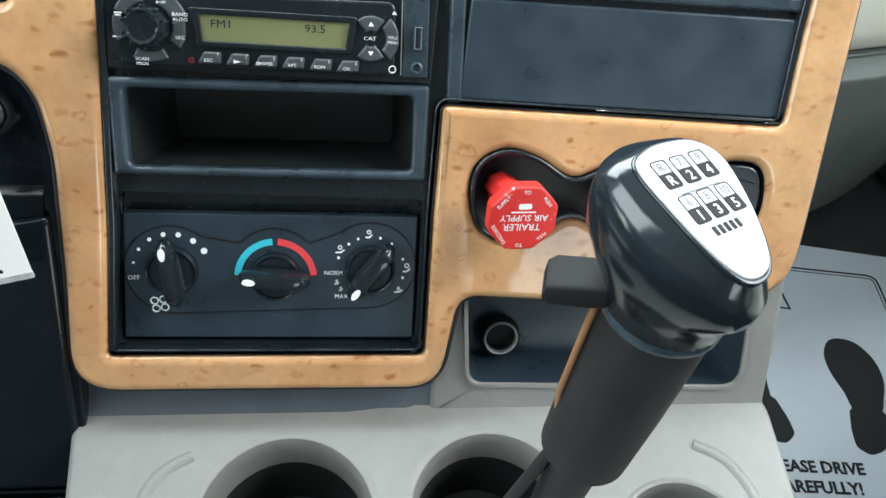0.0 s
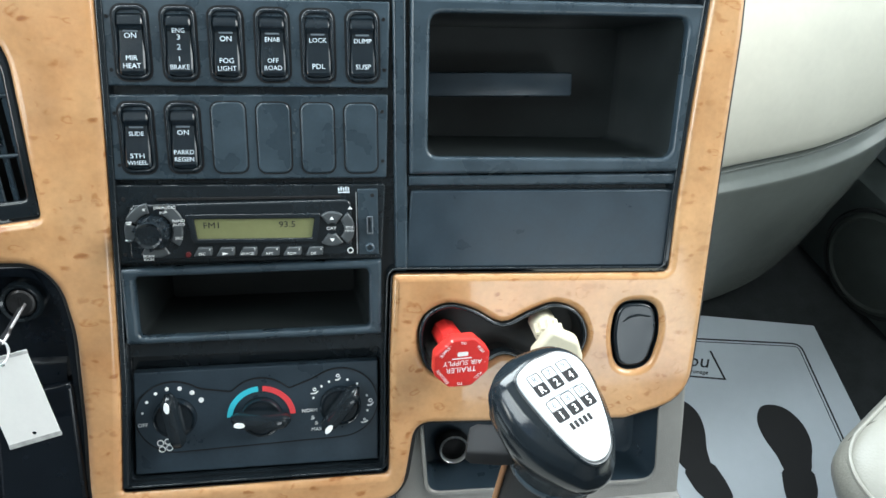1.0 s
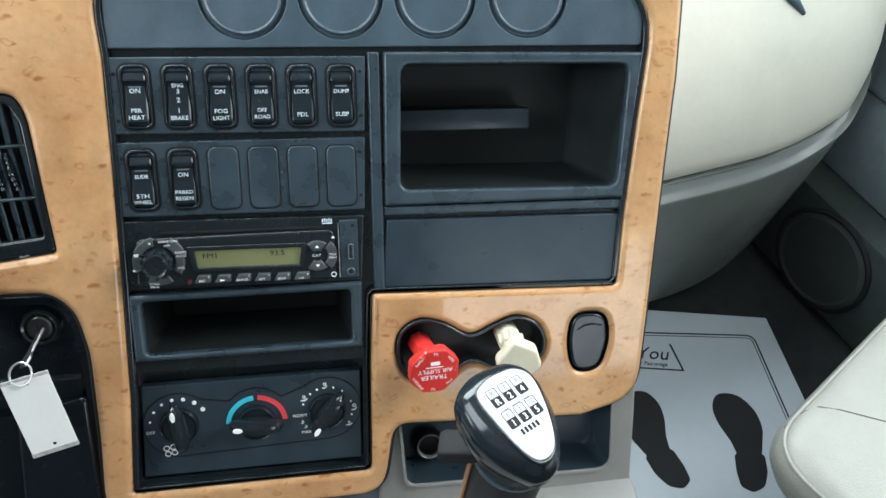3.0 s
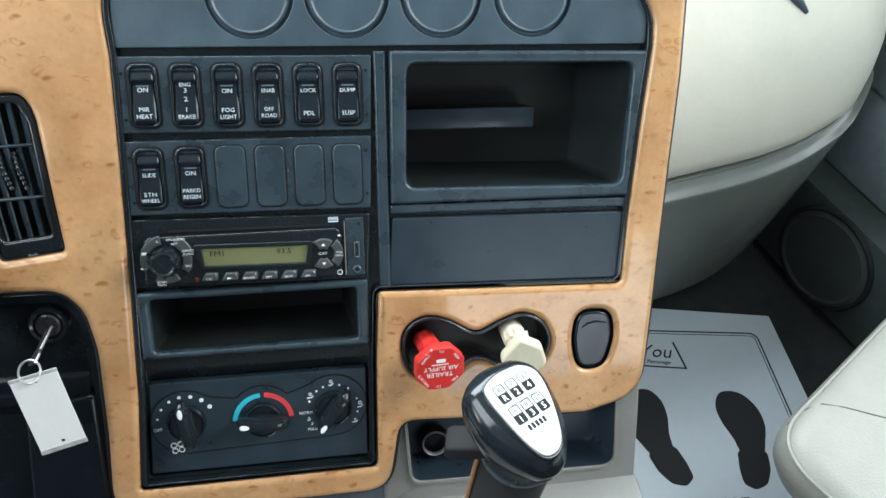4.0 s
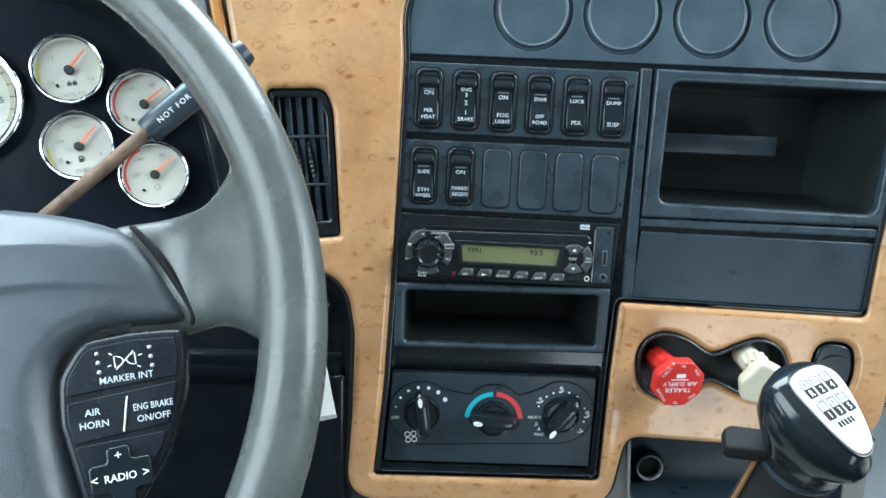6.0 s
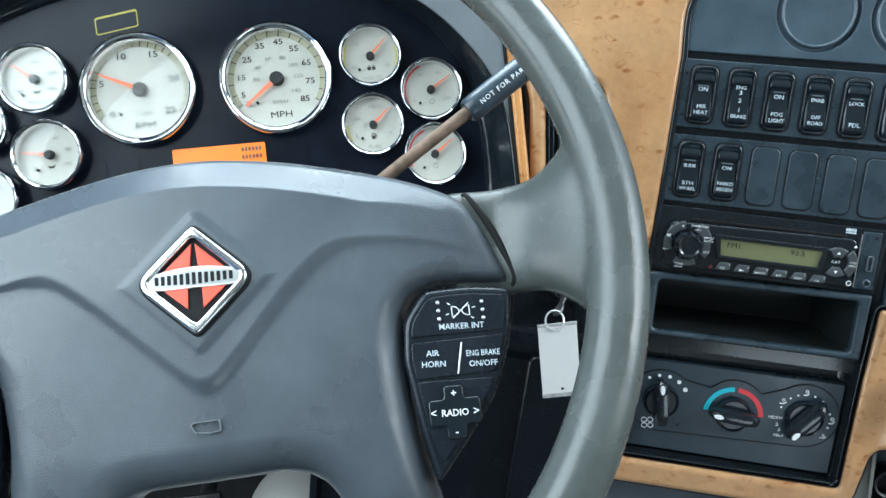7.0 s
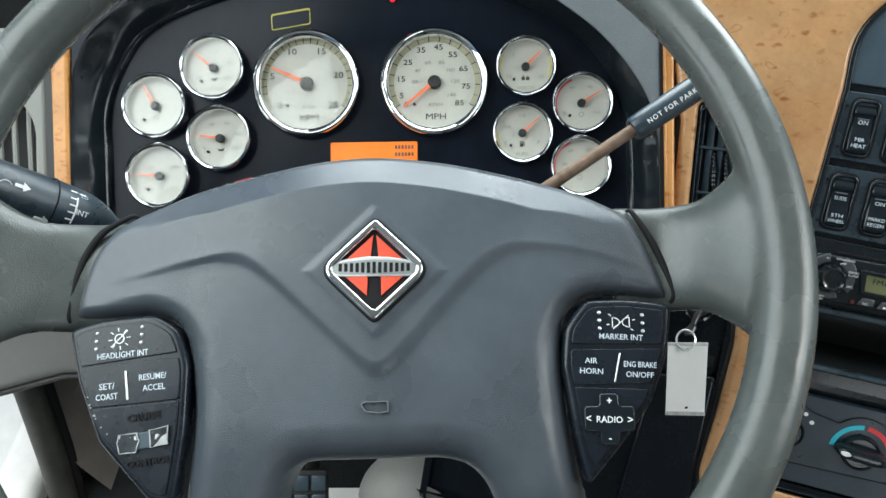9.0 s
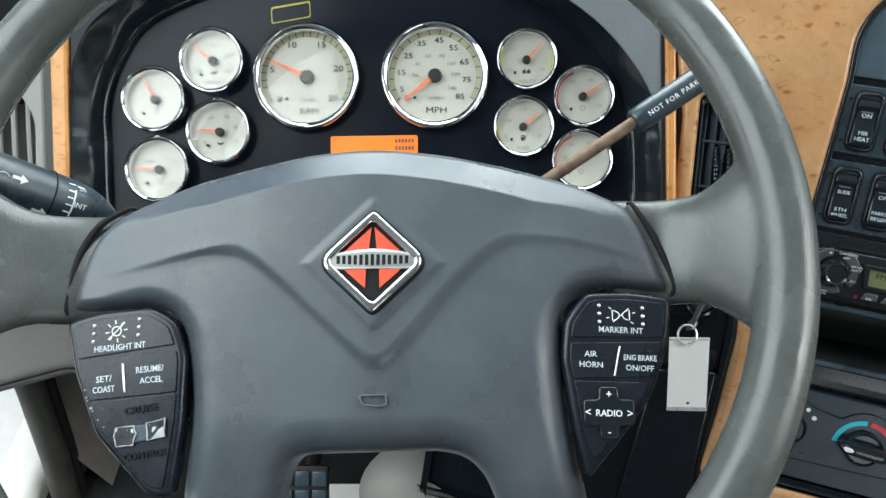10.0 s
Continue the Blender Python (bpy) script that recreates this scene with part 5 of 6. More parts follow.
# ---- switch pods on the wheel ----
def pod(side):
    s = side
    L = [(-0.2045, -0.0395), (-0.182, -0.0325), (-0.148, -0.0290), (-0.130, -0.0390), (-0.1215, -0.062), (-0.1215, -0.104), (-0.1265, -0.1520), (-0.1420, -0.1500), (-0.1790, -0.1120), (-0.196, -0.073)]
    Rr = [(0.1280, -0.040), (0.1420, -0.0220), (0.1700, -0.0215), (0.1990, -0.0255), (0.1945, -0.058), (0.1815, -0.0905), (0.1610, -0.1165), (0.1395, -0.1410), (0.1320, -0.108), (0.1255, -0.064)]
    loop = curve_loop(rounded(L if s < 0 else Rr, 0.006, 2), 3)
    p = plate("switch_pod", [loop], 0.000, 0.020, POD, wheel, 0.0035, "black steering wheel switch pod", 4)
    inner = [q for q in inset(loop, 0.0050) if min(math.hypot(q[0] - e[0], q[1] - e[1]) for e in loop) > 0.0046]
    m = POD
    us = [q[0] for q in inner]
    vs = [q[1] for q in inner]
    tilt = 0.10 if s < 0 else -0.05
    c = (sum(us) / len(us))
    cuts = (-0.0605, -0.0885) if s < 0 else (-0.0525, -0.0790)

    def clip(loop_in, keep):
        out = []
        k = len(loop_in)
        for i in range(k):
            a, b = loop_in[i], loop_in[(i + 1) % k]
            fa, fb = keep(a), keep(b)
            if fa >= 0:
                out.append(a)
            if fa * fb < 0:
                t = fa / (fa - fb)
                out.append((a[0] + (b[0] - a[0]) * t, a[1] + (b[1] - a[1]) * t))
        return out

    def line(v):
        return lambda q: q[1] - (v + tilt * (q[0] - c))

    gap = 0.0004
    top = clip(inner, lambda q: line(cuts[0] + gap)(q))
    mid = clip(clip(inner, lambda q: -line(cuts[0] - gap)(q)), lambda q: line(cuts[1] + gap)(q))
    low = clip(inner, lambda q: -line(cuts[1] - gap)(q))

    def thin(loop_in, least):
        out = []
        for q in loop_in:
            if not out or math.hypot(q[0] - out[-1][0], q[1] - out[-1][1]) > least:
                out.append(q)
        if math.hypot(out[0][0] - out[-1][0], out[0][1] - out[-1][1]) < least:
            out.pop()
        return out

    keys = [plate("button", [rounded(thin(lp, 0.0035), 0.0012, 3)], -0.0016, 0.004, m, p, 0.0005, res=2) for lp in (top, mid, low)]
    return p, keys, tilt


F = -0.0017
lp, lk, lt = pod(-1)
lt = math.degrees(math.atan(lt))
text("HEADLIGHT INT", 0.0057, -0.1655, -0.0562, F, LEGEND, lk[0], turn=lt, sx=0.82, bold=0.00002)
text("SET/", 0.0057, -0.1745, -0.0770, F, LEGEND, lk[1], turn=lt, bold=0.00002)
text("COAST", 0.0057, -0.1740, -0.0838, F, LEGEND, lk[1], turn=lt, sx=0.80, bold=0.00002)
text("RESUME/", 0.0057, -0.1445, -0.0705, F, LEGEND, lk[1], turn=lt, sx=0.85, bold=0.00002)
text("ACCEL", 0.0057, -0.1430, -0.0775, F, LEGEND, lk[1], turn=lt, sx=0.85, bold=0.00002)
plate("bar", [rounded([(-0.1632, -0.0668), (-0.1617, -0.0668), (-0.1590, -0.0855), (-0.1605, -0.0855)], 0.0005)], F - 0.001, F, SILVER, lk[1], 0.0004)
text("CRUISE", 0.0062, -0.1480, -0.0965, F - 0.0006, INK, lk[2], turn=lt + 3, deep=0.0006, sx=1.1, bold=0.0002)
text("CONTROL", 0.0060, -0.1430, -0.1250, F - 0.0006, INK, lk[2], turn=lt + 3, deep=0.0006, sx=1.0, bold=0.0002)
WORN = mat("worn clear plastic", (0.045, 0.05, 0.055), 0.14, var=0.5, scale=160, wear=((0.75, 0.76, 0.76), 150, 0.54))
plate("toggle", [rounded([(-0.1630, -0.1087), (-0.1325, -0.1037), (-0.1320, -0.1142), (-0.1615, -0.1197)], 0.003)], F - 0.0015, F, SLATE, lk[2], 0.001)
plate("toggle_window", [rounded([(-0.1633, -0.1077), (-0.1510, -0.1062), (-0.1490, -0.1117), (-0.1510, -0.1192), (-0.1620, -0.1202), (-0.1640, -0.1132)], 0.002)], F - 0.0024, F, WORN, lk[2], 0.0008)
plate("toggle_window", [rounded([(-0.1435, -0.1047), (-0.1310, -0.1017), (-0.1305, -0.1137), (-0.1420, -0.1162)], 0.002)], F - 0.0024, F, WORN, lk[2], 0.0008)
CHIP = mat("bare white plastic", (0.42, 0.43, 0.43), 0.5, var=0.2, scale=400)


def ragged(loop, low, high):
    """The loop pulled inwards unevenly."""
    out = []
    for q, r in zip(loop, inset(loop, 1.0)):
        d = random.uniform(low, high)
        out.append((q[0] + (r[0] - q[0]) * d, q[1] + (r[1] - q[1]) * d))
    return out


for window in ([(-0.1633, -0.1077), (-0.1510, -0.1062), (-0.1490, -0.1117), (-0.1510, -0.1192), (-0.1620, -0.1202), (-0.1640, -0.1132)], [(-0.1435, -0.1047), (-0.1310, -0.1017), (-0.1305, -0.1137), (-0.1420, -0.1162)]):
    edge = [tuple(Vector(window[i]).lerp(Vector(window[(i + 1) % len(window)]), j / 4)) for i in range(len(window)) for j in range(4)]
    plate("worn_edge", [ragged(edge, 0.0, 0.0003), ragged(edge, 0.0004, 0.0010)], F - 0.0028, F - 0.0015, CHIP, lk[2], 0, "ragged white worn edge")
plate("worn_edge", [ragged([(-0.1350, -0.1085), (-0.1312, -0.1065), (-0.1306, -0.1137), (-0.1400, -0.1158), (-0.1380, -0.1130)], 0, 0.0006)], F - 0.0028, F - 0.0015, CHIP, lk[2], 0, "ragged white worn corner")
for u, v, r in ((-0.1868, -0.0838, 0.0006), (-0.1850, -0.0885, 0.0009), (-0.1842, -0.0905, 0.0006), (-0.1812, -0.0955, 0.0010), (-0.1800, -0.0975, 0.0006), (-0.1760, -0.1030, 0.0005), (-0.1718, -0.1075, 0.0004)):
    plate("paint_chip", [ragged(disc(u, v, r * 0.75, 7), -r * 0.4, r * 0.3)], F - 0.0004, F + 0.004, CHIP, lp, 0, "small white chip in the paint")
text("MARKER INT", 0.0053, 0.1640, -0.0470, F, LEGEND, (rp := pod(1))[1][0], turn=-3, sx=0.95, bold=0.00002)
rk = rp[1]
text("AIR", 0.0053, 0.1440, -0.0622, F, LEGEND, rk[1], turn=-3, bold=0.00002)
text("HORN", 0.0053, 0.1440, -0.0690, F, LEGEND, rk[1], turn=-3, bold=0.00002)
text("ENG BRAKE", 0.0052, 0.1755, -0.0650, F, LEGEND, rk[1], turn=-3, sx=0.78, bold=0.00002)
text("ON/OFF", 0.0052, 0.1750, -0.0715, F, LEGEND, rk[1], turn=-3, sx=0.95, bold=0.00002)
plate("bar", [rounded([(0.1622, -0.0572), (0.1634, -0.0572), (0.1592, -0.0762), (0.1580, -0.0762)], 0.0005)], F - 0.001, F, SILVER, rk[1], 0.0004)
cross = []
for x, y in ((-0.006, 0.0165), (0.0065, 0.0165), (0.0065, 0.0085), (0.0165, 0.0085), (0.0165, -0.0075), (0.0065, -0.0075), (0.0060, -0.0160), (-0.0060, -0.0160), (-0.0060, -0.0075), (-0.0160, -0.0075), (-0.0160, 0.0085), (-0.006, 0.0085)):
    cross.append((0.1537 + x, -0.0995 + y))
pad4 = plate("radio_cross", [rounded(cross, 0.0025, 4)], F - 0.0022, F, ROCKER, rk[2], 0.0012, "cross-shaped radio button", 3)
for body, u, v in (("RADIO", 0.1537, -0.0997), ("+", 0.1540, -0.0880), ("-", 0.1535, -0.1110), ("<", 0.1405, -0.0990), (">", 0.1668, -0.1000)):
    text(body, 0.0058 if body == "RADIO" else 0.0070, u, v, F - 0.0023, WHITE, pad4, turn=-2, sx=0.95, bold=0.00006)
for kx, key, cx, cv, dx in ((-1, lk[0], -0.1685, -0.0455, 0.0150), (1, rk[0], 0.1645, -0.0372, 0.0140)):
    for sx in (-1, 1):
        for j in range(3):
            dot = part("raised_dot", lathe([(0.0013, 0.0), (0.0011, -0.0008), (0.0, -0.0012)], 12), SILVER, key)
            dot.matrix_basis = Matrix.Translation((cx + sx * dx, F, cv + 0.0055 - 0.0052 * j + (0.0022 * sx if kx < 0 else -0.001 * sx)))
    if kx < 0:
        plate("lamp_symbol", [disc(cx, cv, 0.0034, 20), disc(cx, cv, 0.0027, 20)], F - 0.0002, F, WHITE, key)
    else:
        for sx in (-1, 1):
            bow = [(cx + sx * 0.0058, cv + 0.0034)] + [(cx + sx * (0.0056 - 0.0050 * math.cos(radians(e))), cv + 0.0034 * math.sin(radians(e))) for e in range(70, -71, -20)] + [(cx + sx * 0.0058, cv - 0.0034)]
            plate("lamp_symbol", [bow, inset(bow, 0.0006)], F - 0.0002, F, WHITE, key)
    rise = 0.0054 if kx < 0 else 0.0042
    plate("slash", [[(cx - 0.0054, cv - rise), (cx - 0.0050, cv - rise - 0.0004), (cx + 0.0054, cv + rise + 0.0002), (cx + 0.0050, cv + rise + 0.0006)]], F - 0.0003, F, WHITE, key)
    for a in range(0, 360, 45):
        c, s = math.cos(radians(a + 10)), math.sin(radians(a + 10))
        r0, r1 = (0.0048, 0.0074) if kx < 0 else (0.0075, 0.0096)
        if kx > 0 and a in (45, 90, 270, 225):
            continue
        plate("ray", [[(cx + c * r0 - s * 0.0003, cv + s * r0 + c * 0.0003), (cx + c * r0 + s * 0.0003, cv + s * r0 - c * 0.0003), (cx + c * r1 + s * 0.0003, cv + s * r1 - c * 0.0003), (cx + c * r1 - s * 0.0003, cv + s * r1 + c * 0.0003)]], F - 0.0002, F, WHITE, key)

# ---- column and its levers ----
column = thing("steering_column", Matrix.Identity(4), "grey steering column shroud below the wheel", "steering column")
rows = []
for k in range(17):
    q = k / 10
    dome = math.sqrt(max(0.0, 1 - (1 - min(1.0, q)) ** 2)) if k else 0.06
    c = Vector((-0.347, -0.150, -0.367)) + Vector((0, 0.012, -0.062)) * min(1.0, q) + Vector((0, 0.14, -0.40)) * max(0.0, q - 1.0)
    rows.append([(c.x + 0.088 * dome * math.cos(a), c.y + 0.060 * dome * math.sin(a), c.z + 0.012 * dome * math.sin(a)) for a in (2 * math.pi * j / 36 for j in range(36))])
part("shroud", grid_mesh(rows, True, True, True), TAUPE, column, "grey shroud", 1.2)
part("upper_shroud", tube([(-0.375, -0.165, -0.030), (-0.375, -0.13, -0.085), (-0.375, -0.02, -0.17), (-0.374, 0.16, -0.26)], [0.045, 0.060, 0.060, 0.06], 28), DARK, column, "dark inner column")
stalk = thing("trailer_brake_lever", Matrix.Identity(4), "rusty rod lever with black grip lettered not for parking", "lever")
A, B = Vector((-0.250, -0.122, 0.012)), Vector((-0.1702, -0.0803, 0.0439))
ax = (B - A).normalized()
part("rod", tube([A - ax * 0.11, A, A + ax * 0.075], 0.0044, 14), RUST, stalk, "rusty brown rod")
g0 = A + ax * 0.066
grip = part("grip", tube([g0, g0 + ax * 0.002, g0 + ax * 0.010, g0 + ax * 0.075, g0 + ax * 0.082], [0.0075, 0.0086, 0.0090, 0.0096, 0.0080], 24), BLACK, stalk, "black grip")
view = (Vector((-0.315, -0.526, 0.358)) - g0).normalized()
nz = (view - ax * view.dot(ax)).normalized()
side = nz.cross(ax)
lt_m = Matrix((ax, -nz, side)).transposed().to_4x4()
lt_m.translation = g0 + ax * 0.038
lo = text("NOT FOR PARKING", 0.0050, -0.0290, -0.0012, -0.0094, WHITE, grip, deep=0.0002, align="LEFT", spacing=1.22)
lo.matrix_basis = lt_m
turn_stalk = thing("turn_signal_stalk", Matrix.Identity(4), "black turn signal stalk with white symbols", "lever")
collar_at = Vector((-0.6112, -0.130, 0.0023))
sa = (Vector((-0.6339, -0.142, 0.0304)) - collar_at).normalized()
STALK = [(-0.085, 0.0195), (-0.038, 0.0200), (0.0, 0.0195), (0.009, 0.0192), (0.0175, 0.0186), (0.0245, 0.0176), (0.033, 0.0150), (0.040, 0.0119), (0.046, 0.0085), (0.051, 0.005)]
st = part("stalk_body", tube([collar_at - sa * u for u, r in STALK], [r for u, r in STALK], 32), BLACK, turn_stalk, "black tapered stalk")
view = (Vector((-0.315, -0.526, 0.358)) - collar_at).normalized()
nz = (view - sa * view.dot(sa)).normalized()
xa = -sa
m2 = Matrix((xa, -nz, nz.cross(xa))).transposed().to_4x4()
m2.translation = collar_at


def on_stalk(ob, u, around):
    """Lays a flat mark on the stalk, u along it and turned round it by degrees."""
    r = float(np.interp(u, [q[0] for q in STALK], [q[1] for q in STALK]))
    ob.matrix_basis = m2 @ pose(0, 0, 0, -around) @ Matrix.Translation((u, -r - 0.0002, 0))
    return ob


on_stalk(text("INT", 0.0056, 0, 0, 0.0, WHITE, st, deep=0.0003), 0.0150, 5)
on_stalk(text("LO", 0.0040, 0, 0, 0.0, LEGEND, st, deep=0.0003), 0.0150, 44)
for k in range(6):
    on_stalk(plate("scale_line", [rrect(-0.0005, -0.0017, 0.0005, 0.0017, 0.0001)], -0.0003, 0.0008, WHITE, st), 0.0098, 32 - 10 * k)
for k in range(4):
    on_stalk(plate("scale_tick", [rrect(-0.0048, -0.0005, 0.0002, 0.0005, 0.0002)], -0.0003, 0.0008, WHITE, st), 0.0096, 32 - 15.5 * k)
for u in (0.0072, 0.0135):
    on_stalk(plate("scale_tick", [rrect(-0.0024, -0.0005, 0.0024, 0.0005, 0.0002)], -0.0003, 0.0008, WHITE, st), u, 50)
for u, around in ((-0.0275, 19), (-0.0085, -33)):
    on_stalk(plate("arrow_symbol", [[(-0.0055, -0.0012), (0.0, -0.0012), (0.0, -0.0034), (0.0048, 0.0), (0.0, 0.0034), (0.0, 0.0012), (-0.0055, 0.0012)]], -0.0003, 0.0012, WHITE, st), u, around)
on_stalk(plate("wiper_symbol", [arc_band(0, -0.003, 0.0040, 0.0046, 30, 150, 10)], -0.0003, 0.0012, LEGEND, st), -0.0385, 18)
ring = [m2 @ Vector((-0.0034, 0.0197 * math.cos(2 * math.pi * k / 36), 0.0197 * math.sin(2 * math.pi * k / 36))) for k in range(36)]
part("collar_groove", tube([tuple(p) for p in ring], 0.0006, 6, True), INK, st, "dark groove round the collar")

# ---- cab shell ----
FLOOR_Z = -0.6915


def shell(name, bm, material, label, category):
    return tagged(part(name, bm, material), label, category, kind="structure")


shell("floor", block(-1.0, -2.0, FLOOR_Z - 0.05, 1.35, 0.9, FLOOR_Z), CARPET, "dark rubber cab floor", "floor")
shell("wall_firewall", block(-1.0, 0.40, FLOOR_Z, 1.35, 0.46, 0.05), CARPET, "dark firewall under the dashboard", "wall")
# unseen rear wall, left open where the added fill lamp stands
for i, (x0, z0, x1, z1) in enumerate(((-1.0, FLOOR_Z, 1.35, 0.02), (-1.0, 0.38, 1.35, 1.25), (-1.0, 0.02, -0.07, 0.38), (0.63, 0.02, 1.35, 0.38))):
    shell("wall_back_%d" % (i + 1), block(x0, -1.75, z0, x1, -1.70, z1), REARTRIM, "dark grey rear cab wall round the fill lamp opening", "wall")
shell("ceiling", block(-1.0, -1.75, 1.25, 1.35, 0.70, 1.30), HEADLINER, "grey cab headliner", "ceiling")
DOORGREY = mat("blue grey door plastic", (0.235, 0.280, 0.305), 0.45, var=0.10, bump=0.15)
shell("wall_left", block(-1.0, -1.75, FLOOR_Z, -0.95, -0.45, 0.18), DASHGREY, "grey driver side panel below the window", "wall")
shell("wall_right", block(1.095, -1.75, -0.343, 1.16, 0.46, 0.15, 0.012, 4), DOORGREY, "blue grey door panel below the window", "wall")
shell("wall_right_middle", block(1.10, -1.75, -0.4995, 1.16, 0.46, -0.3435, 0.006), DOORGREY, "dark blue grey middle of the door panel", "wall")
shell("wall_right_lower", block(1.035, -1.75, FLOOR_Z, 1.16, 0.46, -0.500, 0.012), mat("dull dark door plastic", (0.036, 0.045, 0.044), 0.7, var=0.15, bump=0.2, spec=0.15), "dark lower door panel", "wall")
for i, (x, y0, y1) in enumerate(((-1.0, -1.75, -0.95), (-1.0, 0.20, 0.34), (1.10, -1.75, -0.95), (1.10, 0.20, 0.34))):
    shell("pillar_%d" % (i + 1), block(x, y0, 0.15, x + 0.05, y1, 1.25), HEADLINER, "grey window pillar", "pillar")
shell("dash_top", grid_mesh([[(x, y, z) for x in (-1.0, -0.5, 0.0, 0.5, 1.15)] for y, z in ((0.155, 0.06), (0.20, 0.085), (0.45, 0.09), (0.78, 0.06), (0.80, -0.1))], False), DASHGREY, "grey dashboard top under the windscreen", "dashboard")
ground = tagged(part("ground", block(-60, -60, -1.75, 60, 60, -1.70), mat("pale concrete", (0.42, 0.41, 0.39), 0.85, var=0.15, scale=0.6)), "pale concrete ground outside the cab", "ground", kind="structure")
kick = thing("door_speaker", Matrix.Translation((1.033, -0.093, -0.5965)), "round black door speaker grille", "speaker")
gr = part("grille", lathe([(0.088, 0.004), (0.088, -0.004), (0.080, -0.008), (0.076, -0.004), (0.0, -0.010)], 48), mat("dull grille cloth", (0.038, 0.046, 0.043), 0.7, var=0.1, spec=0.3), kick, angle=0.5)
gr.matrix_basis = pose(0, 0, 0, 0, 0, 90).inverted()
tr = part("trim_ring", lathe([(0.096, 0.004), (0.096, -0.003), (0.093, -0.006), (0.089, -0.005), (0.0885, 0.002)], 48), CARPET, kick, "dull black trim ring", 0.5)
tr.matrix_basis = gr.matrix_basis

# ---- lower console ----
console = thing("lower_console", PANEL, "warm grey plastic lower console with cup holders", "console")
BIN = rounded([(0.2075, -0.300), (0.4060, -0.304), (0.4080, -0.3840), (0.2130, -0.3790)], [0.008, 0.008, 0.014, 0.010])
BODY = rounded([(0.186, -0.335), (0.203, -0.300), (0.300, -0.295), (0.431, -0.285), (0.432, -0.330), (0.4320, -0.4040), (0.186, -0.4055)], [0.01, 0.01, 0.01, 0.01, 0, 0.002, 0.002])
plate("console_face", [BODY, BIN], 0.009, 0.020, TAUPE, console, 0.004, "warm grey face", 4)
rows = [[(u, w, v) for u in (-0.046, -0.02, 0.06, 0.13, 0.170, 0.182, 0.190)] for w, v in ((0.016, -0.345), (0.015, -0.375), (0.012, -0.392), (0.006, -0.4045))]
rows = [[(u, w if u < 0.16 else w + (0.011 - w) * min(1.0, (u - 0.16) / 0.022), v) for u, w, v in r] for r in rows]
part("sloping_face", grid_mesh(rows, False), KNEE, console, "dark blue grey face under the wood", 1.2)
plate("bin_lip", [[(0.308 + (u - 0.308) * 1.035, -0.342 + (v + 0.342) * 1.09) for u, v in BIN], BIN], 0.0060, 0.013, TAUPE, console, 0.003, res=3)
part("storage_bin", tray(BIN, 0.008, 0.052, shrink=0.95), DOORSLATE, console, "dark recessed bin")
light = part("lighter_socket", lathe([(0.0150, 0.004), (0.0148, -0.001), (0.0132, -0.0042), (0.0118, -0.0030), (0.0112, 0.000), (0.0108, 0.007), (0.0, 0.007)], 40), INK, console, "cigarette lighter socket", 0.6)
light.matrix_basis = Matrix.Translation((0.2395, 0.0435, -0.3610))
part("socket_ring", lathe([(0.0128, -0.0040), (0.0120, -0.0056), (0.0110, -0.0046), (0.0108, -0.001)], 40), SILVER, light, "thin chrome ring", 0.9)
shelf = thing("console_shelf", CONSOLE @ Matrix.Translation((0, -0.228, -0.3325)), "warm grey console shelf with round cup holders", "console")
CUPS = [(0.092, -0.073, 0.0535), (0.223, -0.071, 0.0520), (0.346, -0.100, 0.0440)]
hole = [disc(x, y, r) for x, y, r in CUPS]
top = plate("shelf_top", [rounded([(-0.052, 0.020), (0.180, 0.020), (0.182, 0.012), (0.433, 0.012), (0.428, -0.24), (-0.020, -0.24)], [0.004, 0.002, 0.002, 0.02, 0.03, 0.03])] + hole, -0.004, 0.010, TAUPE, shelf, 0.004, "flat warm grey top", 4)
top.matrix_basis = pose(0, 0, 0, -90)
for pts in ([(0.030, -0.028, 0.000), (0.008, -0.045, 0.001), (0.000, -0.090, 0.001), (0.000, -0.225, 0.001)], [(0.368, -0.028, 0.000), (0.392, -0.045, 0.001), (0.404, -0.090, 0.001), (0.402, -0.225, 0.001)]):
    path = [(x, y, z) for (x, y), z in zip(curve_loop([p[:2] for p in pts], 8, False), [-0.0008] * 40)]
    part("tray_ridge", tube(path, 0.0065, 14), TAUPE, shelf, "soft rounded ridge", 1.2)
for x, y, r in CUPS:
    cup = part("cup_holder", lathe([(r * 1.14, 0.0036), (r * 1.07, 0.0050), (r * 1.03, 0.0044), (r * 0.99, 0.0000), (r * 0.975, -0.010), (r * 0.95, -0.04), (r * 0.92, -0.085), (r * 0.60, -0.088), (0.0, -0.088)], 48, "z"), TAUPE, shelf, "round cup holder", 0.7)
    cup.matrix_basis = Matrix.Translation((x, y, 0))
    liner = part("cup_liner", lathe([(r * 0.955, -0.028), (r * 0.945, -0.030), (r * 0.90, -0.076), (r * 0.86, -0.0845), (r * 0.62, -0.0860), (0.0, -0.0860)], 40, "z"), DARK, cup, "dark rubber liner")
part("shelf_side", block(0.424, -0.24, -0.33, 0.432, 0.012, 0.002, 0.003), TAUPE, shelf)
part("shelf_front", block(-0.040, -0.246, -0.33, 0.43, -0.238, 0.000, 0.003), TAUPE, shelf)
knee = thing("knee_panel", CONSOLE, "dark blue grey knee panel under the ignition", "dashboard panel")
rows = []
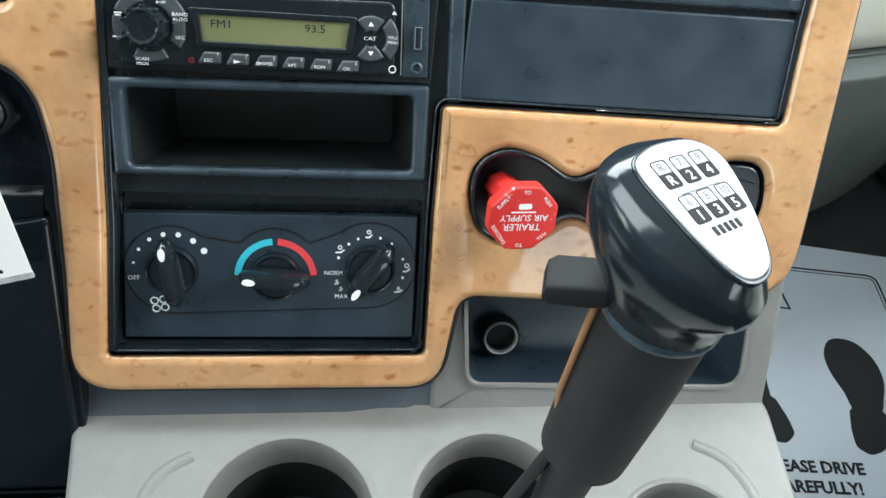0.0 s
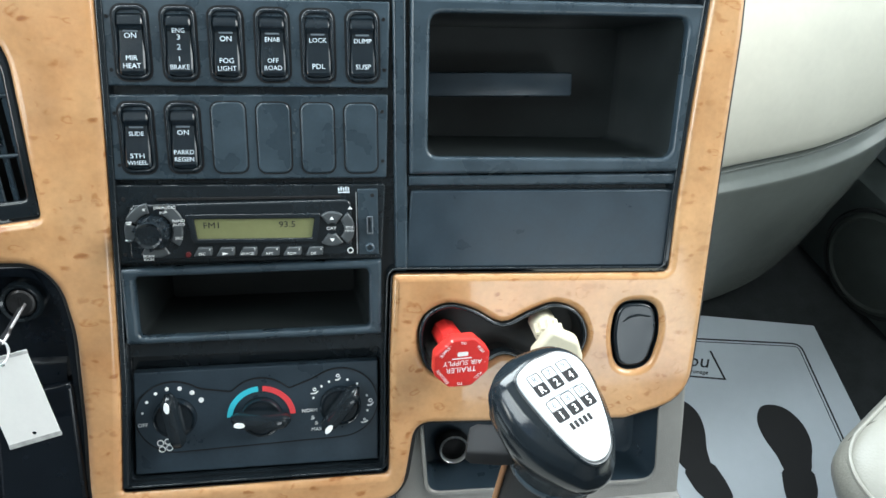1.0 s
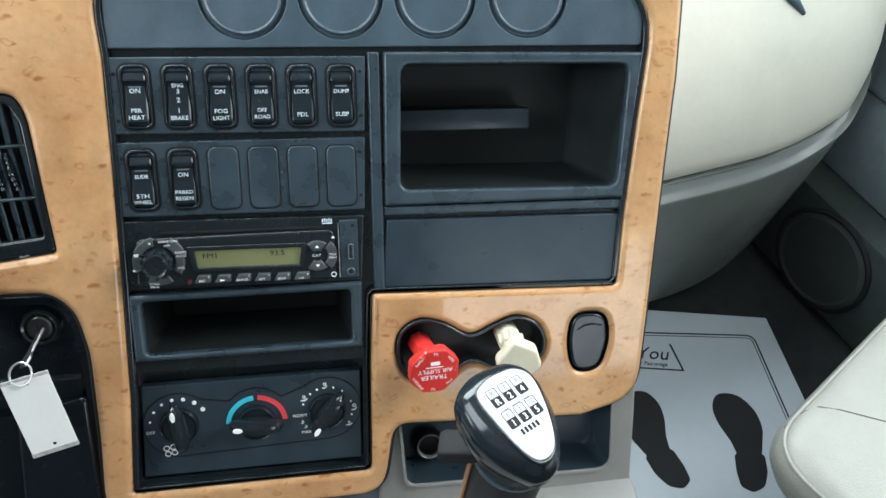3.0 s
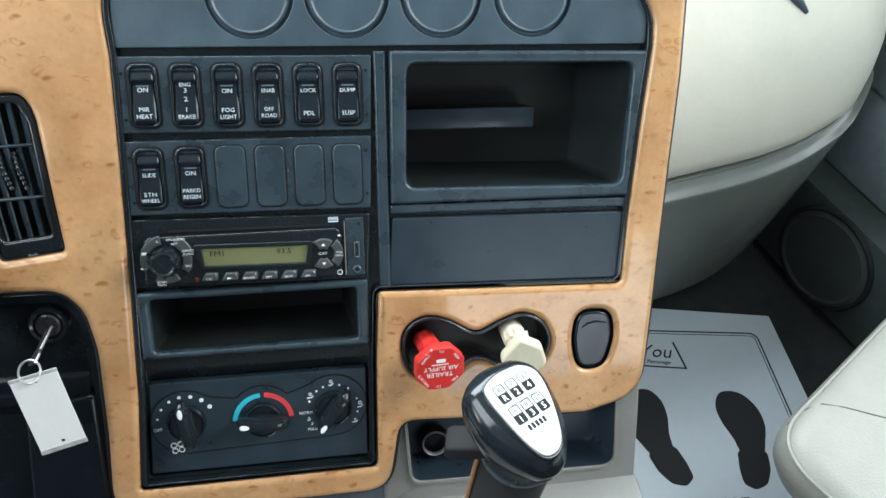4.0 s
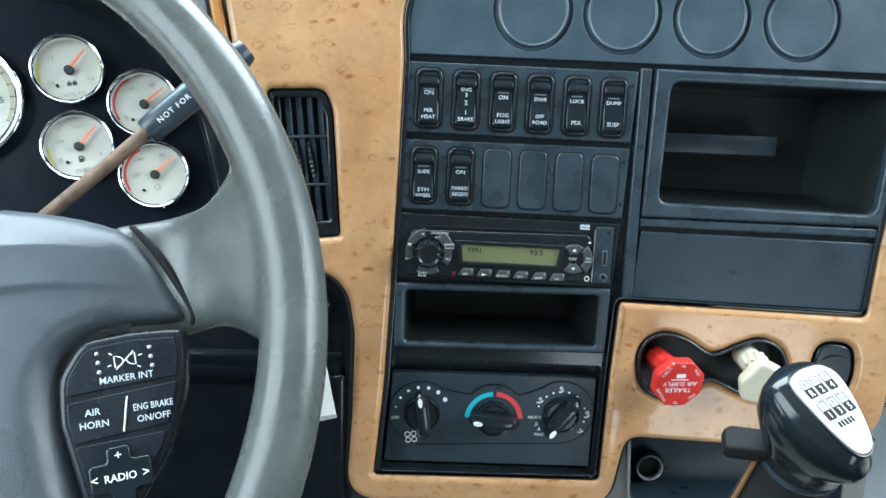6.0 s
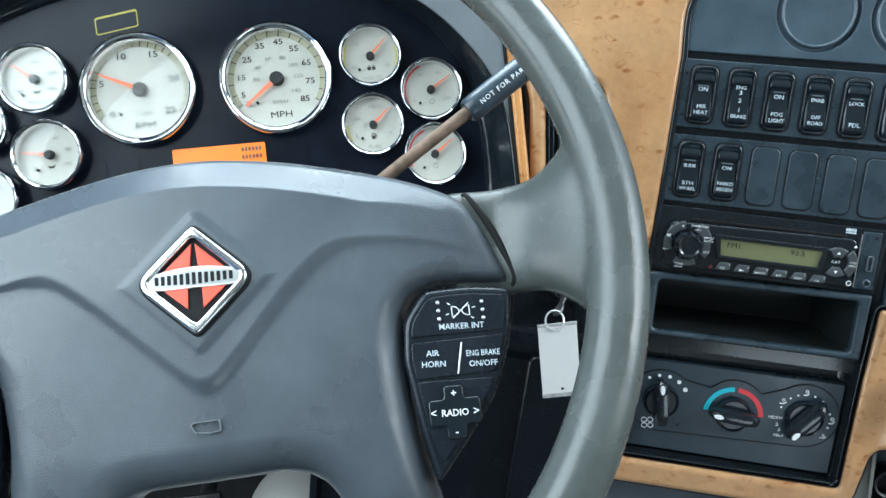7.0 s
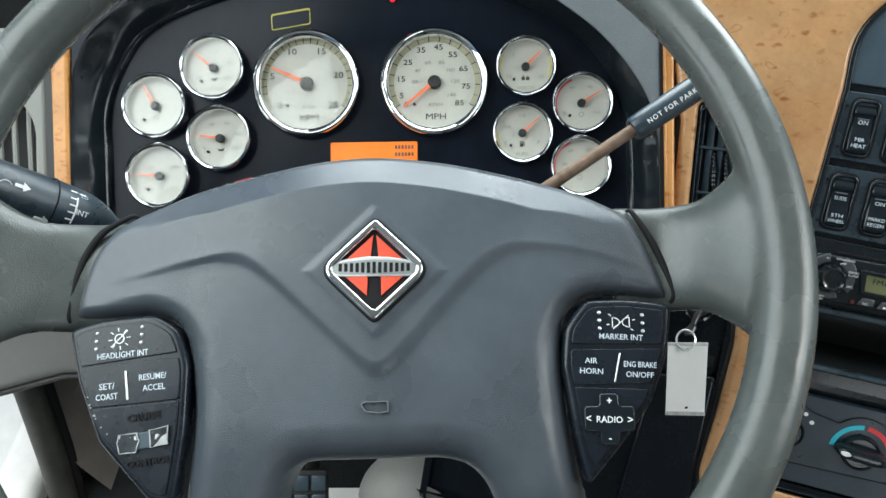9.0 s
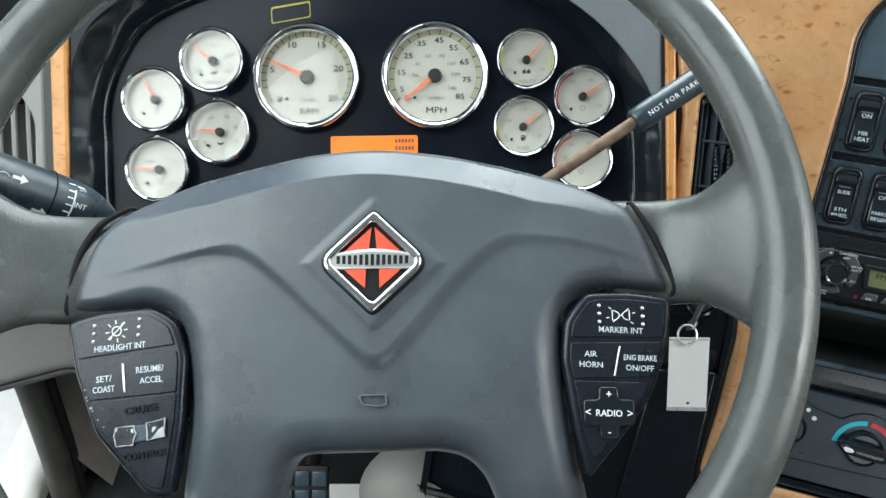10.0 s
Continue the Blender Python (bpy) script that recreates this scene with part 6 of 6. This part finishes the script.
for z, y, xr in ((-0.27, -0.185, -0.050), (-0.32, -0.222, -0.052), (-0.36, -0.245, -0.053), (-0.45, -0.262, -0.052), (-0.69, -0.25, -0.052)):
    rows.append([(x, y + 0.10 * max(0, -x - 0.08) ** 1.2 * 3, z) for x in (xr, xr - 0.010, xr - 0.03, xr - 0.06, xr - 0.10, xr - 0.16, xr - 0.26)])
part("panel", grid_mesh(rows, False), KNEE, knee, "dark blue grey panel")

# ---- gear lever ----
K = Vector((0.1465, -0.3491, -0.0216))
lever = thing("gear_lever", Matrix.Identity(4), "black gear lever with a silver shift pattern plate", "gear lever")
AXIS = Vector((-0.10, -0.12, -1.0)).normalized()
STEM = Vector((0.1555, -0.3537, -0.0900)) - AXIS * 0.07
PLATE_N = Vector((0.245, -0.074, 0.967)).normalized()
TOPV = Vector((-0.184, 0.9754, 0.1218))
TOPV = (TOPV - PLATE_N * TOPV.dot(PLATE_N)).normalized()
PU = TOPV.cross(PLATE_N)
KNOB = Matrix((PU, -PLATE_N, TOPV)).transposed().to_4x4()
KNOB.translation = K
PL = curve_loop([(-0.0188, 0.0140), (-0.0090, 0.0193), (0.0030, 0.0200), (0.0150, 0.0178), (0.0215, 0.0090), (0.0172, -0.0085), (0.0080, -0.0258), (-0.0010, -0.0330), (-0.0110, -0.0322), (-0.0162, -0.0225), (-0.0190, -0.0030)], 5)
rows = []
nrm = [PLATE_N.lerp(-AXIS, q).normalized() for q in (0, 0, 0, 0.15, 0.35, 0.6, 0.8, 1.0, 1.0, 1.0)]
cen = [K + PLATE_N * 0.0005, K + PLATE_N * 0.0005, K - PLATE_N * 0.002, K - PLATE_N * 0.006] + [K.lerp(STEM, q) + AXIS * d for q, d in ((0.05, 0.014), (0.22, 0.026), (0.55, 0.040), (0.95, 0.054), (1.0, 0.066), (1.0, 0.067))]
scl = [0.97, 1.04, 1.20, 1.38, 1.50, 1.48, 1.38, 1.25, 1.16, 1.06]
rnd = [0, 0, 0.05, 0.15, 0.35, 0.55, 0.85, 1.0, 1.0, 1.0]
for c, nn, s, q in zip(cen, nrm, scl, rnd):
    vv = (TOPV - nn * TOPV.dot(nn)).normalized()
    uu = vv.cross(nn)
    ring = []
    for u, v in PL:
        l = math.hypot(u, v)
        reach = s - 0.75 * (s - 1) * max(0.0, -v / l) * (1 - q)
        rr = l * reach * (1 - q) + 0.0215 * s * q
        ring.append(c + (uu * u + vv * v) / l * rr)
    rows.append(ring)
part("knob", grid_mesh(rows, True, True, True), GLOSSBLACK, lever, "gloss black knob", 1.0)
sp = plate("pattern_plate", [PL], -0.0018, 0.001, mat("satin aluminium plate", (0.36, 0.37, 0.38), 0.42, 0.35, var=0.05), lever, 0.0006, "silver shift pattern plate")
sp.matrix_basis = KNOB
rim = plate("plate_rim", [[(u * 1.05, v * 1.05) for u, v in PL], PL], -0.0012, 0.001, GLOSSBLACK, lever, 0.0005)
rim.matrix_basis = KNOB
for top_t, low_t, u, v in (("R", "R", -0.0098, 0.0075), ("7", "2", 0.0000, 0.0075), ("9", "4", 0.0100, 0.0075), ("6", "1", -0.0096, -0.0068), ("8", "3", -0.0002, -0.0068), ("10", "5", 0.0094, -0.0068)):
    plate("gear_box", [rounded([(u - 0.0037, v - 0.0046), (u + 0.0037, v - 0.0046), (u + 0.0037, v + 0.0010), (u - 0.0037, v + 0.0010)], [0.0012, 0.0012, 0.0002, 0.0002], 4)], -0.0021, -0.0015, INK, sp)
    plate("gear_outline", [rounded([(u - 0.0037, v + 0.0011), (u + 0.0037, v + 0.0011), (u + 0.0037, v + 0.0066), (u - 0.0037, v + 0.0066)], [0.0002, 0.0002, 0.0014, 0.0014], 4), rounded([(u - 0.0034, v + 0.0013), (u + 0.0034, v + 0.0013), (u + 0.0034, v + 0.0063), (u - 0.0034, v + 0.0063)], [0.0002, 0.0002, 0.0012, 0.0012], 4)], -0.0020, -0.0015, INK, sp)
    text(low_t, 0.0054, u, v - 0.0019, -0.0021, WHITE, sp, deep=0.0001, sx=1.05)
    text(top_t, 0.0046, u, v + 0.0038, -0.0018, LENSGREY, sp, deep=0.0001)
plate("shift_line", [rrect(-0.0100, -0.0001, 0.0100, 0.0003, 0.0001)], -0.0020, -0.0015, LENSGREY, sp)
for k in range(5):
    plate("name_bar", [rrect(-0.0092 + 0.0030 * k, -0.0168, -0.0074 + 0.0030 * k, -0.0134, 0.0003)], -0.0020, -0.0015, INK, sp)
part("collar", tube([STEM + AXIS * d for d in (0.063, 0.065, 0.069, 0.071)], [0.0246, 0.0252, 0.0252, 0.0240], 32), BLACK, lever, "black collar")
part("sleeve", tube([STEM + AXIS * d for d in (0.069, 0.082, 0.130, 0.175, 0.178)], [0.0232, 0.0236, 0.0232, 0.0220, 0.018], 28), DARK, lever, "black rubber sleeve")
part("air_line", tube([STEM + AXIS * 0.170 + Vector((-0.010, 0.006, 0)), STEM + AXIS * 0.24 + Vector((-0.022, 0.010, 0)), STEM + AXIS * 0.36 + Vector((-0.03, 0.03, 0))], 0.0035, 10), DARK, lever, "thin air line")
part("tan_line", tube([STEM + AXIS * d + Vector((x, 0.009, 0)) for d, x in ((0.062, -0.0245), (0.080, -0.0240), (0.130, -0.0225), (0.165, -0.015))], 0.0017, 10), mat("tan nylon tube", (0.26, 0.13, 0.06), 0.35), lever, "thin tan nylon air tube")
part("shaft", tube([STEM + AXIS * 0.170, STEM + AXIS * 0.25, Vector((0.12, -0.39, -0.42)), Vector((0.12, -0.39, -0.69))], [0.014, 0.012, 0.012, 0.014], 16), DARK, lever, "dark lever shaft")
rows = []
TAB0, TAB1 = Vector((0.1420, -0.3460, -0.0790)), Vector((0.1150, -0.3300, -0.0850))
TAB_W = AXIS.cross(TAB1 - TAB0).normalized()
for q, w, h in ((0.0, 0.008, 0.0055), (0.4, 0.0095, 0.0060), (0.9, 0.0095, 0.0058), (1.0, 0.008, 0.004)):
    c = TAB0.lerp(TAB1, q)
    rows.append([c + AXIS * (h * math.copysign(abs(math.sin(a)) ** 0.3, math.sin(a))) + TAB_W * (w * math.copysign(abs(math.cos(a)) ** 0.3, math.cos(a))) for a in (2 * math.pi * j / 20 for j in range(20))])
part("range_selector", grid_mesh(rows, True, True, True), INK, lever, "black range selector tab")

# ---- key with its tag ----
keyset = thing("ignition_key", PANEL, "silver key in the ignition with ring and blank white tag", "key")
k0, k1 = Vector((-0.0725, 0.002, -0.2045)), Vector((-0.0800, -0.024, -0.2235))
kx = (k1 - k0).normalized()
ky = Vector((0, -1, 0)).cross(kx).normalized()
KEY_M = Matrix((ky, kx.cross(ky), -kx)).transposed().to_4x4()
KEY_M.translation = k0
plate("key_blade", [rounded([(-0.0032, 0.002), (0.0032, 0.002), (0.0026, -0.020), (0.0046, -0.024), (0.0040, -0.033), (-0.0040, -0.033), (-0.0046, -0.024), (-0.0026, -0.020)], 0.0012)], -0.0011, 0.0011, STEEL, keyset, 0.0004, "worn steel key").matrix_basis = KEY_M @ Matrix.Rotation(1.0, 4, "Z")
rb = [k1 + Vector((-0.0012 + 0.0078 * math.cos(2 * math.pi * k / 32), -0.003 + 0.004 * math.sin(2 * math.pi * k / 32), -0.0040 + 0.0078 * math.sin(2 * math.pi * k / 32))) for k in range(32)]
part("key_ring", tube(rb, 0.0009, 8, True), SILVER, keyset, "thin steel ring")
TAG_M = Matrix.Translation((-0.0785, -0.0280, -0.2325)) @ pose(0, 0, 0, 6, -11, 8)
tg = plate("paper_tag", [rounded([(-0.0168, 0.0030), (0.0168, 0.0030), (0.0168, -0.0660), (-0.0168, -0.0660)], 0.001), disc(0.0, -0.0030, 0.0015, 14), disc(0.001, -0.0590, 0.0014, 14)], -0.0004, 0.0004, PAPER, keyset, 0.0001, "blank white paper tag")
tg.matrix_basis = TAG_M
CLOUDY = mat("cloudy laminate", (0.42, 0.43, 0.43), 0.25, var=0.3, scale=200)
for v0, v1 in ((0.0008, 0.0034), (-0.0664, -0.0628)):
    plate("laminate_edge", [rrect(-0.0171, v0, 0.0171, v1, 0.0006)], -0.0007, 0.0007, CLOUDY, tg, 0.0001, "cloudy laminated end")

# ---- driver side, under the wheel ----
ldash = thing("driver_lower_dash", Matrix.Identity(4), "taupe lower dash beside the driver door", "dashboard panel")
rows = []
for y, z in ((0.06, -0.11), (0.02, -0.20), (0.00, -0.28), (-0.012, -0.345), (0.0, -0.385), (0.05, -0.398), (0.30, -0.40)):
    rows.append([(x, y, z + 0.40 * min(0, x + 0.80)) for x in (-1.0, -0.9, -0.82, -0.76, -0.70, -0.64)])
part("panel", grid_mesh(rows, False), TAUPE, ldash)
part("edge_trim", tube([(-1.0, -0.004, -0.463), (-0.90, -0.004, -0.425), (-0.80, -0.004, -0.387), (-0.64, -0.004, -0.387)], 0.004, 10), DARK, ldash, "dark lower edge trim")
kp = plate("wall_kick", [[(0.068, -0.40), (0.39, -0.40), (0.39, -0.71), (-0.035, -0.71), (0.045, -0.487)]], -0.004, 0.012, mat("brown grey kick panel", (0.17, 0.156, 0.145), 0.5, bump=0.2), None, 0.002)
kp.matrix_basis = Matrix.Translation((-0.905, 0, 0)) @ pose(0, 0, 0, 0, 0, 90)
tagged(kp, "brown grey kick panel in the driver footwell", "wall", kind="structure")
shell("wall_kick_lower", grid_mesh([[(x, y0 + (0.395 - y0) * k / 6, z) for k in range(7)] for x, y0, z in ((-0.907, 0.028, -0.545), (-0.900, 0.024, -0.585), (-0.884, 0.012, -0.635), (-0.850, 0.000, FLOOR_Z + 0.002))], False), kp.data.materials[0], "brown grey slope at the edge of the driver footwell", "wall")
seal = shell("door_frame", tube([(-0.905, 0.062, -0.40), (-0.905, 0.042, -0.487), (-0.905, 0.005, -0.60), (-0.905, -0.035, -0.70)], 0.019, 16), mat("worn door rubber", (0.040, 0.040, 0.034), 0.5, var=0.3, scale=60), "black rubber door seal", "door seal")
part("seal_lip", tube([(-0.893, 0.085, -0.40), (-0.893, 0.065, -0.487), (-0.893, 0.028, -0.60), (-0.893, -0.012, -0.70)], 0.008, 10), INK, seal, "black inner lip of the seal")
PAINT = mat("white painted steel", (0.88, 0.88, 0.85), 0.35, var=0.05, coat=0.3)
sill = thing("door_sill", Matrix.Identity(4), "white painted door sill and step", "door sill")
part("sill", block(-1.02, -0.80, -0.75, -0.945, 0.16, -0.655, 0.02, 4), PAINT, sill)
part("step", block(-1.50, -0.90, -0.86, -1.04, 0.45, -0.80, 0.02, 4), PAINT, sill)
for name, x0, x1, y0, tilt in (("clutch_pedal", -0.556, -0.488, -0.107, 8), ("brake_pedal", -0.405, -0.305, -0.020, 8)):
    p = thing(name, Matrix.Translation(((x0 + x1) / 2, y0, -0.532)) @ pose(0, 0, 0, -50), "black rubber pedal with raised blocks", "pedal", "pedals")
    w = x1 - x0
    part("pad", block(-w / 2, 0, -0.05, w / 2, 0.012, 0.05, 0.004), DARK, p)
    for i in range(3):
        for j in range(4):
            part("tread_block", block(-w / 2 + 0.006 + i * w / 3.2, -0.004, -0.044 + 0.023 * j, -w / 2 + 0.006 + i * w / 3.2 + w / 3.8, 0.002, -0.044 + 0.023 * j + 0.019, 0.0015), SLATE, p)
    part("arm", tube([(0, 0.012, 0.0), (0, 0.10, 0.05), (0, 0.26, 0.20)], 0.010, 10), DARK, p)
dmat = thing("floor_mat", Matrix.Translation((-0.40, -0.05, FLOOR_Z + 0.003)), "white paper floor mat in the driver footwell", "floor mat", "paper floor mats")
part("sheet", block(-0.22, -0.25, -0.001, 0.22, 0.052, 0.001), PAPER, dmat)

# ---- passenger side ----
pdash = thing("passenger_dash", Matrix.Identity(4), "cream padded passenger dashboard with a grey lower edge", "dashboard")
def flowing(xs_in, zs_in):
    """A smooth line through the places, as a function of x."""
    pts = curve_loop(list(zip(xs_in, zs_in)), 8, False)
    return lambda x: float(np.interp(x, [p[0] for p in pts], [p[1] for p in pts]))


seam_z = flowing([0.36, 0.45, 0.616, 0.70, 0.7535, 0.808, 0.8595, 0.9085, 0.945, 0.970, 0.990, 1.005], [-0.300, -0.308, -0.3235, -0.331, -0.3358, -0.338, -0.3325, -0.321, -0.309, -0.292, -0.262, -0.230])
seam_y = flowing([0.36, 0.45, 0.616, 0.72, 0.805, 0.88, 0.94, 0.97, 0.995, 1.005], [-0.030, -0.030, -0.030, -0.030, -0.030, -0.029, -0.024, -0.012, 0.010, 0.040])
xs = [0.36 + 0.645 * (1 - (1 - k / 70) ** 1.5) for k in range(71)]
rows = []
for q in (0, 0.008, 0.03, 0.07, 0.14, 0.25, 0.4, 0.55, 0.7, 0.85, 1.0):
    row = []
    for x in xs:
        zb, yb = seam_z(x), seam_y(x)
        z = zb + (0.10 - zb) * q
        y = yb + 0.24 * q ** 1.25 - 0.020 * math.sin(math.pi * min(1, q * 1.6)) + (0.012 * (1 - q / 0.03) ** 2 if q < 0.03 else 0)
        row.append((x, y, z))
    rows.append(row)
part("cream_pad", grid_mesh(rows, False), CREAM, pdash, "cream vinyl pad", 1.0)
# thin grey tube draws the crease's shade; no separate seam here
part("crease_shade", tube([(x, seam_y(x) + 0.003, seam_z(x) - 0.0016) for x in xs], 0.0015, 8), LOWERPAD, pdash, "thin dark line for the shaded crease under the cream pad")
roll = curve_loop([(0.0, 0.012), (0.08, 0.0115), (0.20, 0.0045), (0.30, 0.0028), (0.68, -0.0030), (0.80, -0.0070), (0.93, -0.0128), (1.0, -0.0142), (1.06, -0.0140), (1.3, -0.0122), (2.0, -0.0115), (4.0, -0.0115)], 6, False)
ROLL_Q, ROLL_Y = [p[0] for p in roll], [p[1] for p in roll]
ridge_z = flowing([0.36, 0.632, 0.70, 0.76, 0.816, 0.87, 0.905, 0.94, 0.975, 1.005], [-0.320, -0.3455, -0.3530, -0.3575, -0.3575, -0.3500, -0.3380, -0.3210, -0.2980, -0.2450])
foot_z = flowing([0.36, 0.60, 0.729, 0.8065, 0.877, 0.931, 0.972, 0.9925, 1.005], [-0.64, -0.655, -0.663, -0.667, -0.652, -0.606, -0.541, -0.455, -0.40])
rows = []
for q in (0, 0.05, 0.1, 0.2, 0.3, 0.45, 0.6, 0.68, 0.74, 0.80, 0.86, 0.90, 0.93, 0.96, 1.0, 1.03, 1.06, 1.12, 1.2, 1.3, 1.45, 1.6, 1.8, 2.0, 2.3, 2.6, 2.9, 3.2):
    row = []
    for x in xs:
        zb, yb = seam_z(x) - 0.003, seam_y(x)
        zl, zf = ridge_z(x), foot_z(x)
        k = max(0.0, q - 1) / 2.2
        y = float(np.interp(q, ROLL_Q, ROLL_Y)) + yb + 0.022 * k ** 1.5
        row.append((x, y, zb + (zl - zb) * min(1.0, q) + (zf - zl) * k))
    rows.append(row)
part("lower_pad", grid_mesh(rows, False), LOWERPAD, pdash, "dark grey lower pad with a rounded ridge", 1.2)
part("handle_notch", tube([(0.790, 0.060, -0.118), (0.797, 0.056, -0.124), (0.812, 0.048, -0.134), (0.826, 0.039, -0.147)], [0.003, 0.006, 0.006, 0.003], 12), SLATE, pdash, "small dark finger notch")
pm = thing("floor_mat", Matrix.Translation((0.934, -0.118, FLOOR_Z + 0.004)) @ pose(0, 0, 0, 0, 0, -26.5), "silver paper floor mat printed with footprints and thanks", "floor mat", "paper floor mats")
LAY = pose(0, 0, 0, -90)


def printed(name, loops, label=""):
    o = plate(name, loops, -0.0024, -0.0014, INK, pm, 0, label)
    o.matrix_basis = LAY
    return o


sheet = plate("sheet", [rounded([(-0.46, 0.0), (0.0, 0.0), (0.068, -0.50), (-0.42, -0.50)], 0.003)], -0.0015, 0.0, MATSILVER, pm, 0, "silver paper sheet")
sheet.matrix_basis = LAY
fr = [rounded([(-0.43, -0.056), (-0.0335, -0.0385), (0.0180, -0.46), (-0.40, -0.46)], 0.016)]
printed("border_line", [fr[0], inset(fr[0], 0.0022)])
printed("border_line", [inset(fr[0], 0.0060), inset(fr[0], 0.0068)])
printed("box_line", [[(-0.190, -0.0686), (-0.187, -0.0686), (-0.1735, -0.1200), (-0.1765, -0.1190)]])
printed("box_line", [[(-0.42, -0.1175), (-0.1755, -0.1175), (-0.1745, -0.1197), (-0.42, -0.1197)]])


def mat_text(body, size, u, v, **kw):
    o = text(body, size, u, v, -0.0014, INK, pm, deep=0.0010, **kw)
    o.matrix_basis = LAY
    return o


mat_text("Thank You", 0.034, -0.272, -0.090, shear=0.35)
mat_text("for Your Patronage", 0.010, -0.240, -0.1095, shear=0.3)
mat_text("PLEASE DRIVE", 0.0205, -0.185, -0.3480, bold=0.0006, turn=5)
mat_text("CAREFULLY!", 0.0205, -0.186, -0.3730, bold=0.0006, turn=5)


def footprint(cx, cy, deg, s, mirror):
    sole = [(0.0, 0.080), (0.020, 0.074), (0.033, 0.052), (0.034, 0.024), (0.026, -0.002), (0.0165, -0.024), (-0.0145, -0.024), (-0.024, 0.0), (-0.034, 0.026), (-0.034, 0.052), (-0.020, 0.074)]
    heel = [(-0.0225, -0.0246), (0.0245, -0.0246), (0.025, -0.050), (0.018, -0.072), (0.0, -0.081), (-0.018, -0.072), (-0.023, -0.050)]
    c, sn = math.cos(radians(deg)), math.sin(radians(deg))

    def put(loop):
        out = []
        for u, v in loop:
            u = (u + 0.010 * math.sin((v + 0.08) / 0.16 * math.pi)) * mirror * s
            out.append((cx + c * u - sn * v * s, cy + sn * u + c * v * s))
        return out
    pts = curve_loop(sole, 4)
    low = [i for i, q in enumerate(pts) if q[1] < -0.0215]
    pts = [q for q in pts[low[-1] + 1:] + pts[:low[0]] if q[1] >= -0.0215]
    back = rounded(heel, [0.0005, 0.0005, 0.006, 0.006, 0.006, 0.006, 0.006], 3)
    cut = max(i for i, q in enumerate(back) if q[0] < 0 and q[1] > -0.0255 and i < 8)
    printed("footprint", [put(pts + back[cut + 1:] + back[:cut + 1])], "black printed shoe sole")


footprint(-0.2410, -0.2425, 18, 1.03, -1)
footprint(-0.1100, -0.2392, 1, 1.03, 1)
seat = thing("truck_seat", Matrix.Translation((0.509, -0.3655, -0.345)) @ pose(0, 0, 0, 0, 0, 14.3), "cream leather passenger seat with stitched seams", "seat")
rows = []
for q, zz in ((0.90, 0.0), (0.96, -0.004), (0.99, -0.014), (1.0, -0.028), (0.99, -0.042), (0.95, -0.065), (0.84, -0.10), (0.68, -0.14)):
    base = rounded([(0.0, 0.0), (0.50, 0.0), (0.50, -0.52), (0.0, -0.52)], [0.060, 0.06, 0.05, 0.05], 9)
    rows.append([(0.25 + (x - 0.25) * q, -0.26 + (y + 0.26) * q, zz + (0.012 * math.sin(x / 0.5 * math.pi) if q < 0.97 else 0)) for x, y in base])
rows.insert(0, [(0.25 + (x - 0.25) * 0.6, -0.26 + (y + 0.26) * 0.6, z + 0.006) for x, y, z in rows[0]])
from mathutils.bvhtree import BVHTree
cushion_bm = grid_mesh(rows, True, True, True)
tree = BVHTree.FromBMesh(cushion_bm)
part("cushion", cushion_bm, LEATHER, seat, "cream leather cushion", 1.2)
seam = [(0.25 + (x - 0.25) * 0.985, -0.26 + (y + 0.26) * 0.985, -0.0085) for x, y in rounded([(0.0, 0.0), (0.50, 0.0), (0.50, -0.52), (0.0, -0.52)], [0.060, 0.06, 0.05, 0.05], 9)]
part("piping", tube(seam, 0.0022, 8, True), LEATHER, seat, "stitched piping")
stitch = [(0.045, -0.004), (0.060, -0.004), (0.074, -0.007), (0.086, -0.014), (0.100, -0.032), (0.1275, -0.073), (0.16, -0.12), (0.20, -0.18), (0.25, -0.25)]
stitch = [tree.ray_cast(Vector((x, y, 0.2)), Vector((0, 0, -1)))[0] for x, y in stitch]
part("top_seam", tube([p for p in stitch if p is not None], 0.0009, 8), mat("seam thread", (0.10, 0.095, 0.08), 0.7), seat, "dark stitch line")
part("seat_base", block(0.13, -0.44, -0.3465, 0.40, -0.13, -0.135, 0.01), DARK, seat, "dark seat base")
part("seat_back", block(-0.02, -0.66, 0.02, 0.44, -0.52, 0.66, 0.05, 4), LEATHER, seat, "cream leather backrest")
